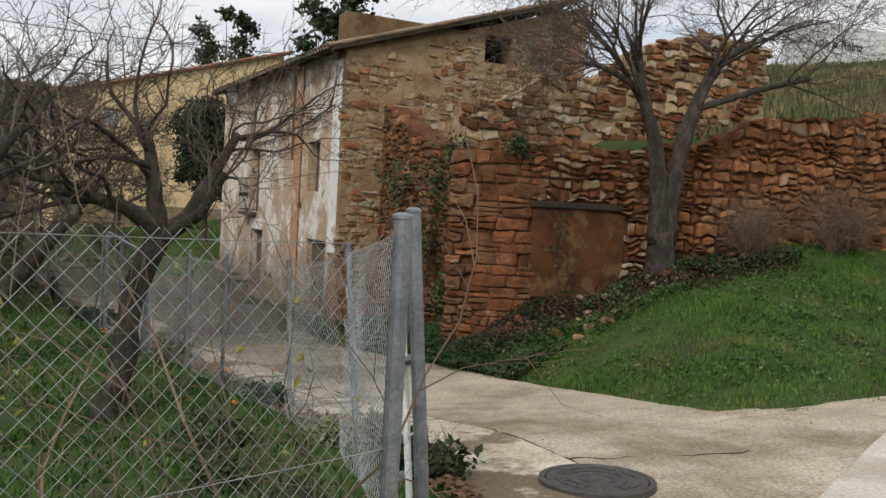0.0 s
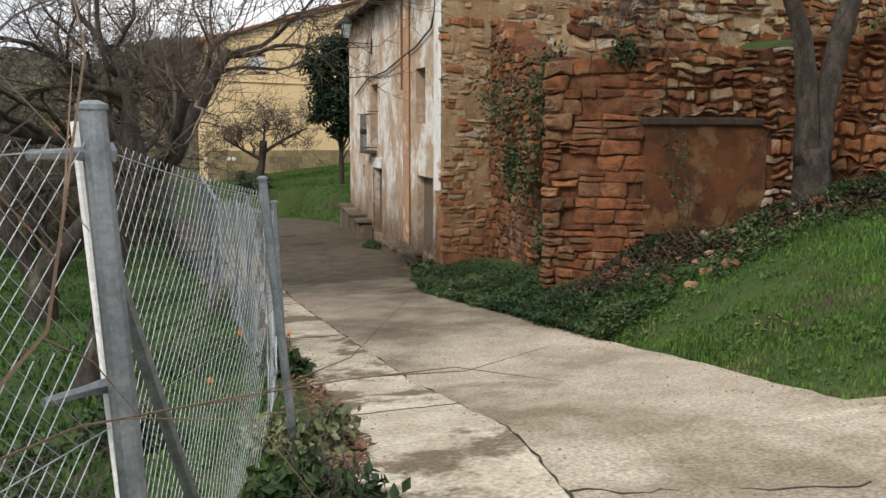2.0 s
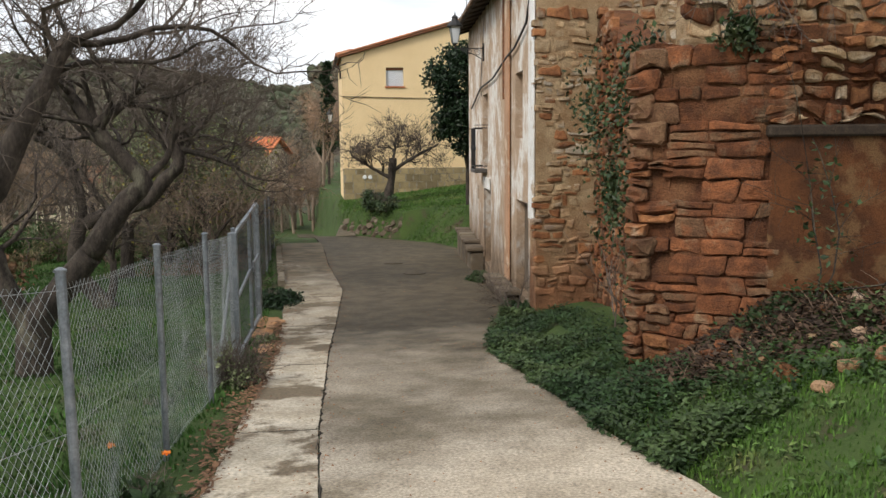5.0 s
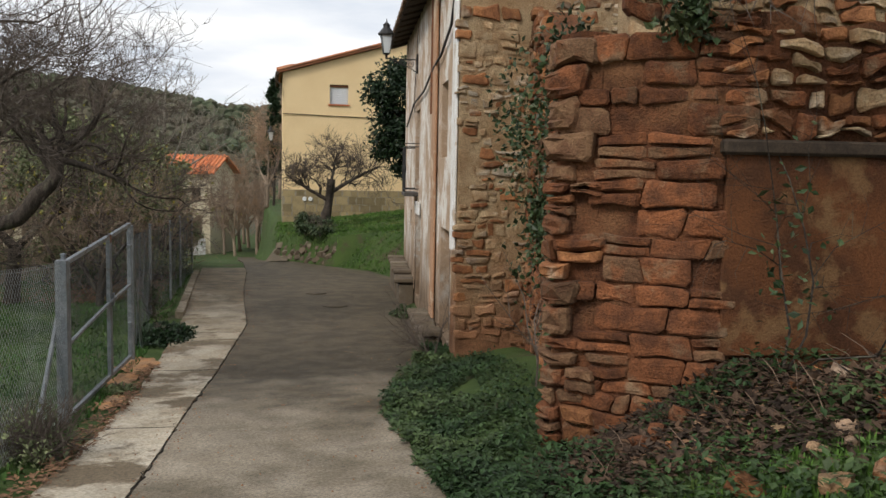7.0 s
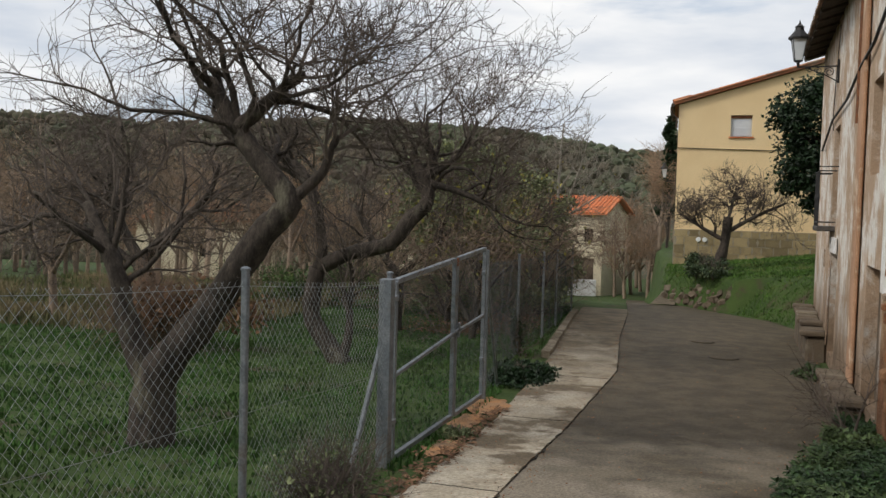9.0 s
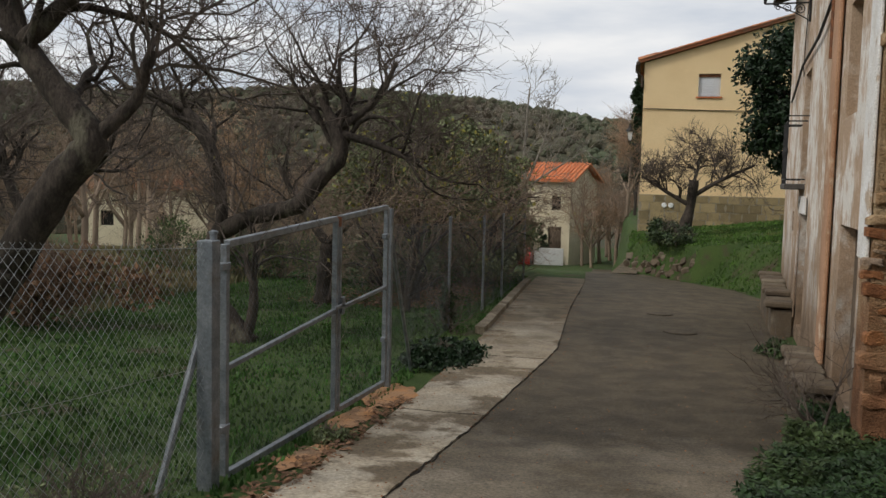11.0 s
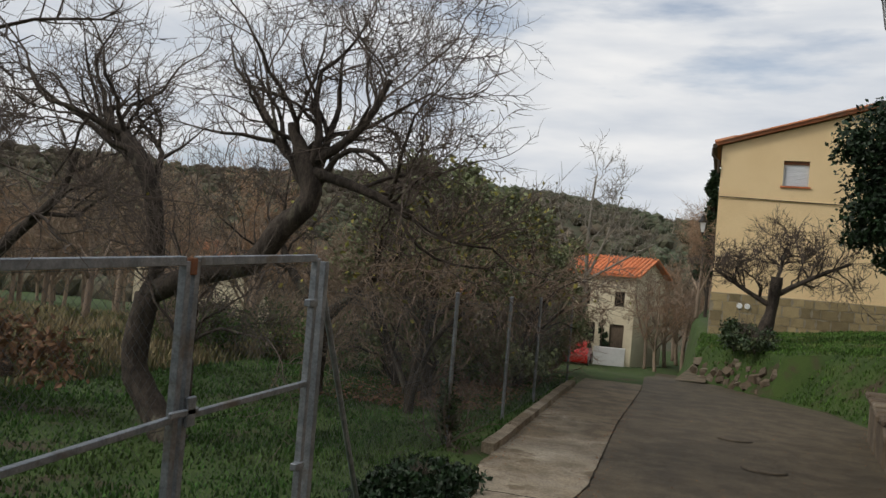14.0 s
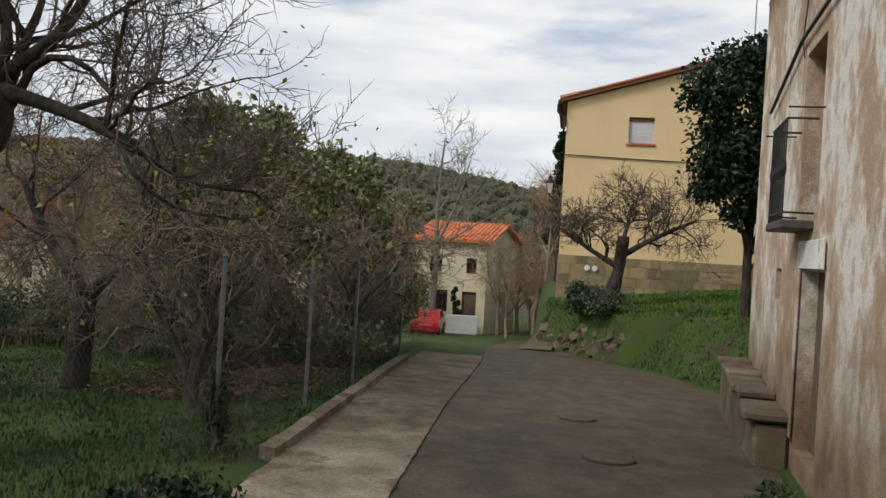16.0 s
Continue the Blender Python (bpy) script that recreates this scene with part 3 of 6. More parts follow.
def lay_stones(parent, line, zlo, zhi, mats, seed, w=(0.16, 0.42), h=(0.1, 0.2), depth=0.2, proud=0.03, cap=300, near=None, skip=None, name="stone", missing=0.05, joint=0.012, jut=0.02, wear=0.02, wave=0.35):
    """Courses of fitted stones on the outer face of a wall along a line in plan. near: the stretch (u0, u1) whose stones are objects."""
    rng = random.Random(seed)
    segs, s = [], 0.0
    for (xa, ya), (xb, yb) in zip(line, line[1:]):
        L = math.hypot(xb - xa, yb - ya)
        segs.append((s, L, xa, ya, (xb - xa) / L, (yb - ya) / L))
        s += L
    total = s

    def P(u, z, o):
        g = segs[0]
        for q in segs:
            if u >= q[0]:
                g = q
        t = u - g[0]
        return Vector((g[2] + g[4] * t + g[5] * o, g[3] + g[5] * t - g[4] * o, z))

    z, top = min(zlo(i * total / 10) for i in range(11)), max(zhi(i * total / 10) for i in range(11))
    mean = (h[0] + h[1]) / 2
    levels = [z]
    while z < top:
        z += rng.uniform(*h)
        levels.append(z)

    def bed(j, u):
        return levels[j] + wave * mean * (nz(u, j * 7.3, 2.6, seed) + 0.7 * nz(u, j * 3.1, 7.0, seed))

    made = []
    for j in range(len(levels) - 1):
        hh = levels[j + 1] - levels[j]
        u, cut = -rng.uniform(0, w[0]), [0.0, 0.0]
        a0 = (u, u)
        while u < total:
            ww = rng.uniform(*w) * (0.75 + 0.5 * (hh - h[0]) / max(h[1] - h[0], 0.01))
            u2 = u + ww
            a1 = (u2 + rng.gauss(0, 0.14) * hh, u2 + rng.gauss(0, 0.14) * hh)
            c = (a0[0] + a1[0]) / 2
            zc = (bed(j, c) + bed(j + 1, c)) / 2
            if zlo(c) - 0.1 < zc < zhi(c) + 0.04 and 0 <= c <= total and rng.random() > missing and not (skip and skip(c, zc)):
                g = joint * rng.uniform(0.3, 1.0)
                bits = [(0.0, 1.0)] if hh < 0.13 or rng.random() < 0.75 else [(0.0, 0.52), (0.52, 1.0)]
                for f0, f1 in bits:
                    def at(q, f):
                        lo, hi = a0[0] + (a1[0] - a0[0]) * q, a0[1] + (a1[1] - a0[1]) * q
                        uu = lo + (hi - lo) * f
                        return uu, bed(j, uu) * (1 - f) + bed(j + 1, uu) * f
                    ku, kf = min(g / ww, 0.3), min(g / hh / (f1 - f0), 0.3)
                    fm = (f0 + f1) / 2
                    r1, r2, r3, r4 = (rng.uniform(0.03, 0.2) for _ in range(4))
                    d = (f1 - f0)
                    e0, e1 = f0 + kf * d, f1 - kf * d
                    poly = [at(ku + r1 * 0.6, e0), at(0.5, e0 + rng.uniform(0, 0.05)), at(1 - ku - r2 * 0.6, e0), at(1 - ku, e0 + r2 * d), at(1 - ku, e1 - r3 * d), at(1 - ku - r3 * 0.6, e1), at(0.5, e1 - rng.uniform(0, 0.06)), at(ku + r4 * 0.6, e1), at(ku, e1 - r4 * d), at(ku, e0 + r1 * d)]
                    mt = rng.choice(mats)
                    made.append((c, mt, wall_stone(P, poly, proud + rng.uniform(-jut, jut), depth * 0.6, rng, wear)))
            a0, u = a1, u2
    inv = parent.matrix_basis.inverted()
    count, V, F, mi, ms = 0, [], [], [], []
    for c, mt, (pos, sv, sf) in made:
        if count < cap and (near is None or near[0] <= c <= near[1]):
            ob = mesh_thing(name, sv, sf, mt, parent)
            ob.matrix_parent_inverse = inv
            ob.matrix_basis = Matrix.Translation(pos)
            count += 1
        else:
            if mt not in ms:
                ms.append(mt)
            o = len(V)
            V += [tuple(Vector(v) + pos) for v in sv]
            F += [tuple(o + i for i in f) for f in sf]
            mi += [ms.index(mt)] * len(sf)
    if V:
        ob = mesh_thing("rubble_" + name, V, F, ms[0], kind="stuff")
        for x in ms[1:]:
            ob.data.materials.append(x)
        ob.data.polygons.foreach_set("material_index", mi)
        ob.parent = parent
        ob.matrix_parent_inverse = inv


# roof of the old house: under-boards, rafters' ends and curved tiles


def tile_mesh(mat, r=0.085, L=0.42):
    V, F = [], []
    for i, (y, rr) in enumerate(((0, r), (L, r * 0.82))):
        for q in (1.0, 0.86):
            for k in range(7):
                a = math.pi * k / 6
                V.append((rr * q * math.cos(a), y, rr * q * math.sin(a) * 0.75))
    for k in range(6):
        F += [(k, k + 1, 14 + k + 1, 14 + k), (7 + k + 1, 7 + k, 21 + k, 21 + k + 1), (k + 1, k, 7 + k, 7 + k + 1), (14 + k, 14 + k + 1, 21 + k + 1, 21 + k)]
    me = bpy.data.meshes.new("roof_tile")
    me.from_pydata(V, [], F)
    me.materials.append(mat)
    return me


def tiled_slope(parent, origin, along, up, nu, nv, mat, single_rows=2, pu=0.2, pv=0.32, seed=1):
    """Rows of curved clay tiles on a slope: along the eave, and up it."""
    rng = random.Random(seed)
    me = tile_mesh(mat)
    along, up = Vector(along).normalized(), Vector(up).normalized()
    nrm = along.cross(up)
    V, F, made = [], [], 0
    base = [v.co.copy() for v in me.vertices]
    faces = [tuple(p.vertices) for p in me.polygons]
    for j in range(nv):
        for i in range(nu):
            for flip in (0, 1):
                p = Vector(origin) + along * (pu * (i + 0.5 * flip)) + up * (pv * j - 0.06 * (1 - flip)) + nrm * (0.0 if flip else 0.055)
                wob = rng.gauss(0, 0.05)
                x, z = along, nrm
                if flip:
                    x, z = -along, -nrm
                y = (up + along * wob).normalized()
                m = Matrix((x, y, z)).transposed().to_4x4()
                m.translation = p + nrm * (0.055 if flip else 0.0) + nrm * rng.gauss(0, 0.006)
                if j < single_rows and made < 290:
                    ob = new("roof_tile", me)
                    ob.parent = parent
                    ob.matrix_parent_inverse = parent.matrix_basis.inverted()
                    ob.matrix_basis = m
                    made += 1
                else:
                    o = len(V)
                    V += [tuple(m @ c) for c in base]
                    F += [tuple(o + k for k in f) for f in faces]
    if V:
        ob = mesh_thing("roof_tiles", V, F, mat, kind="stuff")
        ob.parent = parent
        ob.matrix_parent_inverse = parent.matrix_basis.inverted()


fd = Vector((H_END[0] - HX, H_END[1] - HY, 0)).normalized()
fo = Vector((-fd.y, fd.x, 0))  # outward from the facade
up_h = (-fo + Vector((0, 0, 0.31))).normalized()


def fac(y, z, out=0.0):
    """A place on the facade at the plan's y, z up, out metres proud."""
    p = Vector((HX, HY, z)) + fd * hu(y) + fo * out
    return p


def slab_on(p, along, up, w, h, t, bevel=0.0):
    """A board with its corner at p, w along, h up, t thick behind."""
    bm = one_box(0, 0, 0, w, t, h, bevel=bevel)
    a, u = Vector(along).normalized(), Vector(up).normalized()
    m = Matrix((a, a.cross(u) * -1, u)).transposed().to_4x4()
    m.translation = p
    bm.transform(m)
    bmesh.ops.recalc_face_normals(bm, faces=bm.faces[:])
    return bm


H(part("roof", slab_on(Vector((HX, HY, 4.45)) - fd * 0.25 + fo * 0.42 + Vector((0, 0, 0.02)), fd, up_h, HL + 0.5, 6.6, -0.07), M_DARKWOOD, label="sagging old roof boards"))
tiled_slope(old_house, Vector((HX, HY, 4.56)) - fd * 0.2 + fo * 0.45, fd, up_h, 57, 20, M_TILE_OLD, 2)
for i in range(15):
    y = HY + 0.1 + i * 0.77
    p = fac(y, 4.42)
    H(part("rafter", slab_on(p + fo * 0.4 - fd * 0.04 + Vector((0, 0, -0.06)), fd, up_h, 0.08, 0.9, 0.09), M_DARKWOOD))
# doors and windows of the facade
for y0, y1, z0, z1, nm in ((18.0, 19.35, -1.35, 0.32, "door"), (23.3, 24.4, -1.5, 0.27, "door")):
    d = H(part(nm, slab_on(fac(y0, z0, -0.2), fd, (0, 0, 1), hu(y1) - hu(y0), z1 - z0, 0.05, 0.004), M_WOOD, label="grey weathered plank door"))
    for k in range(5):
        w = (hu(y1) - hu(y0)) / 5
        b = part("plank", slab_on(fac(y0, z0, -0.196) + fd * (w * k + 0.006), fd, (0, 0, 1), w - 0.012, z1 - z0 - 0.02, 0.02, 0.003), M_WOOD, d)
for y0, y1, z0, z1 in ((18.65, 19.5, 1.43, 2.6), (23.85, 24.9, 0.76, 2.52)):
    w = H(part("window", slab_on(fac(y0, z0, -0.26), fd, (0, 0, 1), hu(y1) - hu(y0), z1 - z0, 0.03), M_DARKWOOD, label="shut dark timber window shutter"))
    for f in (0.0, 0.5):
        part("shutter", slab_on(fac(y0, z0, -0.235) + fd * ((hu(y1) - hu(y0)) * f + 0.01), fd, (0, 0, 1), (hu(y1) - hu(y0)) / 2 - 0.02, z1 - z0 - 0.02, 0.03, 0.004), M_WOOD, w)
# black board across the empty opening; the dark inside is painted on it
H(part("window", slab_on(fac(25.8, -0.08, -0.28), fd, (0, 0, 1), 0.42, 0.37, 0.03), M_BLACK, label="small dark unglazed window"))
# patches of thick old render standing proud of the facade
H(part("door_surround", slab_on(fac(24.41, -1.4, 0.02), fd, (0, 0, 1), 0.12, 1.75, 0.02, 0.006), M_PLASTER, label="whitewashed door surround"))
H(part("door_surround", slab_on(fac(23.25, 0.29, 0.02), fd, (0, 0, 1), 1.28, 0.27, 0.02, 0.006), M_LIMEWASH, label="whitewashed door surround"))
H(part("corner_strip", slab_on(fac(17.31, 0.1, 0.012), fd, (0, 0, 1), 0.5, 4.2, 0.03, 0.008), M_LIMEWASH, label="whitewashed corner strip"))
H(part("corner_strip", slab_on(fac(20.0, -1.3, 0.02), fd, (0, 0, 1), 0.5, 5.75, 0.05, 0.015), M_PINK, label="ochre plaster pilaster strip"))
# juliet balcony
balcony = H(part("balcony_sill", slab_on(fac(23.98, 0.66, 0.3), fd, (0, 0, 1), 1.05, 0.09, -0.32, 0.015), M_MANHOLE, label="grey stone balcony sill"))
V, F = [], []
for zr in (0.82, 1.72):
    V, F = [], []
    tube(V, F, [fac(24.02, zr, 0.0), fac(24.02, zr, 0.28), fac(24.98, zr, 0.28), fac(24.98, zr, 0.0)], [0.012] * 4, 6)
    H(mesh_thing("balcony_rail", V, F, M_IRON))
for k in range(9):
    V, F = [], []
    p = fac(24.04 + 0.115 * k, 0.75, 0.28)
    tube(V, F, [p, p + Vector((0, 0, 0.42)), p + Vector((0, 0, 0.5)), p + Vector((0, 0, 0.58)), p + Vector((0, 0, 0.97))], [0.008, 0.008, 0.02, 0.008, 0.008], 6)
    H(mesh_thing("baluster", V, F, M_IRON))
for y, z in ((23.75, 1.78), (25.3, 1.72)):
    V, F = [], []
    tube(V, F, [fac(y, z, 0.0), fac(y, z, 0.32)], [0.01, 0.01], 5)
    H(mesh_thing("line_bracket", V, F, M_IRON, label="iron clothes line bracket"))
# cables along the wall
V, F = [], []
pts = [fac(17.6, 4.3, 0.03), fac(17.75, 3.6, 0.04), fac(18.0, 3.3, 0.05), fac(19.3, 3.05, 0.05), fac(20.4, 2.95, 0.07), fac(22.5, 2.75, 0.05), fac(25, 2.7, 0.05), fac(27.2, 2.3, 0.05)]
tube(V, F, pts, [0.022] * len(pts), 5)
pts = [fac(24.3, 4.3, 0.03), fac(24.6, 3.4, 0.05), fac(25.0, 2.7, 0.04), fac(24.9, 2.5, 0.03)]
tube(V, F, pts, [0.007] * len(pts), 4)
pts = [fac(17.45, 4.3, 0.05).lerp(Vector((-9.0, 21.0, 5.6)), q / 10) - Vector((0, 0, 0.5 * math.sin(math.pi * q / 10))) for q in range(11)]
tube(V, F, pts, [0.009] * 11, 4)
H(mesh_thing("wall_cable", V, F, M_IRON, label="black cable bundle clipped to the wall"))
V, F = [], []
tube(V, F, [fac(20.6, 4.4, 0.06), fac(20.6, 2.2, 0.06)], [0.035, 0.035], 8)
H(mesh_thing("downpipe", V, F, M_RUST, label="rusty short downpipe"))

# stones
lay_stones(gable, [(HX, HY - 0.06), (14.5, 16.95)], lambda u: -1.3, lambda u: 4.2 + 0.3 * u, [M_STONE_T, M_STONE_T, M_STONE_O, M_STONE_T], 5, (0.1, 0.34), (0.07, 0.2), 0.2, 0.02, 300, (0.0, 2.6), lambda u, z: (3.35 < u < 4.3 and 4.5 < z < 5.4) or nz(u, z, 1.4, 2.0) + 0.5 * nz(u, z, 4.0) > 0.24, missing=0.12, joint=0.025, jut=0.018, wear=0.02, wave=0.5)
RF = [(7.82, 12.02), (8.75, 11.35), (11.25, 11.1)]
RF_LOW = lambda u: lerp_table([(0, -1.2), (1, -1.0), (2.4, -0.2), (4, 0.5)], u)
RF_TOP = lambda u: lerp_table([(0, 2.25), (0.6, 2.2), (1.3, 2.35), (2.4, 2.3), (3.3, 2.45), (4, 2.3)], u)
lay_stones(ruin_front, RF, RF_LOW, RF_TOP, [M_STONE_R, M_STONE_G, M_STONE_R, M_STONE_R], 6, (0.2, 0.5), (0.11, 0.24), 0.22, 0.045, 190, None, lambda u, z: u < 0.16 or u > 1.3, missing=0.05, joint=0.012, jut=0.014, wear=0.014, wave=0.22)
lay_stones(ruin_front, RF, RF_LOW, RF_TOP, [M_STONE_O, M_STONE_O, M_STONE_R, M_STONE_T], 16, (0.1, 0.36), (0.07, 0.2), 0.24, 0.075, 260, None, lambda u, z: u < 1.25 or (u < 3.1 and z < 1.5), missing=0.03, joint=0.03, jut=0.035, wear=0.03, wave=0.8)
# the corner pier of squared blocks, thinner at its worn foot
PIER = [(8.02, 12.3), (7.8, 12.04), (8.04, 11.86)]
lay_stones(ruin_front, PIER, lambda u: -1.2 if u < 0.5 else -0.9, lambda u: 2.15, [M_STONE_R, M_STONE_G, M_STONE_O, M_STONE_G], 4, (0.26, 0.36), (0.12, 0.25), 0.3, 0.085, 60, name="block", missing=0.0, joint=0.014, jut=0.025, wear=0.04, wave=0.3)
# blocked opening under a timber lintel
dl = Vector((2.5, -0.25, 0)).normalized()
part("lintel", slab_on(Vector((8.8, 11.25, 1.36)), dl, (0, 0, 1), 1.8, 0.11, 0.3, 0.02), M_DARKWOOD, ruin_front, "dark rotten timber lintel")
part("plaster_panel", slab_on(Vector((8.85, 11.30, -0.1)), dl, (0, 0, 1), 1.85, 1.47, 0.05, 0.01), material("ochre red plaster", (0.16, 0.062, 0.024), (0.085, 0.036, 0.017), 2.2, 0.95, 0.8, c3=(0.2, 0.11, 0.05), scale3=1.6, cut3=(0.54, 0.6), bdist=0.03), ruin_front, "ochre plaster infill with stains")
lay_stones(ruin_side, [(9.15, 17.2), (8.62, 14.4), (8.55, 14.0)], lambda u: -1.2, lambda u: lerp_table([(0, 3.4), (1.5, 2.9), (3.3, 2.4)], u), [M_STONE_R, M_STONE_O, M_STONE_G], 8, (0.12, 0.36), (0.08, 0.2), 0.22, 0.05, 150, missing=0.12, joint=0.02, wear=0.025, wave=0.6)
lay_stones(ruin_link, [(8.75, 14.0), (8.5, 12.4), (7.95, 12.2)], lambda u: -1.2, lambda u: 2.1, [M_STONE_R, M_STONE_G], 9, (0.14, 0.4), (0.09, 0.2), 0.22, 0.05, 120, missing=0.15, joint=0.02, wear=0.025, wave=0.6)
lay_stones(ruin_mid, [(9.3, 14.2), (12.5, 13.9), (17.0, 13.5)], lambda u: 1.8, lambda u: lerp_table([(0, 3.3), (1.2, 3.5), (2.0, 4.2), (3, 4.0), (4.0, 4.8), (6.0, 5.4), (7.7, 5.3)], u), [M_STONE_T, M_STONE_O, M_STONE_R], 10, (0.14, 0.42), (0.1, 0.22), 0.24, 0.06, 300, (1.5, 7.7), missing=0.08, joint=0.025, jut=0.03, wear=0.03, wave=0.7)
TL = [(11.25, 11.1), (13.0, 10.35), (17.0, 8.9)]
lay_stones(terrace_wall, TL, lambda u: 0.7, lambda u: lerp_table([(0, 2.55), (1, 2.65), (1.9, 3.1), (3, 3.2), (6, 3.5)], u), [M_STONE_O, M_STONE_R, M_STONE_O, M_STONE_O], 11, (0.13, 0.36), (0.1, 0.22), 0.26, 0.075, 300, (0.0, 5.0), missing=0.03, joint=0.035, jut=0.035, wear=0.04, wave=0.8)

# stone bench along the facade
bench = empty("stone_bench", (8.2, 25.0, -1.75), "rough stone bench of slabs along the house wall", "bench")
brng = random.Random(2)
for y0, y1, zt, out in ((18.9, 20.2, -1.33, 0.32), (20.3, 21.7, -1.38, 0.36), (24.5, 25.6, -1.2, 0.4), (25.62, 26.9, -1.12, 0.42), (26.92, 28.4, -1.05, 0.42)):
    o = out + brng.uniform(0, 0.05)
    for k in range(3):
        w = (hu(y1) - hu(y0)) / 3
        b = part("slab", slab_on(fac(y0, zt - 0.1 + brng.uniform(-0.02, 0.02), o + brng.uniform(-0.03, 0.03)) + fd * w * k, fd, (0, 0, 1), w - 0.015, 0.1, -o, 0.025), M_BENCH, None)
        under(b, bench, Matrix.Translation((-8.2, -25.0, 1.75)))
    b = part("base", slab_on(fac(y0 + 0.05, -2.1, out - 0.05), fd, (0, 0, 1), hu(y1) - hu(y0) - 0.1, zt + 1.99, 0.06 - out, 0.03), M_BENCH, None)
    under(b, bench, Matrix.Translation((-8.2, -25.0, 1.75)))

# ---------------------------------------------------------------- yellow house, rest
Y(wall_panel("wall", (17.0, 44.6), (17.0, 49.5), -3.0, lambda u: 8.5, 0.3, [], M_YELLOW))
Y(wall_panel("wall", (17.0, 49.8), (6.0, 49.8), -4.0, lambda u: 8.5 - 0.29 * u, 0.3, [], M_YELLOW))
up_y = Vector((1, 0, 0.29)).normalized()
Y(part("roof", slab_on(Vector((5.82, 44.12, 5.33)), (0, 1, 0), up_y, 5.8, 12.0, 0.1), M_TILE, label="clay tiled roof"))
tiled_slope(yellow_house, Vector((5.82, 49.9, 5.48)), (0, -1, 0), up_y, 28, 2, M_TILE, 0, seed=5)
for k in range(40):  # verge tiles on the gable
    t = tile_mesh(M_TILE, 0.1, 0.36) if k == 0 else t
    ob = new("verge_tile", t)
    ob.parent, ob.matrix_parent_inverse = yellow_house, yellow_house.matrix_basis.inverted()
    y = up_y
    x = Vector((0, -1, 0))
    m = Matrix((x, y, x.cross(y))).transposed().to_4x4()
    m.translation = Vector((5.8, 44.16, 5.44)) + up_y * (0.3 * k)
    ob.matrix_basis = m
V, F = [], []
tube(V, F, [Vector((5.76, 44.0, 5.3)), Vector((5.76, 49.8, 5.3))], [0.08, 0.08], 8)
tube(V, F, [Vector((5.7, 44.22, 5.25)), Vector((5.7, 44.22, 5.0)), Vector((5.92, 44.25, 4.8)), Vector((5.93, 44.25, 4.4))], [0.045] * 4, 8)
Y(mesh_thing("gutter", V, F, M_DARKWOOD, label="dark brown gutter and elbow"))
w = Y(part("window", slab_on(Vector((8.02, 44.42, 4.06)), (1, 0, 0), (0, 0, 1), 0.82, 0.86, 0.04), M_WHITE, label="small window with lowered pale shutter"))
for k in range(16):
    part("slat", slab_on(Vector((8.06, 44.40, 4.09 + 0.045 * k)), (1, 0, 0), (0, 0, 1), 0.74, 0.04, 0.02, 0.006), M_SHUTTER, w)
part("shutter_box", slab_on(Vector((8.03, 44.36, 4.8)), (1, 0, 0), (0, 0, 1), 0.8, 0.11, 0.08, 0.006), M_RUST, w, "brown shutter box")
part("sill", slab_on(Vector((7.95, 44.24, 4.0)), (1, 0, 0), (0, 0, 1), 0.96, 0.06, 0.2, 0.008), M_TILE_NEW, w)
Y(part("band", slab_on(Vector((6.0, 44.285, 3.52)), (1, 0, 0), (0, 0, 1), 11.0, 0.06, 0.03, 0.006), M_YELLOW))
V, F = [], []
tube(V, F, [Vector((6.0, 44.26, 3.6)), Vector((9.5, 44.26, 3.52)), Vector((17, 44.26, 3.5))], [0.015] * 3, 5)
Y(mesh_thing("facade_cable", V, F, M_DARKWOOD))
for k in (0, 1):
    bm = bmesh.new()
    bmesh.ops.create_cone(bm, cap_ends=True, segments=14, radius1=0.1, radius2=0.085, depth=0.06)
    bm.transform(Matrix.Translation((6.95 + 0.25 * k, 44.22, -0.1)) @ Matrix.Rotation(radians(90), 4, "X"))
    Y(part("vent_cap", bm, M_WHITE, label="round white vent cap"))
base = Y(part("stone_base", slab_on(Vector((5.97, 44.25, -3.0)), (1, 0, 0), (0, 0, 1), 11.06, 3.3, 0.1), M_JOINT, label="crazy-paved stone cladding base"))
yrng = random.Random(9)
made = 0
zz = -1.45
row = 0
while zz < 0.28:
    h = yrng.uniform(0.2, 0.38)
    h = min(h, 0.31 - zz)
    x = 5.98 + yrng.uniform(0, 0.1)
    while x < 13.5:
        wv = yrng.uniform(0.25, 0.6)
        bm = bmesh.new()
        vs = []
        for cx, cz in ((0, 0), (wv * 0.5, yrng.uniform(-0.05, 0.03)), (wv, 0), (wv + yrng.uniform(-0.06, 0.0), h * 0.5), (wv, h), (wv * 0.45, h + yrng.uniform(-0.05, 0.02)), (0, h), (yrng.uniform(0, 0.06), h * 0.5)):
            vs.append(bm.verts.new((x + cx * 0.94, 44.236, min(zz + cz * 0.93, 0.29))))
        f = bm.faces.new(vs)
        r = bmesh.ops.extrude_face_region(bm, geom=[f])
        bmesh.ops.translate(bm, vec=(0, 0.03, 0), verts=[e for e in r["geom"] if isinstance(e, bmesh.types.BMVert)])
        bmesh.ops.recalc_face_normals(bm, faces=bm.faces[:])
        part("stone", bm, M_SPLINT, base)
        x += wv
    zz += h
V, F = [], []
tube(V, F, [Vector((12.2, 46.5, 7.4)), Vector((12.2, 46.5, 9.9))], [0.025, 0.02], 6)
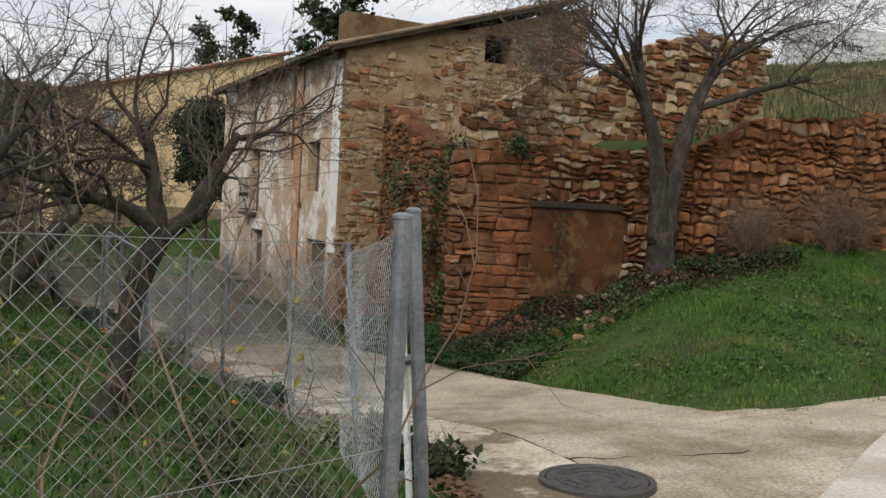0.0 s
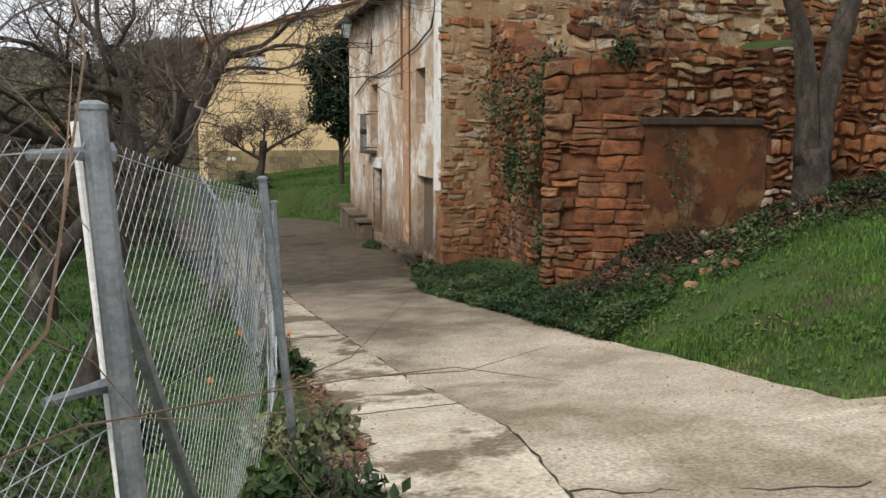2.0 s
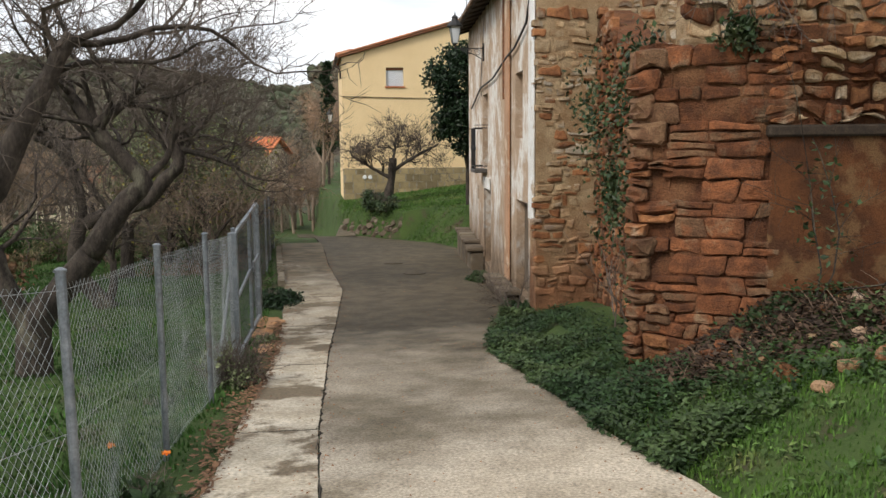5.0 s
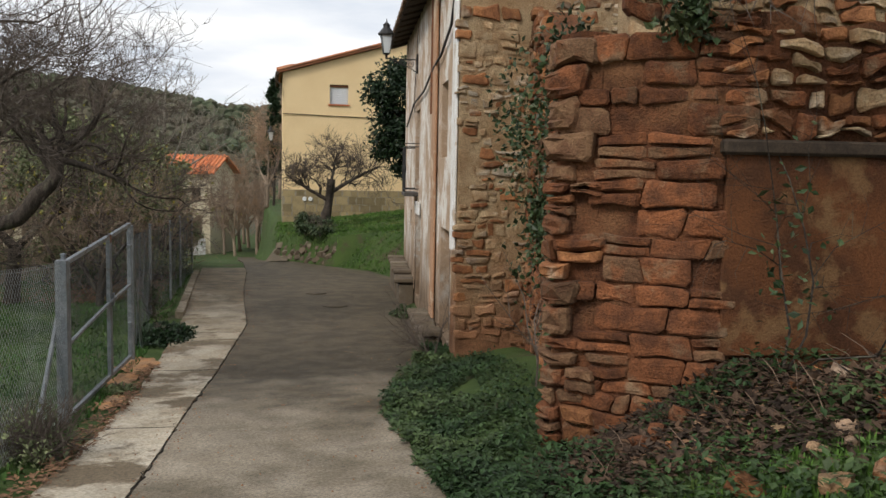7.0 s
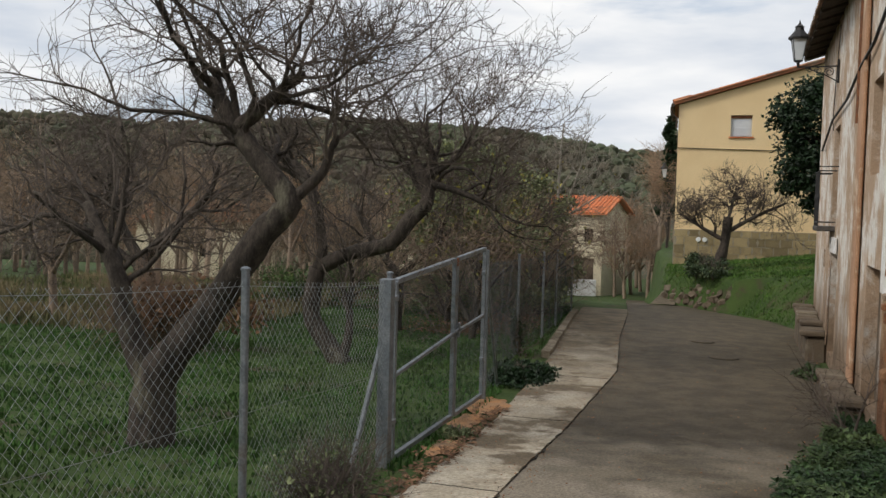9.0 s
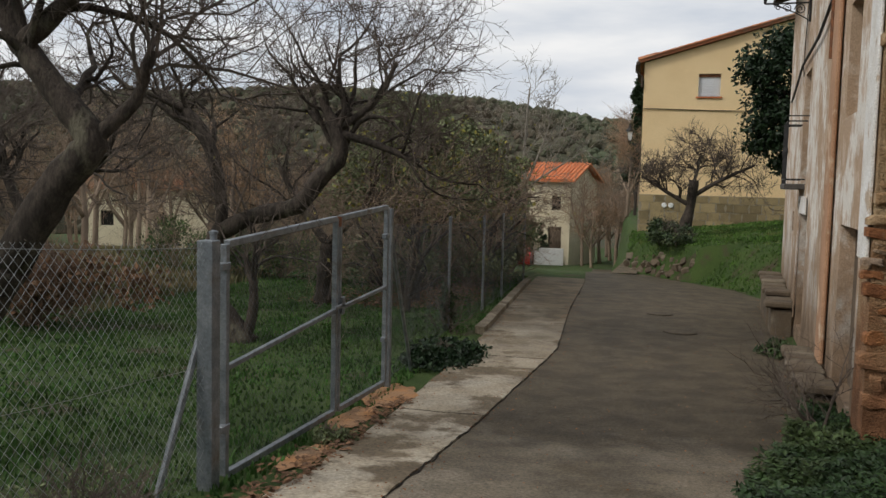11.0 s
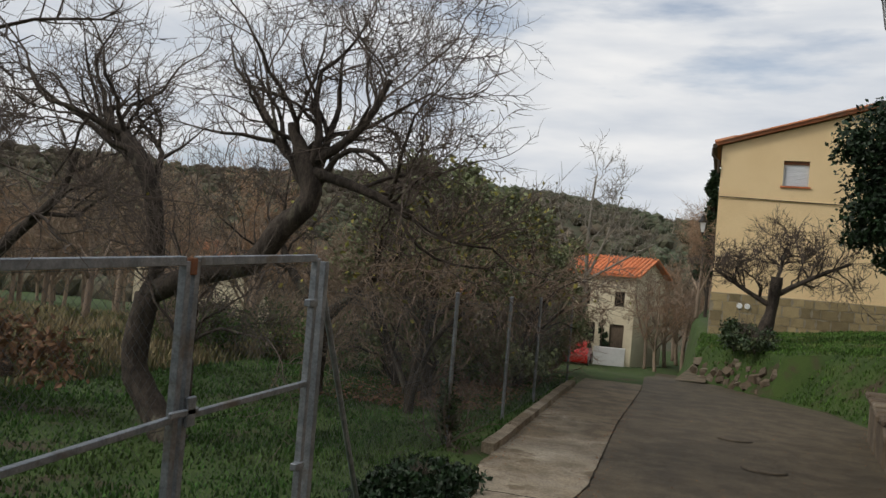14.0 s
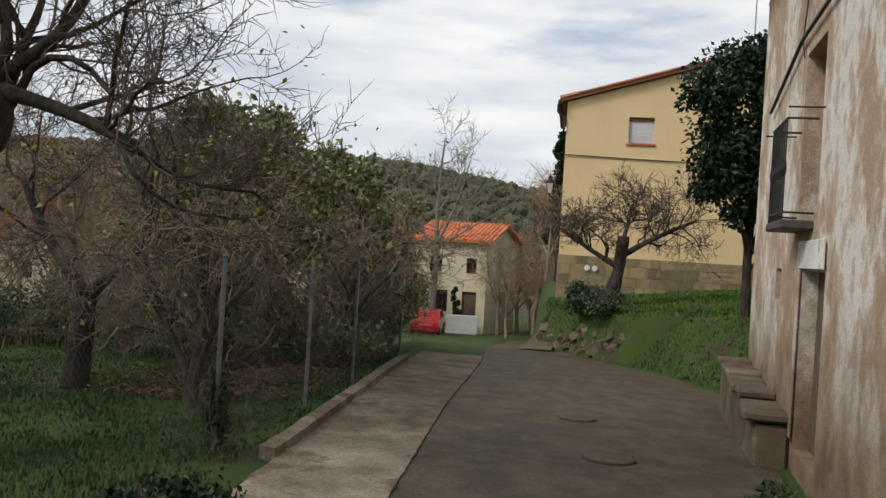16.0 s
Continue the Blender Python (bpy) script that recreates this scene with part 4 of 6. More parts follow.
tube(V, F, [Vector((12.0, 46.5, 9.75)), Vector((13.9, 46.5, 9.75))], [0.015, 0.015], 5)
for k in range(9):
    tube(V, F, [Vector((12.3 + 0.19 * k, 46.25, 9.75)), Vector((12.3 + 0.19 * k, 46.75, 9.75))], [0.008, 0.008], 4)
    tube(V, F, [Vector((12.3 + 0.19 * k, 46.5, 9.62)), Vector((12.3 + 0.19 * k, 46.5, 9.88))], [0.008, 0.008], 4)
Y(mesh_thing("antenna", V, F, M_GALV, label="thin roof television antenna"))

# low kerb wall under the far fence
V, F = [], []
ky = [22.9 + 0.35 * i for i in range(25)]
for y in ky:
    x = lerp_table(SLAB_L, y) - 0.02
    z = lerp_table(FALL, y)
    for dx, dz in ((0.02, -0.2), (0.02, 0.1), (-0.13, 0.11), (-0.13, -0.4)):
        V.append((x + dx + 0.015 * nz(y, dz, 3), y, z + dz + (0.015 * nz(y, dx, 4) if dz > 0 else 0)))
for i in range(len(ky) - 1):
    for k in range(4):
        a, b = i * 4 + k, i * 4 + (k + 1) % 4
        F.append((a, b, b + 4, a + 4))
F += [(3, 2, 1, 0), tuple(len(V) - 4 + k for k in range(4))]
mesh_thing("kerb_wall", V, F, M_SLAB, None, "low pale concrete kerb under the wire fence", "kerb", "structure")

# ---------------------------------------------------------------- bare trees


def grow(V, F, TV, TF, p, d, r, length, level, rng, spec):
    """One branch with its children; thick wood goes to V, F and twigs to TV, TF."""
    last = spec["levels"]
    k = {0: 6, 1: 6, 2: 4, 3: 3}.get(level, 2)
    pts, radii = [p.copy()], [r]
    wob = spec["wobble"]
    step = length / k
    for i in range(k):
        d = (d + Vector((rng.gauss(0, wob), rng.gauss(0, wob), rng.gauss(0, wob) + spec["lift"] * (0.5 if level < 2 else 1.0)))).normalized()
        p = p + d * step
        pts.append(p.copy())
        radii.append(r * (1 - (0.55 if level < last else 0.75) * (i + 1) / k))
    n = 8 if r > 0.05 else (5 if r > 0.015 else 3)
    (tube(V, F, pts, radii, n) if r > 0.02 else tube(TV, TF, pts, radii, 3, False))
    if level >= last:
        return
    count = spec["kids"][level] if level < len(spec["kids"]) else 3
    for c in range(count):
        t = 0.3 + 0.7 * (c + rng.random()) / count
        i = min(int(t * k), k - 1)
        f = t * k - i
        q = pts[i].lerp(pts[i + 1], f)
        axis = (pts[i + 1] - pts[i]).normalized()
        side = axis.orthogonal().normalized()
        side.rotate(Matrix.Rotation(rng.random() * 6.283, 3, axis))
        spread = spec["spread"] * rng.uniform(0.7, 1.25)
        nd = (axis * math.cos(spread) + side * math.sin(spread)).normalized()
        grow(V, F, TV, TF, q, nd, max(radii[i] * rng.uniform(0.45, 0.65), spec["thin"]), length * rng.uniform(*spec["ratio"]), level + 1, rng, spec)
    # leader
    grow(V, F, TV, TF, pts[-1], d, max(radii[-1], spec["thin"]), length * 0.6, level + 1, rng, spec)


SPEC = {"levels": 4, "kids": [5, 5, 5, 5], "wobble": 0.27, "lift": 0.05, "spread": 0.95, "ratio": (0.42, 0.64), "thin": 0.0036}


def bare_tree(name, base, limbs, seed, label, category="tree", spec=None, bark=M_BARK, twigs=M_TWIG, group=""):
    """limbs: polylines of (x, y, z, radius) relative to the base; the ends sprout branches."""
    rng = random.Random(seed)
    sp = dict(SPEC)
    sp.update(spec or {})
    V, F, TV, TF = [], [], [], []
    for limb in limbs:
        pts = [Vector(q[:3]) for q in limb]
        rad = [q[3] for q in limb]
        # rounder curve with knots
        fp, fr = [], []
        for i in range(len(pts) - 1):
            for s in range(4):
                t = s / 4
                a, b = pts[max(i - 1, 0)], pts[min(i + 2, len(pts) - 1)]
                m0, m1 = (pts[i + 1] - a) * 0.5, (b - pts[i]) * 0.5
                q = pts[i] * (2 * t**3 - 3 * t * t + 1) + m0 * (t**3 - 2 * t * t + t) + pts[i + 1] * (3 * t * t - 2 * t**3) + m1 * (t**3 - t * t)
                fp.append(q + Vector((rng.gauss(0, 1), rng.gauss(0, 1), 0)) * 0.006)
                fr.append((rad[i] + (rad[i + 1] - rad[i]) * t) * rng.uniform(0.93, 1.08))
        fp.append(pts[-1])
        fr.append(rad[-1])
        tube(V, F, fp, fr, 10)
        if rad[-1] < 0.001 or rad[-1] > 0.095:  # a bole sprouts only through its limbs
            continue
        n = sp.get("sprouts", 6)
        total = len(fp)
        for c in range(n):
            i = total - 2 - int((total * sp.get("crown", 0.45)) * (c / n) * rng.uniform(0.7, 1.0))
            i = max(i, 1)
            axis = (fp[i + 1] - fp[i]).normalized()
            side = axis.orthogonal().normalized()
            side.rotate(Matrix.Rotation(rng.random() * 6.283, 3, axis))
            nd = (axis * 0.75 + side * 0.75 + Vector((0, 0, sp.get("up", 0.35)))).normalized()
            grow(V, F, TV, TF, fp[i], nd, fr[i] * rng.uniform(0.35, 0.55), sp.get("reach", 1.1) * rng.uniform(0.7, 1.2), 1, rng, sp)
    ob = empty(name, base, label, category, group)
    mesh_thing("trunk", V, F, bark, ob, smooth=True)
    if TV:
        mesh_thing("crown", TV, TF, twigs, ob)
    return ob


def gl(x, y, dz=-0.06):
    return (x, y, land(x, y) + dz)


# the leaning orchard trees inside the fence
bare_tree("almond_tree", gl(2.0, 9.2), [
    [(0.0, 0, 0, 0.18), (0.14, 0, 0.65, 0.135), (0.22, 0.0, 1.28, 0.125), (0.47, 0.0, 1.95, 0.13)],
    [(0.47, 0.0, 1.95, 0.11), (0.4, 0.05, 2.45, 0.08), (0.33, 0.1, 3.0, 0.055)],
    [(0.47, 0, 1.95, 0.1), (0.75, 0.0, 2.15, 0.085), (1.05, 0.0, 2.7, 0.06), (1.25, 0, 3.05, 0.04)],
    [(0.47, 0, 1.95, 0.1), (0.1, -0.1, 2.22, 0.075), (-0.5, -0.2, 2.35, 0.05)],
    [(0.47, 0, 1.9, 0.08), (0.7, -0.6, 2.2, 0.055), (0.8, -1.0, 2.6, 0.035)]], 11, "bare leaning almond tree with dark bark in grass", spec={"reach": 1.1, "sprouts": 5, "up": 0.15, "kids": [4, 4, 4, 3]}, group="orchard trees")
bare_tree("almond_tree", gl(1.2, 15.0), [
    [(-0.1, 0, 0, 0.24), (-0.04, 0, 0.71, 0.2), (0.27, 0, 1.12, 0.17), (0.66, 0, 1.57, 0.155)],
    [(0.66, 0, 1.57, 0.15), (1.03, 0, 2.13, 0.13), (1.32, 0, 2.45, 0.12), (1.1, 0, 2.75, 0.1), (0.77, 0, 3.14, 0.085), (0.5, 0, 3.6, 0.055)],
    [(0.77, 0, 3.14, 0.08), (1.08, 0, 3.38, 0.06), (1.45, 0, 3.65, 0.04)],
    [(1.32, 0, 2.45, 0.06), (1.6, 0.1, 2.75, 0.045), (1.75, 0.1, 3.1, 0.03)],
    [(-0.1, 0, 0.6, 0.14), (-0.36, 0, 1.18, 0.11), (-0.5, 0, 1.7, 0.09), (-1.0, 0.2, 2.4, 0.05)]], 12, "bare spreading almond tree with forked dark trunk", spec={"reach": 1.25, "sprouts": 9, "kids": [4, 5, 5, 4]}, group="orchard trees")
bare_tree("almond_tree", gl(0.7, 21.5), [
    [(-0.14, 0, 0, 0.2), (-0.48, 0, 0.43, 0.16), (-0.75, 0, 0.88, 0.15), (-0.64, 0, 1.67, 0.15)],
    [(-0.64, 0, 1.67, 0.1), (-0.56, 0, 2.06, 0.085), (-0.71, 0, 2.83, 0.1), (-0.98, 0, 3.3, 0.11), (-1.3, 0, 3.6, 0.05)],
    [(-0.64, 0, 1.67, 0.13), (-0.02, 0, 1.96, 0.125), (0.65, 0, 2.14, 0.13), (1.0, 0, 2.55, 0.13), (1.31, 0, 2.88, 0.12), (1.22, 0, 3.24, 0.11), (1.0, 0, 3.7, 0.04)],
    [(1.22, 0, 3.2, 0.07), (1.88, 0, 3.03, 0.055), (2.48, 0, 2.79, 0.04)],
    [(1.22, 0, 3.24, 0.06), (1.79, 0, 3.62, 0.045), (2.13, 0, 4.2, 0.03)],
    [(-0.15, 0, 0.07, 0.09), (-0.03, 0, 0.78, 0.07), (-0.18, 0, 1.38, 0.04)]], 13, "bare pruned almond tree with knobbly dark limbs", spec={"reach": 1.25, "sprouts": 9, "up": 0.5, "kids": [4, 4, 5, 5], "thin": 0.0045}, group="orchard trees")


# ---------------------------------------------------------------- the wire fence


def chain_link(V, F, a, b, za, zb, ta, tb, pitch=0.068, r=0.0015, sag=0.02, seed=0):
    """Diagonal woven wires between two posts a and b; z from za..ta at a to zb..tb at b."""
    a, b = Vector((*a, 0)), Vector((*b, 0))
    L = (b - a).length
    d = (b - a) / L
    nrm = Vector((-d.y, d.x, 0))

    def at(u, h):
        z0, z1 = za + (zb - za) * u / L, ta + (tb - ta) * u / L
        bow = sag * math.sin(math.pi * u / L) * (0.4 + noise.noise(Vector((u * 1.3 + seed, h * 3, seed))))
        p = a + d * u + nrm * bow
        return Vector((p.x, p.y, z0 + (z1 - z0) * h - 0.3 * sag * math.sin(math.pi * u / L) * h))

    hgt = (ta - za + tb - zb) / 2
    run = hgt
    for sgn in (1, -1):
        u0 = -run
        while u0 < L + run:
            pts = []
            for k in range(7):
                h = k / 6
                u = u0 + sgn * run * h
                pts.append((u, h))
            seg = [at(u, h) for u, h in pts if 0 <= u <= L]
            if len(seg) >= 2:
                tube(V, F, seg, [r] * len(seg), 3, False)
            u0 += pitch
    for h in (0.02, 0.5, 0.98):
        tube(V, F, [at(L * k / 8, h) for k in range(9)], [0.002] * 9, 3, False)


POSTS = [(-3.4, 1.3, 1.5), (-0.75, 2.05, 1.4), (1.76, 2.77, 1.32), (2.3, 3.65, 1.33), (3.04, 5.92, 1.02), (3.43, 8.05, 0.72), (3.5, 10.2, 0.6), (3.6, 12.13, 0.49), (3.62, 14.72, 0.3)]
FAR_POSTS = [(3.62, 18.62, 0.25), (3.33, 22.95, 0.08), (3.42, 25.4, 0.02), (3.38, 27.8, -0.02), (3.32, 31.6, -0.05)]


def fence_run(posts, label, lean, wire=M_WIRE, gauge=0.0015):
    f = empty("wire_fence", (posts[0][0], posts[0][1], land(*posts[0][:2])), label, "fence")
    inv = f.matrix_basis.inverted()
    for i, (x, y, zt) in enumerate(posts):
        V, F = [], []
        zb = land(x, y)
        off = lean.get(i, (0, 0))
        r = 0.034 if i in lean.get("thick", ()) else 0.025
        tube(V, F, [Vector((x + off[0], y + off[1], zb - 0.15)), Vector((x, y, zt))], [r, r], 12)
        p = mesh_thing("post", V, F, M_GALV, None, smooth=False)
        under(p, f, inv)
        V, F = [], []
        tube(V, F, [Vector((x, y, zt)), Vector((x, y, zt + 0.012)), Vector((x, y, zt + 0.022))], [r + 0.006, r + 0.006, r * 0.5], 12)
        under(mesh_thing("post_cap", V, F, M_GALV, None), p, Matrix.Identity(4))
    for i in range(len(posts) - 1):
        (xa, ya, ta), (xb, yb, tb) = posts[i], posts[i + 1]
        V, F = [], []
        chain_link(V, F, (xa, ya), (xb, yb), land(xa, ya) + 0.02, land(xb, yb) + 0.02, ta - 0.06, tb - 0.06, seed=i * 3.7, sag=0.05, r=gauge)
        under(mesh_thing("chain_link_mesh", V, F, wire, None), f, inv)
    return f, inv


near_fence, nf_inv = fence_run(POSTS, "galvanised chain-link fence with round steel posts beside the lane", {3: (0.1, -0.12), 4: (0.15, -0.06), 5: (0.05, -0.1), "thick": (2, 3)})
for a, b in (((2.3, 3.65, 1.05), (2.62, 4.35, -0.3)),):
    V, F = [], []
    tube(V, F, [Vector(a), Vector(b)], [0.022, 0.022], 8)
    under(mesh_thing("brace", V, F, M_GALV, None), near_fence, nf_inv)
for z in (1.22, 0.62, 0.05):
    V, F = [], []
    tube(V, F, [Vector((2.16, 3.55, z)), Vector((2.26, 3.63, z)), Vector((2.34, 3.68, z))], [0.014, 0.016, 0.03], 6)
    under(mesh_thing("hinge", V, F, M_GALV, None, "bent galvanised hinge strap"), near_fence, nf_inv)
V, F = [], []
tube(V, F, [Vector((2.36, 3.62, -0.2)), Vector((2.26, 3.72, 1.3))], [0.017, 0.017], 8)
under(mesh_thing("gate_pole", V, F, M_WHITE, None, "pale steel gate pole"), near_fence, nf_inv)
far_fence, ff_inv = fence_run(FAR_POSTS, "chain-link fence on the low kerb above the orchard", {}, M_WIRE_DARK, 0.0012)

# double gate of welded steel tube, shut
GY = (14.88, 16.95, 18.38)
gate = empty("steel_gate", (3.66, 14.85, -1.5), "shut double gate of grey steel tube and wire mesh", "gate")
g_inv = gate.matrix_basis.inverted()


def bar(name, p0, p1, w, mat, parent, inv):
    p0, p1 = Vector(p0), Vector(p1)
    d = (p1 - p0).normalized()
    s = Vector((1, 0, 0))
    s = (s - d * s.dot(d)).normalized()
    u = d.cross(s)
    bm = one_box(-w, -w, 0, w, w, (p1 - p0).length, bevel=0.004)
    m = Matrix((s, u, d)).transposed().to_4x4()
    m.translation = p0
    bm.transform(m)
    bmesh.ops.recalc_face_normals(bm, faces=bm.faces[:])
    return under(part(name, bm, mat), parent, inv)


def gx(y):
    return 3.62 + 0.015 * (y - 14.9)


def gz(y, k):
    return (lerp_table([(14.85, -1.36), (18.4, -1.5)], y), lerp_table([(14.85, -0.57), (18.4, -0.47)], y), lerp_table([(14.85, 0.22), (18.4, 0.38)], y))[k]


bar("gate_post", (gx(14.75), 14.66, -1.75), (gx(14.75), 14.66, 0.26), 0.055, M_GALV, gate, g_inv)
bar("gate_post", (gx(18.5), 18.52, -1.8), (gx(18.5), 18.5, 0.36), 0.03, M_GALV, gate, g_inv)
for y0, y1 in ((GY[0], GY[1] - 0.04), (GY[1] + 0.04, GY[2])):
    leaf = bar("gate_leaf", (gx(y0), y0, gz(y0, 0)), (gx(y0), y0, gz(y0, 2)), 0.024, M_GALV, gate, g_inv)
    eye = Matrix.Identity(4)
    bar("upright", (gx(y1), y1, gz(y1, 0)), (gx(y1), y1, gz(y1, 2)), 0.024, M_GALV, leaf, eye)
    for k in (0, 2):
        bar("rail", (gx(y0), y0 + 0.024, gz(y0, k)), (gx(y1), y1 - 0.024, gz(y1, k)), 0.024, M_GALV, leaf, eye)
    bar("middle_rail", (gx(y0) + 0.004, y0 + 0.024, gz(y0, 1) if y0 > 16 else -0.62), (gx(y1) + 0.004, y1 - 0.024, gz(y1, 1)), 0.018, M_GALV, leaf, eye)
    V, F = [], []
    chain_link(V, F, (gx(y0) - 0.02, y0), (gx(y1) - 0.02, y1), gz(y0, 0), gz(y1, 0), gz(y0, 2), gz(y1, 2), pitch=0.06, r=0.001, sag=0.01)
    under(mesh_thing("mesh", V, F, M_WIRE_DARK, None), leaf, eye)
    for z in (-1.05, 0.05):
        yy = y0 if y0 < 16 else y1
        under(part("hinge", one_box(gx(yy) - 0.02, yy - 0.09, z, gx(yy) + 0.03, yy + 0.03, z + 0.05, bevel=0.006), M_GALV), leaf, eye)
lock = under(part("lock", one_box(gx(GY[1]) + 0.03, GY[1] - 0.13, -0.5, gx(GY[1]) + 0.05, GY[1] + 0.13, -0.46, bevel=0.008), M_GALV, None, "grey sliding bolt"), gate, g_inv)
under(part("bolt_plate", one_box(gx(GY[1]) + 0.028, GY[1] + 0.02, -0.56, gx(GY[1]) + 0.05, GY[1] + 0.1, -0.4, bevel=0.006), M_GALV), lock, Matrix.Identity(4))
under(part("cap", one_box(gx(GY[1]) - 0.02, GY[1] - 0.03, 0.24, gx(GY[1]) + 0.03, GY[1] + 0.03, 0.33, bevel=0.006), M_RUST), gate, g_inv)
V, F = [], []
tube(V, F, [Vector((3.4, 14.3, -1.55)), Vector((3.6, 14.72, -0.1))], [0.024, 0.024], 8)
under(mesh_thing("brace", V, F, M_GALV, None), gate, g_inv)

V, F = [], []
tube(V, F, [Vector((3.64, 19.6, -1.62)), Vector((3.66, 18.57, 0.12))], [0.022, 0.022], 8)
under(mesh_thing("brace", V, F, M_GALV, None), gate, g_inv)

# ---------------------------------------------------------------- lanterns


def lantern(base, arm, label):
    """A street lantern on a scrolled wall bracket; arm points from the wall to the lamp."""
    ob = empty("street_lamp", base, label, "lamp", "wall lanterns")
    arm = Vector(arm)
    L = arm.length
    a = arm.normalized()
    V, F = [], []
    tube(V, F, [Vector((0, 0, 0)), a * L], [0.014, 0.014], 8)
    tube(V, F, [Vector((0, 0, 0.12)), Vector((0, 0, -0.3))], [0.02, 0.02], 8)
    for c0, r0, turns in ((0.22, 0.09, 1.6), (0.5, 0.07, 1.5), (0.72, 0.05, 1.4)):
        pts = []
        for k in range(19):
            q = k / 18
            ang = q * turns * 2 * math.pi
            rr = r0 * (1 - 0.75 * q)
            pts.append(a * (L * c0 + rr * math.cos(ang)) + Vector((0, 0, -r0 - 0.01 + rr * math.sin(ang))))
        tube(V, F, pts, [0.008] * len(pts), 5)
    tube(V, F, [Vector((0, 0, -0.28)), a * (L * 0.3) + Vector((0, 0, -0.16)), a * (L * 0.85)], [0.01] * 3, 6)
    mesh_thing("bracket", V, F, M_IRON, ob)
    V, F = [], []
    tip = a * L
    tube(V, F, [tip, tip + Vector((0, 0, 0.08)), tip + Vector((0, 0, 0.1)), tip + Vector((0, 0, 0.12))], [0.02, 0.03, 0.075, 0.08], 8)
    cage = mesh_thing("cage", V, F, M_IRON, ob)
    V, F = [], []
    prof = [(0.09, 0.12), (0.165, 0.5)]
    for r, z in prof:
        for k in range(4):
            t = math.pi / 4 + math.pi / 2 * k
            V.append(tuple(tip + Vector((r * math.cos(t), r * math.sin(t), z)) * 1.0))
    for k in range(4):
        F.append((k, (k + 1) % 4, 4 + (k + 1) % 4, 4 + k))
    mesh_thing("glass", V, F, M_GLASS, ob, "milky lantern glass")
    V, F = [], []
    for k in range(4):
        t = math.pi / 4 + math.pi / 2 * k
        c = Vector((math.cos(t), math.sin(t), 0))
        tube(V, F, [tip + c * 0.093 + Vector((0, 0, 0.12)), tip + c * 0.168 + Vector((0, 0, 0.5))], [0.009, 0.009], 5)
    mesh_thing("frame", V, F, M_IRON, cage)
    bm = bmesh.new()
    for r1, r2, z0, z1 in ((0.185, 0.19, 0.5, 0.53), (0.19, 0.08, 0.53, 0.66), (0.08, 0.07, 0.66, 0.72), (0.09, 0.02, 0.72, 0.78), (0.02, 0.005, 0.78, 0.85)):
        r = bmesh.ops.create_cone(bm, cap_ends=True, segments=8, radius1=r1, radius2=r2, depth=z1 - z0)
        bmesh.ops.translate(bm, vec=tip + Vector((0, 0, (z0 + z1) / 2)), verts=r["verts"])
    part("roof", bm, M_IRON, ob, "black lantern roof with finial")
    return ob


lantern(tuple(fac(24.55, 3.62, 0.02)), fo * 0.68 + Vector((0, 0, 0.0)), "black iron wall lantern with scrolled bracket on the old house")
lantern((5.98, 47.5, 2.4), (-0.5, 0, 0), "black iron wall lantern on the yellow house corner")

# ---------------------------------------------------------------- manhole and patches in the road


def manhole(x, y, r):
    z = road_z(x, y)
    ob = empty("manhole_cover", pose(x, y, z + 0.022, -3.2, 0, 0), "round dark cast-iron manhole cover in the road", "manhole")
    bm = bmesh.new()
    prof = [(r * 1.0, -0.02), (r * 1.0, 0.014), (r * 0.9, 0.016), (r * 0.885, 0.006), (r * 0.885, -0.02)]
    n = 48
    rows = [[bm.verts.new((a * math.cos(2 * math.pi * k / n), a * math.sin(2 * math.pi * k / n), b)) for k in range(n)] for a, b in prof]
    for p, q in zip(rows, rows[1:]):
        for k in range(n):
            bm.faces.new((p[k], p[(k + 1) % n], q[(k + 1) % n], q[k]))
    part("ring", bm, M_MANHOLE, ob)
    bm = bmesh.new()
    rr = bmesh.ops.create_cone(bm, cap_ends=True, segments=48, radius1=r * 0.87, radius2=r * 0.87, depth=0.03)
    bmesh.ops.translate(bm, vec=(0, 0, -0.004), verts=rr["verts"])
    lid = part("lid", bm, M_MANHOLE, ob)
    V, F = [], []
    for q in (0.3, 0.5, 0.72):
        pts = [Vector((r * q * math.cos(k * math.pi / 16), r * q * math.sin(k * math.pi / 16), 0.011)) for k in range(33)]
        tube(V, F, pts, [0.008] * 33, 4, False)
    for k in range(24):
        t = k * math.pi / 12
        tube(V, F, [Vector((r * 0.52 * math.cos(t), r * 0.52 * math.sin(t), 0.011)), Vector((r * 0.7 * math.cos(t), r * 0.7 * math.sin(t), 0.011))], [0.007] * 2, 4)
    mesh_thing("ribs", V, F, M_MANHOLE, lid)


manhole(3.93, 4.05, 0.36)
for x, y, w in ((6.95, 24.2, 0.33), (6.66, 26.5, 0.3)):
    ob = empty("drain_cover", pose(x, y, road_z(x, y) + 0.004, -1.0, 0, 8), "small round concrete-ringed access cover in the lane", "manhole", "access covers")
    bm = bmesh.new()
    bmesh.ops.create_cone(bm, cap_ends=True, segments=28, radius1=w * 0.84, radius2=w * 0.82, depth=0.014)
    part("collar", bm, M_DIRT, ob, "dirty sunken rim")
    bm = bmesh.new()
    r = bmesh.ops.create_cone(bm, cap_ends=True, segments=28, radius1=w * 0.78, radius2=w * 0.76, depth=0.02)
    bmesh.ops.translate(bm, vec=(0, 0, 0.006), verts=r["verts"])
    part("lid", bm, M_ROAD, ob)

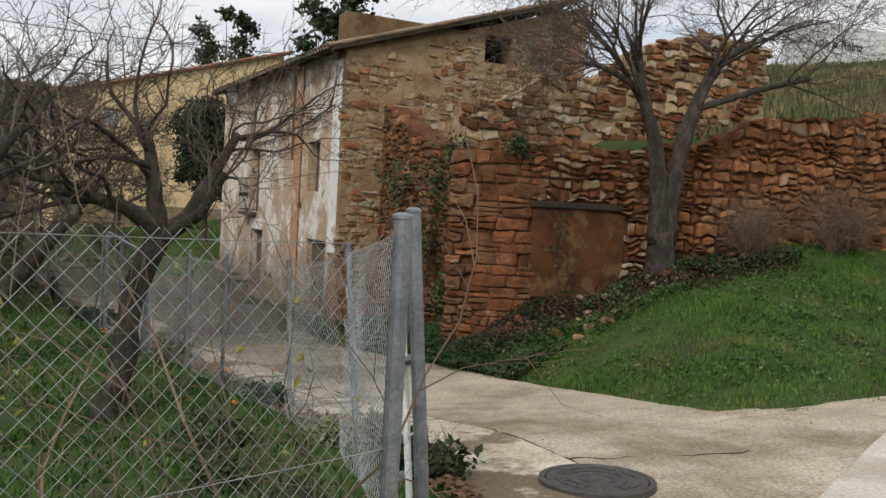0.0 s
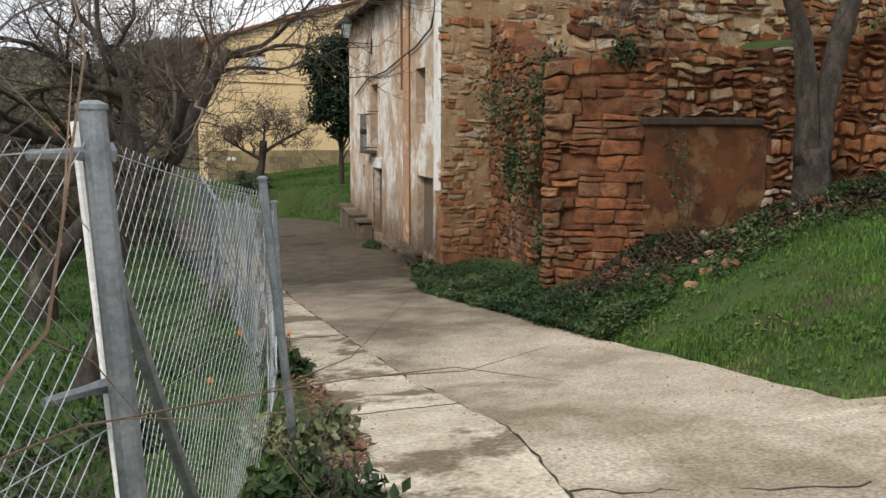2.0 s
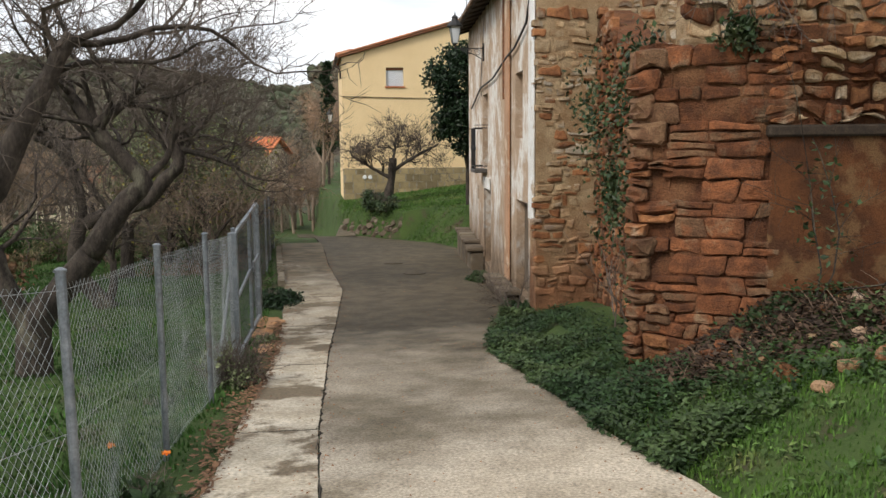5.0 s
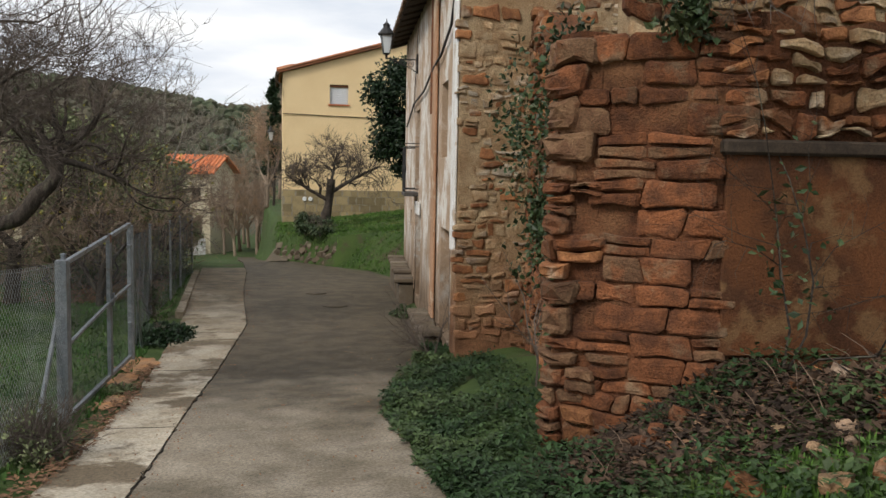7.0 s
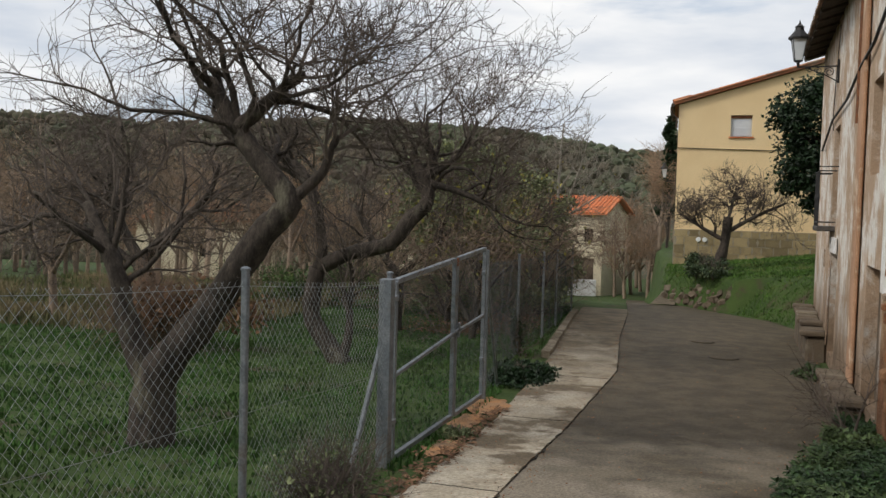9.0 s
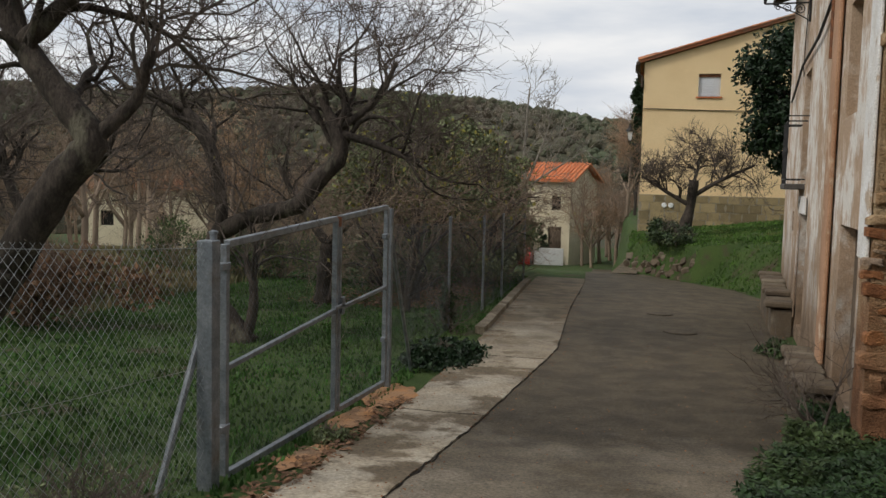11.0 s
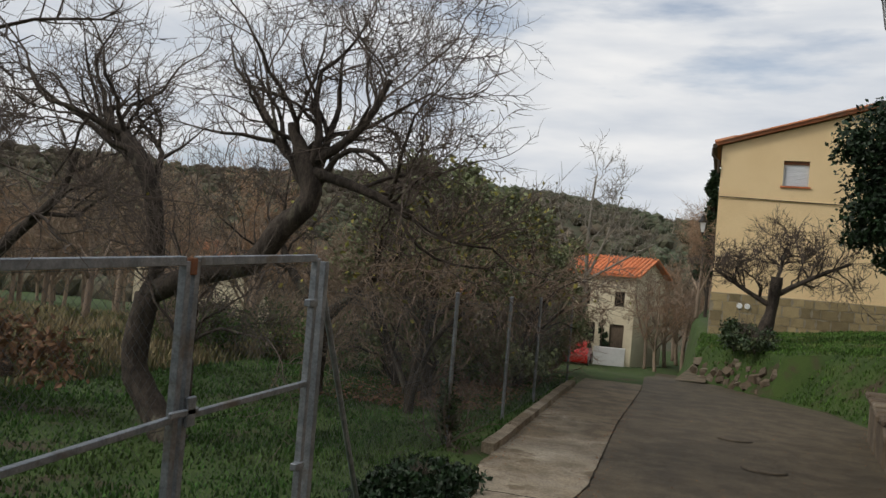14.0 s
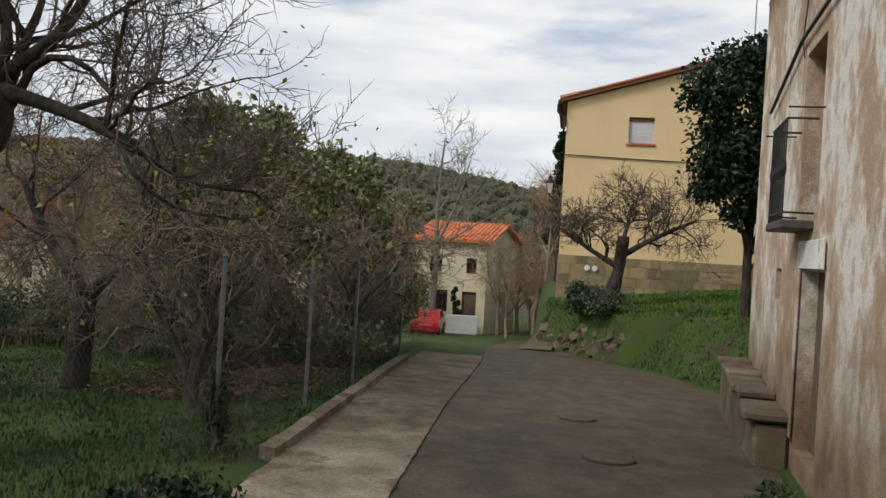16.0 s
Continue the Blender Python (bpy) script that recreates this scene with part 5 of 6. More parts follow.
# pale newer concrete laid against the lane
V, F = [], []
for k in range(15):
    q = -1.2 + 2.5 * k / 14
    x, y = 6.92 + (-1.94) * q + 0.015 * nz(q, 2, 6.0), 4.01 + (-0.77) * q + 0.015 * nz(q, 5, 6.0)
    V += [(x, y, road_z(x, y) + 0.02), (x + 4.5, y - 2.0, road_z(x + 4.5, y - 2.0) + 0.02), (x, y, road_z(x, y) - 0.1)]
for k in range(14):
    F += [(3 * k, 3 * k + 1, 3 * k + 4, 3 * k + 3), (3 * k + 2, 3 * k, 3 * k + 3, 3 * k + 5)]
mesh_thing("apron", V, F, M_APRON, None, "pale newer concrete apron beside the lane", "pavement", "structure")

# cracks between slab and lane, and the joints across the slab
rng = random.Random(3)
V, F = [], []
pts, y = [], 4.5
while y < 31:
    x = lerp_table(EDGE_L, y) - 0.005 + rng.gauss(0, 0.012)
    pts.append(Vector((x, y, road_z(x, y) + 0.006)))
    y += 0.12
tube(V, F, pts, [rng.uniform(0.004, 0.012) for _ in pts], 4, False)
mesh_thing("joint_seam", V, F, M_DIRT, road, "dark open seam full of dirt")
for y in (6.9, 10.85, 14.2, 17.6, 21.0):
    V, F, pts = [], [], []
    for k in range(10):
        x = lerp_table(SLAB_L, y) + 0.05 + (lerp_table(EDGE_L, y) - lerp_table(SLAB_L, y) - 0.06) * k / 9
        yy = y + rng.gauss(0, 0.008)
        pts.append(Vector((x, yy, road_z(x, yy) + 0.013)))
    tube(V, F, pts, [0.006] * 10, 4, False)
    mesh_thing("joint", V, F, M_DIRT, slab)
V, F, pts = [], [], []
for k in range(26):
    q = k / 25
    x, y = 3.3 + 2.2 * q + rng.gauss(0, 0.02), 5.0 - 0.85 * q + rng.gauss(0, 0.02)
    pts.append(Vector((x, y, road_z(x, y) + 0.003)))
tube(V, F, pts, [rng.uniform(0.003, 0.009) for _ in pts], 4, False)
mesh_thing("crack", V, F, M_DIRT, road, "long ragged crack in the concrete")

# loose gravel and crumbs of concrete along the lane
rng = random.Random(19)
V, F = [], []
for _ in range(2600):
    y = rng.uniform(4.6, 30)
    e, w = lerp_table(EDGE_R, y), lerp_table(EDGE_L, y)
    x = rng.choice((e - abs(rng.gauss(0, 0.16)), w + rng.gauss(0, 0.1), lerp_table(SLAB_L, y) + abs(rng.gauss(0, 0.12)), rng.uniform(w, e)))
    q, a = rng.uniform(0.004, 0.016), rng.random() * 6.283
    o, z = len(V), road_z(x, y) + (0.012 if x < w else 0.0)
    V += [(x + q * math.cos(a + k * 2.09) * rng.uniform(0.7, 1.2), y + q * math.sin(a + k * 2.09) * rng.uniform(0.7, 1.2), z - 0.002) for k in range(3)] + [(x, y, z + q * rng.uniform(0.5, 0.9))]
    F += [(o, o + 1, o + 3), (o + 1, o + 2, o + 3), (o + 2, o, o + 3)]
mesh_thing("gravel", V, F, M_STONE_T, None, "loose pale gravel crumbs on the lane", "gravel", "stuff")

# ---------------------------------------------------------------- leaves and grass


def leaf_cloud(V, F, rng, centre, radii, count, size, shell=0.5, squash=0.0):
    """count single folded leaves in an uneven ellipsoid."""
    for _ in range(count):
        d = Vector((rng.gauss(0, 1), rng.gauss(0, 1), rng.gauss(0, 1))).normalized()
        q = (shell + (1 - shell) * rng.random()) * (0.8 + 0.45 * noise.noise(d * 2.3 + Vector(centre)))
        p = Vector(centre) + Vector((d.x * radii[0], d.y * radii[1], d.z * radii[2])) * q
        put_leaf(V, F, rng, p, size * rng.uniform(0.6, 1.3), squash)


def put_leaf(V, F, rng, p, s, flat=0.0):
    a = Vector((rng.gauss(0, 1), rng.gauss(0, 1), rng.gauss(0, 1) * (1 - flat))).normalized()
    b = a.orthogonal().normalized()
    b.rotate(Matrix.Rotation(rng.uniform(-1.2, 1.2) if flat else rng.random() * 6.28, 3, a))
    if flat:
        b = Vector((0, 0, 1)).cross(a).normalized()
    c = a.cross(b)
    o = len(V)
    V += [tuple(p), tuple(p + a * s * 0.5 + b * s * 0.3 + c * s * 0.08), tuple(p + a * s), tuple(p + a * s * 0.5 - b * s * 0.3 + c * s * 0.08)]
    F.append((o, o + 1, o + 2, o + 3))


def grass(name, n, inside, box4, h, mat, label, seed, lean=0.35, w=0.006):
    rng = random.Random(seed)
    V, F = [], []
    x0, x1, y0, y1 = box4
    made = 0
    while made < n:
        x, y = rng.uniform(x0, x1), rng.uniform(y0, y1)
        made += 1
        if not inside(x, y):
            continue
        c = nz(x, y, 0.9) + 0.6 * nz(x, y, 3.1) + 0.5 * nz(x, y, 8.0)
        if rng.random() > 0.75 + 0.6 * c:
            continue
        hh = rng.uniform(*h) * (1 + 0.5 * c)
        z = land(x, y) - 0.01
        a = rng.random() * 6.283
        dx, dy = math.cos(a), math.sin(a)
        l = lean * hh * rng.uniform(0.3, 1.6)
        ww = w * rng.uniform(0.7, 1.4)
        o = len(V)
        V += [(x - dy * ww, y + dx * ww, z), (x + dy * ww, y - dx * ww, z), (x + dx * l * 0.4 + dy * ww * 0.7, y + dy * l * 0.4 - dx * ww * 0.7, z + hh * 0.6), (x + dx * l * 0.4 - dy * ww * 0.7, y + dy * l * 0.4 + dx * ww * 0.7, z + hh * 0.6), (x + dx * l, y + dy * l, z + hh)]
        F += [(o, o + 1, o + 2, o + 3), (o + 3, o + 2, o + 4)]
    return mesh_thing(name, V, F, mat, None, label, "grass", "stuff")


def litter_edge(x):
    """Where the grass of the bank gives way to rotting leaves."""
    return lerp_table([(7.3, 10.7), (7.9, 10.0), (8.5, 9.5), (9.4, 9.1), (10.5, 8.9), (12, 8.9), (13, 9.6)], x)


def bank(x, y):
    return x > lerp_table(EDGE_R, y) + 0.02 and (y > 5.25 or (x > 7.2 and y > 5.0 + 0.1 * nz(x, 0, 1.5))) and (terrace(x, y) < 0.05 if x > 11 else y < 11.3) and not (y > 10.9 and x > 8.6) and not (7.3 < x < 13.0 and y > litter_edge(x) + 0.35 * nz(x, y, 0.9) + 0.25 * nz(x, y, 3.0))


grass("bank_grass", 170000, bank, (6.5, 17, 4.9, 12.0), (0.02, 0.075), M_GRASS, "fresh green grass on the bank by the lane", 21, w=0.007)
grass("orchard_grass", 210000, lambda x, y: x < lerp_table(SLAB_L, y) - 0.25, (-9, 4.0, 2.4, 33), (0.025, 0.075), M_GRASS_DARK, "dark green orchard grass behind the fence", 22, w=0.012)
grass("lawn_grass", 50000, lambda x, y: x > lerp_table(EDGE_R, y) + 0.1, (5.6, 14, 29, 44.2), (0.03, 0.09), M_GRASS, "bright green lawn below the yellow house", 23, w=0.014)

# creeping leaves on the verge in front of the ruin, and by the slab
rng = random.Random(31)
V, F = [], []
for _ in range(40000):
    y = rng.uniform(9.0, 19.4)
    e = lerp_table(EDGE_R, y)
    x = e + abs(rng.gauss(0, 0.75)) - 0.05 + 0.1 * nz(y, 1, 2.0)
    if x > (7.75 if y < 12 else 8.4 if y < 17 else 8.3) + 0.1 or nz(x, y, 1.6) < -0.45:
        continue
    put_leaf(V, F, rng, Vector((x, y, max(land(x, y), road_z(x, y)) + rng.uniform(0.0, 0.16) * (0.6 + nz(x, y, 2.0)))), rng.uniform(0.03, 0.075), 0.6)
mesh_thing("verge_plants", V, F, M_LEAF, None, "dark creeping weeds on the verge", "weeds", "stuff")
V, F = [], []
for _ in range(14000):  # among the rubble below the ruin
    x, y = rng.uniform(7.7, 13.0), rng.uniform(8.8, 11.0)
    if nz(x, y, 1.7) < 0.02 or (y > 11.4 - 0.1 * (x - 8.7)):
        continue
    put_leaf(V, F, rng, Vector((x, y, land(x, y) + rng.uniform(0, 0.2))), rng.uniform(0.03, 0.08), 0.5)
mesh_thing("rubble_weeds", V, F, M_LEAF, None, "low dark weeds among fallen stones", "weeds", "stuff")
V, F = [], []
for _ in range(5000):
    x, y = rng.uniform(7.9, 13.5), rng.uniform(8.6, 11.0)
    if y < 10.6 - 0.6 * abs(rng.gauss(0, 1)):
        continue
    put_leaf(V, F, rng, Vector((x, y, land(x, y) + rng.uniform(0.0, 0.05))), rng.uniform(0.04, 0.09), 0.75)
for _ in range(2500):
    y = rng.uniform(4, 18)
    x = lerp_table(SLAB_L, y) - abs(rng.gauss(0, 0.14)) + 0.05
    put_leaf(V, F, rng, Vector((x, y, land(x, y) + rng.uniform(0.0, 0.05))), rng.uniform(0.03, 0.08), 0.75)
mesh_thing("fallen_leaves", V, F, M_DEADLEAF, None, "brown fallen leaves along wall and fence", "leaves", "stuff")
V, F = [], []
for _ in range(30000):
    x, y = rng.uniform(7.4, 13.0), rng.uniform(8.6, 11.6)
    if y < litter_edge(x) + 0.35 * nz(x, y, 0.9) + rng.gauss(0, 0.25) or y > 11.9 - 0.55 * (x - 7.8) and y > 11.3 - 0.1 * (x - 8.7):
        continue
    put_leaf(V, F, rng, Vector((x, y, land(x, y) + rng.uniform(0.0, 0.06))), rng.uniform(0.03, 0.09), 0.6)
mesh_thing("bank_litter", V, F, M_LITTER, None, "dark rotting leaves and soil below the ruin", "leaves", "stuff")
V, F = [], []
for _ in range(220):  # dead stalks and runners
    x, y = rng.uniform(7.6, 12.5), rng.uniform(8.9, 11.0)
    if y < litter_edge(x) - 0.1 or y > 11.1:
        continue
    a, L = rng.random() * 6.28, rng.uniform(0.15, 0.5)
    p = Vector((x, y, land(x, y)))
    d = Vector((math.cos(a), math.sin(a), rng.uniform(0.2, 1.6))).normalized()
    tube(V, F, [p, p + d * L * 0.5, p + d * L + Vector((0, 0, -0.2 * L))], [0.004, 0.003, 0.0015], 3, False)
mesh_thing("dead_stalks", V, F, M_TWIG_RED, None, "dry dead stalks standing in the leaf litter", "weeds", "stuff")
V, F = [], []
for _ in range(330):  # broad-leaved rosettes in the grass
    cx, cy = rng.uniform(7.0, 16.0), rng.uniform(5.6, 10.2)
    if cx < lerp_table(EDGE_R, cy) + 0.15 or nz(cx, cy, 0.5) < -0.1:
        continue
    s = rng.uniform(0.08, 0.26)
    for _ in range(int(130 * s + 8)):
        a, q = rng.random() * 6.283, s * math.sqrt(rng.random())
        x, y = cx + q * math.cos(a), cy + q * math.sin(a)
        put_leaf(V, F, rng, Vector((x, y, land(x, y) + rng.uniform(0.01, 0.35) * (s - q * 0.8) + 0.02)), rng.uniform(0.025, 0.075), 0.5)
mesh_thing("bank_weeds", V, F, M_WEED, None, "clumps of broad-leaved weeds in the bank grass", "weeds", "stuff")
for k in range(90):  # fallen stones
    x, y = rng.uniform(8.0, 12.5), rng.uniform(9.0, 10.9)
    s = rng.uniform(0.04, 0.17)
    ob = new("fallen_stone", stone_mesh(rng.choice([M_STONE_T, M_STONE_O, M_STONE_R]), rng.randrange(8)))
    ob.matrix_basis = Matrix.LocRotScale((x, y, land(x, y) + s * 0.12), Euler((rng.gauss(0, 0.3), rng.gauss(0, 0.3), rng.random() * 6)), (s * 1.3, s, s * 0.7))
    tagged(ob, "loose fallen stone in grass below the ruin", "stone", "fallen stones")


def shrub(name, centre, radii, count, size, mat, label, seed, stems=8, twig=M_TWIG, category="shrub"):
    rng = random.Random(seed)
    base = gl(centre[0], centre[1])
    ob = empty(name, base, label, category)
    V, F, TV, TF = [], [], [], []
    for _ in range(stems):
        a = rng.random() * 6.28
        d = Vector((math.cos(a) * 0.5, math.sin(a) * 0.5, 1)).normalized()
        grow(TV, TF, TV, TF, Vector((0, 0, 0)), d, 0.012, radii[2] * 0.9, 2, rng, dict(SPEC, levels=4, thin=0.002))
    mesh_thing("twig_mass", TV, TF, twig, ob)
    if count:
        for _ in range(6):
            c = Vector((rng.gauss(0, radii[0] * 0.4), rng.gauss(0, radii[1] * 0.4), radii[2] * rng.uniform(0.4, 0.9)))
            leaf_cloud(V, F, rng, c, (radii[0] * 0.6, radii[1] * 0.6, radii[2] * 0.45), count // 6, size, 0.3)
        mesh_thing("leaves", V, F, mat, ob)
    return ob


shrub("weed_clump", (3.1, 4.75), (0.34, 0.34, 0.3), 900, 0.07, M_LEAF, "leafy dark weed clump at the fence foot", 41)
shrub("weed_clump", (3.25, 6.0), (0.3, 0.34, 0.26), 800, 0.07, M_OLIVE, "leafy weed clump growing over the slab edge", 42)
shrub("marigold", (3.62, 9.0), (0.22, 0.26, 0.26), 500, 0.09, M_LEAF, "green plant with orange flowers by the fence", 43)
shrub("dry_shrub", (3.75, 13.2), (0.4, 0.7, 0.45), 900, 0.04, M_OLIVE, "grey-green thorny shrub at the fence", 44, stems=40, twig=M_TWIG)
shrub("ivy_heap", (3.75, 20.8), (0.6, 1.6, 0.2), 7500, 0.075, M_LAUREL, "low heap of dark ivy on the slab edge", 45)
shrub("ivy_post", (3.33, 22.95), (0.16, 0.16, 0.75), 700, 0.08, M_IVY, "ivy climbing a fence post", 46)
shrub("bush", (12.4, 9.9), (0.4, 0.35, 0.85), 0, 0.05, M_OLIVE, "bare reddish bush against the terrace wall", 47, stems=46, twig=M_TWIG_RED)
shrub("bush", (14.0, 9.4), (0.45, 0.4, 1.0), 0, 0.05, M_OLIVE, "bare reddish bush against the terrace wall", 48, stems=50, twig=M_TWIG_RED)
bare_tree("almond_tree", gl(-4.7, 23.8), [
    [(0.5, 0, 0, 0.26), (0.1, 0, 0.7, 0.2), (-0.3, 0, 1.5, 0.18)],
    [(-0.3, 0, 1.5, 0.13), (-0.9, 0.1, 2.4, 0.09), (-1.1, 0.1, 3.4, 0.05)],
    [(-0.3, 0, 1.5, 0.13), (0.5, 0.1, 2.3, 0.09), (1.2, 0.1, 2.9, 0.06), (1.5, 0.1, 3.6, 0.04)],
    [(-0.2, 0, 1.3, 0.1), (-1.2, 0.0, 1.9, 0.07), (-2.2, 0.1, 2.3, 0.04)]], 18, "bare old almond tree beside a brush heap", spec={"reach": 1.3, "sprouts": 11, "thin": 0.006, "crown": 0.6, "kids": [4, 4, 5, 5]}, group="orchard trees")
shrub("sapling", (9.0, 10.75), (0.3, 0.3, 1.7), 90, 0.07, M_IVY, "thin bare sapling in front of the lintel", 49, stems=3, twig=M_BARK)
shrub("bramble", (7.95, 17.9), (0.2, 0.2, 0.85), 0, 0.05, M_IVY, "dead brambles at the house corner", 50, stems=9)
shrub("dead_bush", (-3.2, 21.5), (1.2, 1.0, 1.3), 1500, 0.12, M_DEADLEAF, "brown dead bush among orchard trees", 51, stems=90, twig=M_TWIG_RED)
shrub("bush", (6.9, 37.6), (0.5, 0.8, 0.6), 1800, 0.09, M_IVY, "dark green bush on the bank by the lane", 54)
shrub("bush", (7.2, 35.4), (0.6, 0.6, 0.5), 1500, 0.09, M_IVY, "dark green bush on the bank by the lane", 55)
shrub("weed_clump", (8.25, 22.9), (0.25, 0.6, 0.2), 1500, 0.08, M_LEAF, "green weeds between bench stones", 56)
shrub("weed_clump", (3.9, 16.2), (0.22, 0.3, 0.14), 400, 0.06, M_OLIVE, "small weed tuft under the gate", 57)
shrub("bush", (6.75, 36.4), (0.5, 0.9, 0.8), 2600, 0.09, M_IVY, "dark green bush on the bank by the lane", 52)
for (x, y, z) in ((3.7, 9.05, -0.55), (3.3, 9.4, -0.6), (2.9, 7.9, -0.6)):
    fl = empty("flower", (x, y, z), "single orange marigold flower", "flower", "orange flowers")
    rng2 = random.Random(int(x * 100))
    V, F = [], []
    for k in range(14):
        put_leaf(V, F, rng2, Vector((0, 0, 0)), 0.035, 0.6)
    mesh_thing("petals", V, F, M_ORANGE, fl)
    rod("stalk", (0, 0, -(z - land(x, y))), (0, 0, 0), 0.003, M_LEAF, fl, 5)

# ivy on the ruin
rng = random.Random(61)
ivy = empty("ivy", (8.3, 13.2, -1.0), "ivy hanging over the ruined wall corner", "ivy")
V, F = [], []
for cx, cy, cz, rx, ry, rz, n in ((8.0, 12.3, 2.1, 0.35, 0.3, 0.5, 500), (8.25, 13.3, 1.6, 0.4, 1.0, 1.3, 520), (8.3, 13.9, 0.5, 0.4, 1.0, 1.1, 430), (8.4, 15.1, 1.7, 0.4, 1.1, 1.2, 480), (8.7, 15.2, 0.7, 0.2, 0.5, 0.7, 600), (8.6, 11.4, 2.3, 0.4, 0.2, 0.3, 450), (8.25, 13.0, -0.3, 0.2, 0.4, 0.6, 500)):
    leaf_cloud(V, F, rng, (cx - 8.3, cy - 13.2, cz + 1.0), (rx, ry, rz), n, 0.075, 0.2)
mesh_thing("leaves", V, F, M_IVY, ivy)
V, F = [], []
for k in range(14):
    p = Vector((rng.uniform(0.0, 0.4), rng.uniform(-0.9, 1.6), 0))
    grow(V, F, V, F, p, Vector((0.15, rng.gauss(0, 0.2), 1)).normalized(), 0.012, 1.0, 3, rng, dict(SPEC, levels=4, thin=0.002))
mesh_thing("twig_mass", V, F, M_TWIG, ivy)

# ---------------------------------------------------------------- more trees
bare_tree("walnut_tree", gl(10.55, 10.15), [
    [(0.05, 0, 0, 0.27), (0.05, 0, 0.4, 0.22), (0.0, 0, 0.8, 0.2)],
    [(-0.06, 0, 0.6, 0.16), (-0.12, 0, 1.5, 0.14), (-0.25, 0, 2.2, 0.12), (-0.6, 0, 3.0, 0.08), (-0.8, 0, 3.8, 0.05)],
    [(0.12, 0, 0.6, 0.17), (0.2, 0, 1.5, 0.15), (0.46, 0, 2.5, 0.12), (0.98, 0, 3.5, 0.08), (1.9, 0, 4.1, 0.05)],
    [(-0.5, 0, 2.9, 0.06), (-1.2, 0.0, 3.2, 0.045), (-1.8, 0.1, 3.3, 0.03)],
    [(0.53, 0, 2.8, 0.07), (1.9, -0.1, 3.25, 0.05), (3.2, -0.2, 3.6, 0.03)],
    [(-0.4, 0, 2.6, 0.06), (-0.8, 0.3, 3.4, 0.045), (-1.4, 0.5, 4.0, 0.03)]], 14, "bare dark tree forking low beside the ruined wall", spec={"reach": 1.5, "sprouts": 9, "lift": 0.045, "wobble": 0.16, "crown": 0.35})
bare_tree("fruit_tree", gl(7.62, 38.0), [
    [(0, 0, 0, 0.2), (-0.1, 0, 0.45, 0.2), (0.02, 0, 1.0, 0.14), (0.1, 0, 1.9, 0.15)],
    [(0.0, 0, 1.1, 0.08), (-0.7, 0, 1.5, 0.06), (-1.5, 0, 2.0, 0.035)],
    [(0.1, 0, 1.4, 0.08), (0.9, 0, 1.9, 0.06), (1.9, 0, 2.4, 0.035)],
    [(0.1, 0, 1.8, 0.06), (0.2, 0.4, 2.2, 0.05), (0.3, 0.8, 2.6, 0.03)]], 15, "small pruned bare fruit tree on the lawn", spec={"reach": 0.85, "sprouts": 14, "levels": 4, "kids": [4, 4, 5, 3], "thin": 0.008, "crown": 0.75, "up": 0.5})
bare_tree("almond_tree", gl(-0.1, 26.3), [
    [(0, 0, 0, 0.2), (0.05, 0, 0.7, 0.16), (0.1, 0, 1.3, 0.14)],
    [(0.1, 0, 1.3, 0.1), (0.9, -0.2, 2.0, 0.07), (1.6, -0.4, 2.6, 0.04)],
    [(0.1, 0, 1.3, 0.1), (-0.6, 0.1, 2.1, 0.07), (-1.1, 0.2, 2.9, 0.04)]], 16, "bare almond tree in dark orchard grass", spec={"reach": 1.4, "sprouts": 8, "thin": 0.006, "crown": 0.7}, group="orchard trees")
bare_tree("almond_tree", gl(-0.6, 7.4), [
    [(0, 0, 0, 0.17), (0.3, 0.1, 0.9, 0.13), (0.5, 0.2, 1.5, 0.11)],
    [(0.5, 0.2, 1.5, 0.09), (0.4, 0.3, 2.2, 0.06), (0.1, 0.3, 2.9, 0.035)],
    [(0.5, 0.2, 1.5, 0.08), (1.1, 0.2, 1.9, 0.06), (1.6, 0.1, 2.6, 0.03)]], 17, "bare leaning almond tree with dark bark in grass", spec={"reach": 1.2, "sprouts": 4, "kids": [4, 4, 4, 3]}, group="orchard trees")
for k, (x, y, h) in enumerate(((1.42, 3.5, 1.55), (0.75, 4.2, 1.2))):
    shrub("sapling", (x, y), (0.35, 0.35, h), 30, 0.05, M_YLEAF, "young reddish shoots behind the fence", 53 + 20 * k, stems=3, twig=M_TWIG_RED)
for k, (x, y) in enumerate(((1.62, 3.35), (1.85, 3.9), (1.4, 3.7), (2.0, 5.3), (2.3, 6.6))):
    shrub("weed_clump", (x, y), (0.3, 0.3, 0.34), 700, 0.055, M_LEAF, "leafy dark weeds behind the wire fence", 140 + k, stems=6)
UNDER = ((2.3, 29.6, 1.0), (1.2, 29.4, 1.0), (0.0, 30.0, 1.2), (-1.4, 30.0, 1.2), (2.5, 31.4, 1.1), (-2.8, 30.4, 1.3), (1.4, 32.6, 1.5), (-4.4, 30.0, 1.1), (2.6, 34.0, 1.3), (-6.2, 31.0, 1.4))
for k, (x, y, h) in enumerate(UNDER):
    shrub("undergrowth_bush", (x, y), (1.0, 0.9, h), 2600 if k % 3 else 1500, 0.09, M_WEED if k % 2 else M_OLIVE, "dense dark undergrowth bush behind the fence", 150 + k, stems=26, twig=M_WOODTWIG)


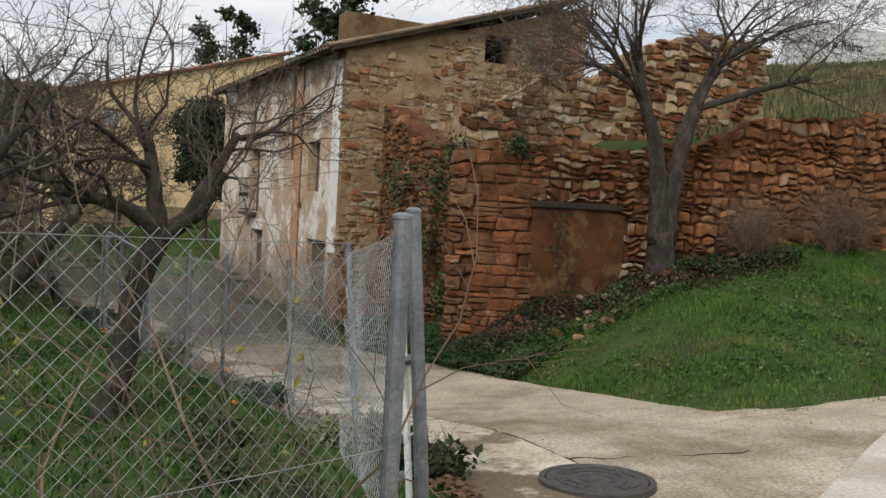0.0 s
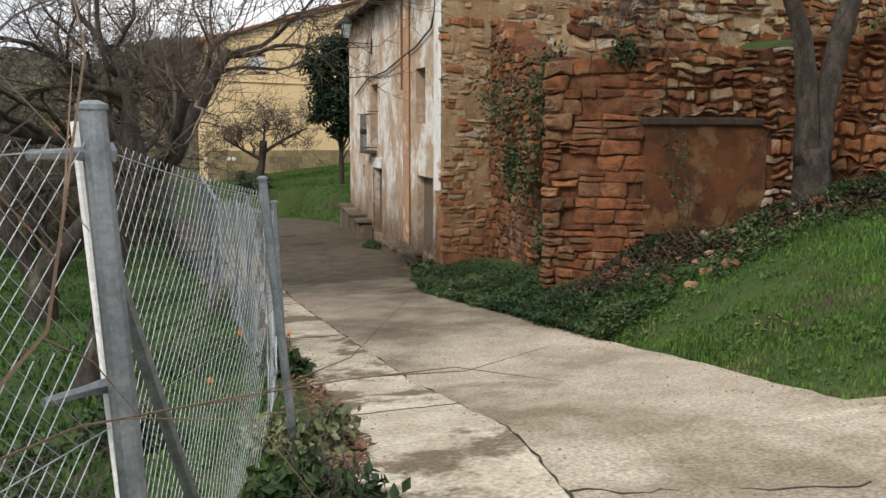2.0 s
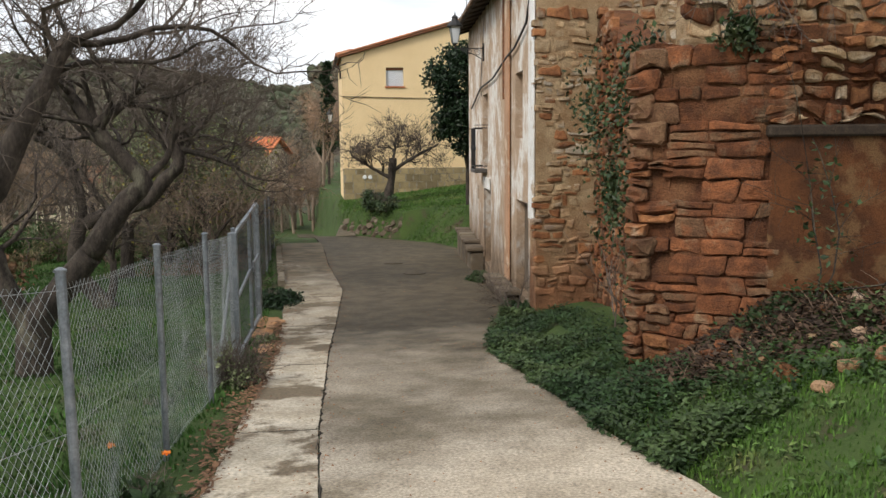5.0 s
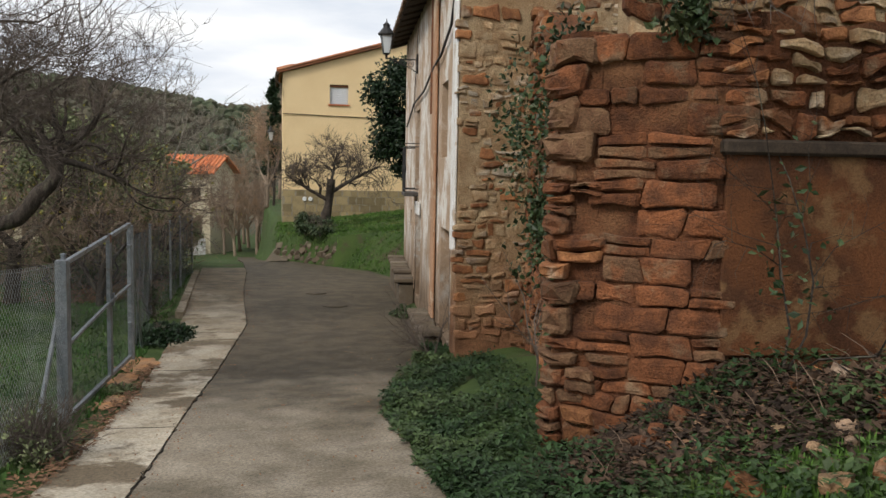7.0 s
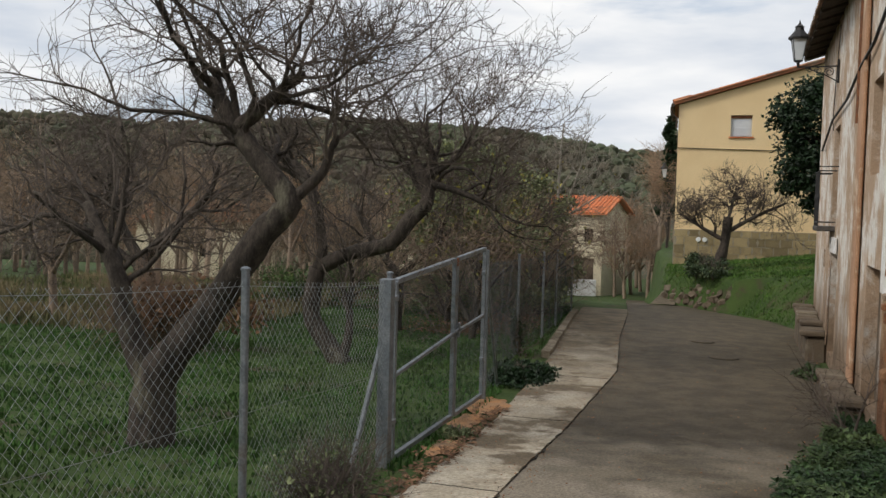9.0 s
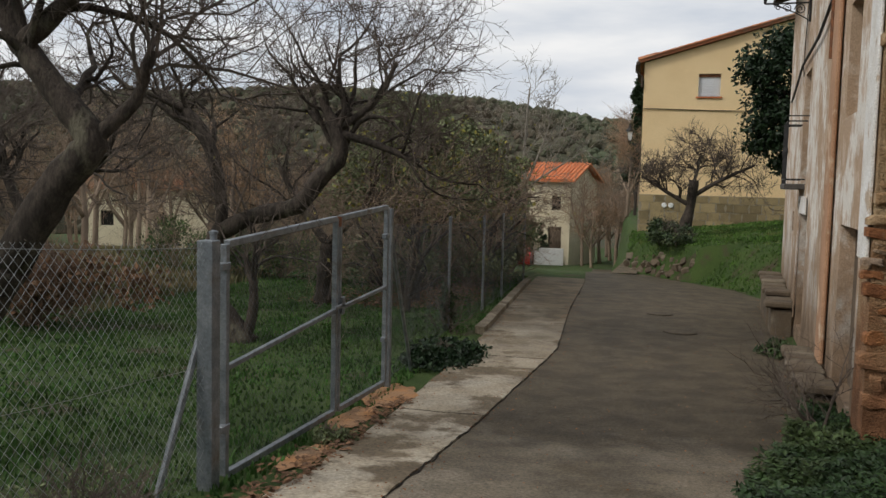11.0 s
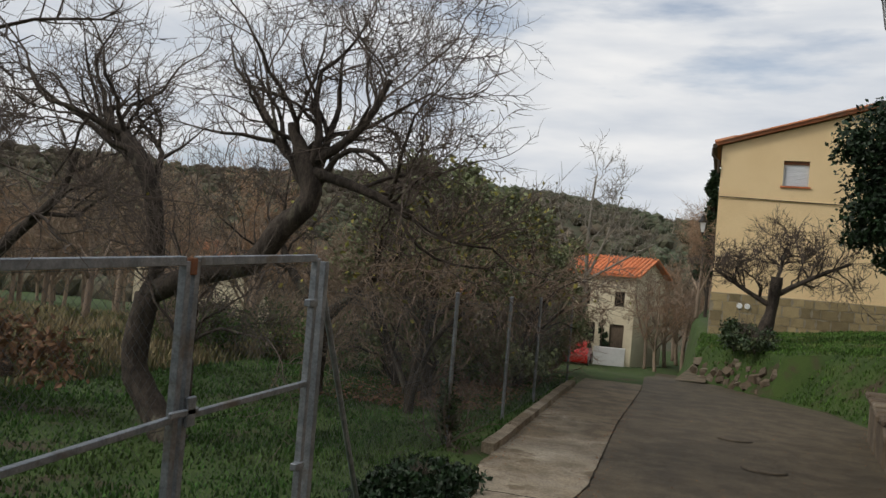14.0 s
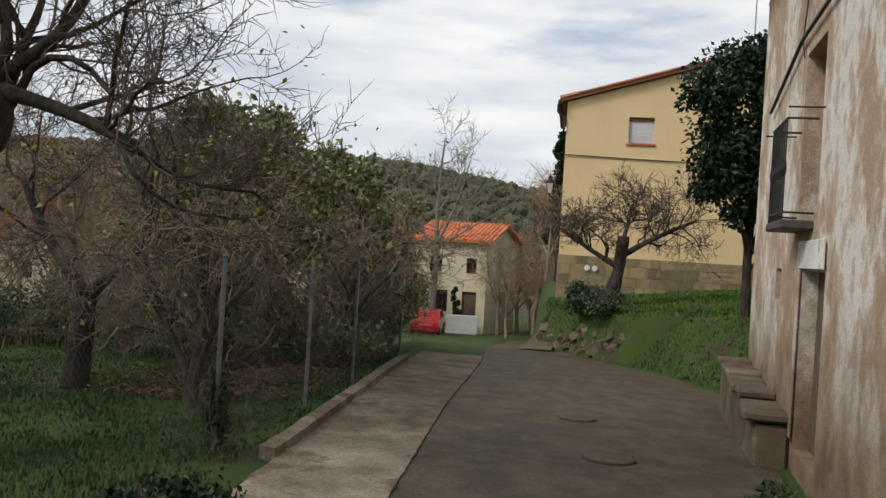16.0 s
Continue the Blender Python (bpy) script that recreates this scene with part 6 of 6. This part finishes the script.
def leafy_tree(name, base, height, radius, count, size, mat, label, seed, trunk=0.1, lumps=14, low=0.25, category="tree", cone=False):
    rng = random.Random(seed)
    ob = empty(name, base, label, category)
    V, F, TV, TF = [], [], [], []
    pts = [Vector((0, 0, 0)), Vector((rng.gauss(0, 0.05), 0, height * 0.4)), Vector((rng.gauss(0, 0.1), 0, height * 0.8))]
    tube(TV, TF, pts, [trunk, trunk * 0.7, trunk * 0.25], 8)
    for k in range(lumps):
        zf = low + (0.95 - low) * (k + rng.random()) / lumps
        rr = radius * (1.05 - zf if cone else math.sin(math.pi * min(max((zf - low * 0.7) / (1.08 - low * 0.7), 0.05), 0.95)) ** 0.6)
        a = rng.random() * 6.283
        q = rr * rng.uniform(0.2, 0.75)
        c = Vector((q * math.cos(a), q * math.sin(a), zf * height))
        tube(TV, TF, [Vector((0, 0, max(0.1, zf - 0.18) * height)), c], [trunk * 0.35, trunk * 0.1], 5)
        s = max(rr * rng.uniform(0.35, 0.6), radius * 0.12)
        leaf_cloud(V, F, rng, c, (s, s, s * rng.uniform(0.7, 1.0)), count // lumps, size, 0.15)
    mesh_thing("trunk", TV, TF, M_BARK, ob)
    mesh_thing("crown", V, F, mat, ob)
    return ob


leafy_tree("laurel_tree", (9.85, 33.0, land(9.85, 33.0)), 5.6, 1.6, 17000, 0.13, M_LAUREL, "dense dark evergreen laurel tree beside the house", 71, low=0.33, lumps=44)
leafy_tree("pine_tree", (5.6, 62, land(5.6, 62)), 8.2, 1.6, 6000, 0.3, M_PINE, "dark green conifer behind the yellow house", 72, cone=True, lumps=22)
# thicket of half-evergreen trees behind the far fence
for k, (x, y, hgt, r) in enumerate(((1.7, 27.0, 4.2, 1.5), (1.3, 29.8, 4.6, 1.6), (2.1, 32.5, 4.2, 1.4), (-0.4, 30.5, 4.8, 1.7), (2.2, 35.5, 3.6, 1.2))):
    leafy_tree("olive_tree", gl(x, y), hgt, r, 9500, 0.11, M_OLIVE, "grey-green bushy tree behind the fence", 80 + k, low=0.2, lumps=18)
for k, (x, y) in enumerate(((1.9, 25.6), (0.6, 28.4), (2.6, 30.0))):
    bare_tree("thicket_tree", gl(x, y), [[(0, 0, 0, 0.09), (0.05, 0, 0.8, 0.07), (0.2, 0.1, 1.6, 0.05)], [(0, 0, 0.3, 0.06), (-0.5, 0.1, 1.2, 0.04), (-0.9, 0.2, 2.0, 0.025)], [(0, 0, 0.3, 0.06), (0.4, -0.3, 1.2, 0.04), (0.9, -0.5, 1.7, 0.025)]], 90 + k, "tangled bare bush with a few yellow leaves", spec={"reach": 1.3, "sprouts": 7, "lift": -0.04, "thin": 0.006, "crown": 0.8, "kids": [4, 4, 4, 3]}, twigs=M_WOODTWIG, group="thicket")
rng = random.Random(95)
V, F = [], []
for _ in range(900):
    p = Vector((rng.gauss(1.9, 0.9), rng.gauss(27.0, 1.6), rng.gauss(0.9, 0.7)))
    put_leaf(V, F, rng, p, rng.uniform(0.06, 0.12))
mesh_thing("last_leaves", V, F, M_YLEAF, None, "scattered last yellow leaves on the twigs", "leaves", "stuff")

# the wood beyond: a few trees, many times
protos = []
for k in range(4):
    h = (5.0, 6.0, 7.0, 5.5)[k]
    protos.append(bare_tree("wood_tree", (-14 - 3 * k, 42 + 4 * k, land(-14 - 3 * k, 42 + 4 * k)), [
        [(0, 0, 0, 0.14), (0.1, 0, h * 0.3, 0.11), (0, 0.1, h * 0.65, 0.06), (0, 0, h * 0.85, 0.03)],
        [(0.05, 0, h * 0.25, 0.08), (0.7, 0.3, h * 0.5, 0.05), (1.1, 0.5, h * 0.75, 0.03)],
        [(0.05, 0, h * 0.3, 0.08), (-0.7, -0.3, h * 0.5, 0.05), (-1.2, -0.4, h * 0.7, 0.03)]], 100 + k, "bare brown tree in the wood below the lane", spec={"reach": 1.6, "sprouts": 8, "levels": 3, "kids": [5, 5, 5], "thin": 0.012, "crown": 0.7}, bark=M_WOODTWIG, twigs=M_WOODTWIG_RED if k % 2 else M_WOODTWIG, group="wood trees"))
rng = random.Random(7)
placed = 0
while placed < 140:
    x, y = rng.uniform(-48, 4), rng.uniform(18, 88)
    if x > -3.0 - 0.03 * y + (5.5 if y > 62 else 0) or (y < 30 and x > -5) or (y < 24 and x > -9):
        continue
    if y < 48 and x > -24 and rng.random() < 0.7:
        continue
    s = rng.uniform(0.7, 1.15)
    copy_thing(rng.choice(protos), Matrix.LocRotScale((x, y, land(x, y) - 0.1), Euler((0, 0, rng.random() * 6.28)), (s, s, s)))
    placed += 1
for x, y, s in ((3.2, 62, 0.8), (2.2, 68, 0.9), (5.2, 60, 0.8), (1.6, 80, 1.2), (5.0, 70, 1.1), (6.8, 66, 1.0), (3.0, 75, 1.1), (7.5, 90, 1.3), (5.5, 85, 1.3), (-5.5, 64, 0.9), (-5.0, 69, 1.0), (2.5, 98, 1.4), (10, 84, 1.3), (4.5, 66, 1.0), (6, 74, 1.1), (8, 80, 1.2), (3.4, 84, 1.2), (0.5, 95, 1.3), (9, 96, 1.3), (12, 90, 1.3), (4, 104, 1.3), (-2, 110, 1.4)):
    copy_thing(protos[int(x) % 4], Matrix.LocRotScale((x, y, land(x, y) - 0.1), Euler((0, 0, x)), (s, s, s)))
bare_tree("poplar_tree", (-1.6, 66, land(-1.6, 66)), [[(0, 0, 0, 0.2), (0.1, 0, 4, 0.15), (0, 0, 8, 0.09), (0.2, 0, 11.5, 0.04)], [(0, 0, 5, 0.1), (1.2, 0, 8, 0.06), (1.8, 0, 10.4, 0.03)], [(0, 0, 4.5, 0.1), (-1.4, 0, 7.5, 0.06), (-2.0, 0, 9.6, 0.03)], [(0, 0, 5, 0.09), (2.4, 0, 6.6, 0.05), (4.0, 0, 7.6, 0.03)]], 110, "tall pale bare poplar behind the fence", spec={"reach": 1.9, "sprouts": 9, "levels": 3, "kids": [5, 5, 5], "thin": 0.018, "crown": 0.75}, bark=M_PALEBARK, twigs=M_PALEBARK)
leafy_tree("conifer_bush", (-0.9, 70.8, land(-0.9, 70.8)), 3.0, 1.0, 2000, 0.16, M_PINE, "small green conifer before the cream house", 118, low=0.05, cone=True)
# evergreens on the slope above the ruin
for k, (x, y, h) in enumerate(((17, 40, 11), (20, 42, 13), (15, 48, 12), (26, 38, 9), (32, 40, 10), (23, 30, 7))):
    leafy_tree("pine_tree", (x, y, land(x, y)), h, 2.2, 2600, 0.32, M_PINE, "dark pine tree on the slope behind the ruin", 120 + k, low=0.45, lumps=16)


# scrub woods on the hills: joined clumps
rng = random.Random(77)
V, F, M = [], [], []
ico = bmesh.new()
bmesh.ops.create_icosphere(ico, subdivisions=1, radius=1.0)
iv, iff = [v.co.copy() for v in ico.verts], [tuple(v.index for v in f.verts) for f in ico.faces]
ico.free()
for _ in range(9000):
    a = rng.uniform(-1.6, 0.9)
    r = rng.uniform(105, 345)
    x, y = 5 + r * math.sin(a), 20 + r * math.cos(a)
    if r < 150 and a > -0.1:
        continue
    s = rng.uniform(0.9, 2.3)
    z = land(x, y)
    o = len(V)
    for c in iv:
        q = s * rng.uniform(0.7, 1.25)
        V.append((x + c.x * q, y + c.y * q, z + s * 0.5 + c.z * q * 0.9))
    F += [tuple(o + i for i in f) for f in iff]
mesh_thing("hill_woods", V, F, material("hill scrub", (0.06, 0.066, 0.038), (0.115, 0.092, 0.064), 0.05, 0.95, 0.0, c3=(0.07, 0.085, 0.048), scale3=0.02, fine=1.5, vary=0.16), None, "dark scrub woods covering the hills", "woods", "stuff")

# ---------------------------------------------------------------- far house, car, sign wall
def far_house(x0, y0, z0, w, d, h, rise, wallmat, roofmat, label, windows, turn=0.0):
    ob = empty("farm_house", pose(x0, y0, z0, 0, 0, turn), label, "house")
    gab = wall_panel("wall", (0, 0), (w, 0), -3, lambda u: h, 0.3, [q[:4] for q in windows if q[4] == 0], wallmat, ob)
    wall_panel("wall", (w, 0.301), (w, d), -3, lambda u: h, 0.3, [q[:4] for q in windows if q[4] == 1], wallmat, ob)
    wall_panel("wall", (w - 0.301, d), (0, d), -3, lambda u: h, 0.3, [], wallmat, ob)
    wall_panel("wall", (0, d - 0.301), (0, 0.301), -3, lambda u: h, 0.3, [], wallmat, ob)
    V = [(-0.4, -0.4, h), (w + 0.4, -0.4, h), (w + 0.4, d + 0.4, h), (-0.4, d + 0.4, h), (-0.4, d / 2, h + rise), (w + 0.4, d / 2, h + rise)]
    V += [(x, y, z + 0.14) for x, y, z in V]
    F = [(0, 1, 5, 4), (3, 4, 5, 2), (6, 10, 11, 7), (9, 8, 11, 10), (0, 6, 7, 1), (1, 7, 11, 5), (5, 11, 8, 2), (2, 8, 9, 3), (3, 9, 10, 4), (4, 10, 6, 0)]
    roof = mesh_thing("roof", V, F, roofmat, ob)
    mesh_thing("gable", [(w - 0.02, 0.02, h), (w - 0.02, d - 0.02, h), (w - 0.02, d / 2, h + rise - 0.03), (w - 0.3, 0.02, h), (w - 0.3, d - 0.02, h), (w - 0.3, d / 2, h + rise - 0.03)], [(0, 1, 2), (5, 4, 3), (0, 2, 5, 3), (2, 1, 4, 5)], wallmat, ob)
    V, F = [], []
    for k in range(int((w + 0.8) / 0.3)):
        for sgn in (0, 1):
            a = Vector((-0.4 + 0.3 * k + 0.1, -0.42 if sgn == 0 else d + 0.42, h + 0.15))
            b = Vector((-0.4 + 0.3 * k + 0.1, d / 2, h + rise + 0.15))
            tube(V, F, [a, b], [0.08, 0.08], 6)
    mesh_thing("tiling", V, F, roofmat, roof, kind="stuff")
    for u0, u1, za, zb, side in windows:
        p = (u0, 0.18) if side == 0 else (w - 0.18, u0 + 0.301)
        bm = one_box(u0, 0.16, za, u1, 0.2, zb) if side == 0 else one_box(w - 0.2, u0 + 0.301, za, w - 0.16, u1 + 0.301, zb)
        part("window", bm, M_BLACK if zb - za < 1.8 else M_WOOD, ob, "dark window")
    return ob


far_house(-3.9, 72.5, -5.3, 5.0, 7.0, 6.0, 1.3, M_CREAM, M_TILE_NEW, "cream house with bright orange tiled roof below the lane", [(1.0, 1.9, 4.0, 5.1, 0), (3.4, 4.4, 0.6, 2.8, 0), (1.2, 2.4, 1.4, 2.8, 0), (3.6, 4.3, 4.0, 5.0, 0)], -12)
far_house(-34, 66, land(-34, 66), 9, 7, 4.2, 1.4, M_CREAM, M_TILE, "pale farmhouse with tiled roof far among trees", [(1, 2, 1.5, 2.6, 0), (5, 6, 1.5, 2.6, 0)], 10)
far_house(-22, 92, land(-22, 92), 8, 7, 4.5, 1.4, M_CREAM, M_TILE, "pale farmhouse with tiled roof far among trees", [(1, 2, 1.5, 2.6, 0), (5, 6, 1.5, 2.6, 0)], -8)
garden = tagged(part("garden_wall", slab_on(Vector((-1.2, 69.5, -5.4)), (1, 0.1, 0), (0, 0, 1), 2.0, 1.5, 0.25, 0.02), M_WHITE), "whitewashed garden wall beside the far house", "wall", kind="structure")


def car(m, mat, label):
    ob = empty("car", m, label, "car")
    prof = [(-1.95, 0.35), (-1.98, 0.65), (-1.85, 0.92), (-1.2, 0.98), (-0.55, 1.4), (0.75, 1.45), (1.6, 1.02), (1.95, 0.9), (1.98, 0.4), (1.85, 0.28), (-1.85, 0.28)]
    bm = bmesh.new()
    rows = []
    for y, inset in ((-0.82, 0.0), (-0.7, -0.0), (0.7, 0.0), (0.82, 0.0)):
        k = 0.93 if abs(y) > 0.75 else 1.0
        rows.append([bm.verts.new((x * (0.99 if k < 1 else 1), y * (0.86 if z > 1.1 else 1), z if z < 1.2 else 1.2 + (z - 1.2) * k)) for x, z in prof])
    n = len(prof)
    for a, b in zip(rows, rows[1:]):
        for k in range(n):
            bm.faces.new((a[k], a[(k + 1) % n], b[(k + 1) % n], b[k]))
    bm.faces.new(rows[0][::-1])
    bm.faces.new(rows[-1])
    bmesh.ops.recalc_face_normals(bm, faces=bm.faces[:])
    part("body", bm, mat, ob)
    for y in (-0.78, 0.78):
        V = [(-1.0, y * 1.0, 1.02), (1.3, y, 1.04), (0.68, y * 0.915, 1.38), (-0.5, y * 0.915, 1.35)]
        s = 1 if y > 0 else -1
        V = [(a, b + 0.03 * s + (0.02 * s if c > 1.2 else 0), c) for a, b, c in V]
        mesh_thing("side_window", V + [(a, b - 0.02 * s, c) for a, b, c in V], [(0, 1, 2, 3), (4, 5, 6, 7), (0, 1, 5, 4), (2, 3, 7, 6)], M_BLACK, ob, "dark car window")
    for x in (-1.97, 1.99):
        for y in (-0.6, 0.6):
            part("light", one_box(x - 0.02, y - 0.15, 0.68, x + 0.02, y + 0.15, 0.82, bevel=0.01), M_WHITE if x > 0 else M_RED_PAINT, ob, "car light")
    for x in (-1.25, 1.25):
        for y in (-0.76, 0.76):
            bm = bmesh.new()
            bmesh.ops.create_cone(bm, cap_ends=True, segments=20, radius1=0.31, radius2=0.31, depth=0.2)
            bm.transform(Matrix.Translation((x, y, 0.31)) @ Matrix.Rotation(radians(90), 4, "X"))
            wh = part("wheel", bm, M_TYRE, ob)
            bm = bmesh.new()
            bmesh.ops.create_cone(bm, cap_ends=True, segments=16, radius1=0.19, radius2=0.17, depth=0.23)
            bm.transform(Matrix.Translation((x, y, 0.31)) @ Matrix.Rotation(radians(90), 4, "X"))
            part("rim", bm, M_GALV, wh)
    return ob


car(pose(-1.75, 66.0, land(-1.75, 66.0) - 0.05, 0, 0, 94), M_RED_PAINT, "small red car parked below the fence")
# paths beyond the brow of the lane
V, F = [], []
for k in range(13):
    q = k / 12
    x, y = 5.35 + 0.5 * q, 35.8 + 6.8 * q
    for dx in (0.0, 0.75 - 0.35 * q):
        V.append((x + dx, y, lerp_table([(35.8, -1.97), (42.6, -1.93)], y) + 0.01))
for k in range(12):
    F.append((2 * k, 2 * k + 1, 2 * k + 3, 2 * k + 2))
mesh_thing("path", V, F, M_SLAB, None, "pale concrete footpath along the bank", "path", "structure")
for k in range(60):  # rocks retaining the lawn
    y = 34.2 + 4.6 * (k % 20) / 19
    x = lerp_table(EDGE_R, y) + 0.15 + 0.11 * (k // 20) + rng.uniform(-0.08, 0.08)
    y += rng.uniform(-0.12, 0.12)
    s = rng.uniform(0.14, 0.32)
    ob = new("rock", stone_mesh(M_BENCH, rng.randrange(8)))
    ob.matrix_basis = Matrix.LocRotScale((x, y, lerp_table(FALL, y) + 0.08 + 0.22 * (k // 20) + rng.uniform(-0.08, 0.08)), Euler((rng.gauss(0, 0.6), rng.gauss(0, 0.6), rng.random() * 6)), (s, s * 0.9, s * 0.8))
    tagged(ob, "grey mossy rock holding the lawn bank", "rock", "bank rocks")
sign_wall = empty("sign_wall", (39.0, 30.0, 9.4), "long whitewashed wall with painted lettering on the hillside", "wall")
bm = one_box(0, 0, -4, 16, 0.4, 2.6, bevel=0.03)
bm.transform(Matrix.Rotation(radians(-8), 4, "Z"))
part("wall", bm, M_WHITE, sign_wall)
txt = bpy.data.curves.new("lettering", "FONT")
txt.body, txt.size, txt.extrude = "de la Reina", 0.72, 0.01
to = new("lettering", txt)
to.data.materials.append(M_IRON)
to.parent = sign_wall
to.matrix_basis = Matrix.Rotation(radians(-8), 4, "Z") @ Matrix.Translation((2.2, -0.03, 1.3)) @ Matrix.Rotation(radians(90), 4, "X")

# dry grass field beyond the orchard, dead leaves under the thicket, rusty soil at the gate
grass("dry_field", 60000, lambda x, y: nz(x, y, 0.12) > -0.25, (-16, -3.2, 23, 46), (0.1, 0.3), M_DRY, "tall dry grass in the field behind the orchard", 24, w=0.016)
grass("hillside_scrub", 45000, lambda x, y: terrace(x, y) > 1.2 and y > 9, (14.5, 40, 9, 31), (0.15, 0.42), M_DRY, "rough dry grass on the slope above the terrace wall", 25, w=0.025)
rng = random.Random(33)
V, F = [], []
for _ in range(4500):
    x, y = rng.gauss(1.6, 0.9), rng.uniform(26, 32)
    if x > 3.1:
        continue
    put_leaf(V, F, rng, Vector((x, y, land(x, y) + rng.uniform(0.02, 0.08))), rng.uniform(0.06, 0.12), 0.75)
mesh_thing("thicket_litter", V, F, M_DEADLEAF, None, "brown leaf litter under the thicket", "leaves", "stuff")
M_CLAY = material("rusty clay soil", (0.42, 0.21, 0.09), (0.34, 0.2, 0.11), 5.0, 0.95, 0.8, c3=(0.2, 0.13, 0.08), scale3=3.0, bdist=0.02)
for cx, cy, rx, ry in ((3.82, 18.1, 0.26, 0.55), (3.78, 17.0, 0.16, 0.5), (3.9, 15.6, 0.12, 0.4)):
    V, F = [(cx, cy, road_z(cx, cy) + 0.03)], []
    for k in range(28):
        a = 2 * math.pi * k / 28
        q = 1 + 0.45 * nz(math.cos(a) * 2 + cy, math.sin(a) * 2, 1.0)
        x, y = cx + rx * q * math.cos(a), cy + ry * q * math.sin(a)
        V.append((x, y, max(land(x, y), road_z(x, y)) + 0.013))
        F.append((0, k + 1, (k + 1) % 28 + 1))
    mesh_thing("clay_patch", V, F, M_CLAY, None, "spilled orange clay soil at the gate foot", "soil", "structure")
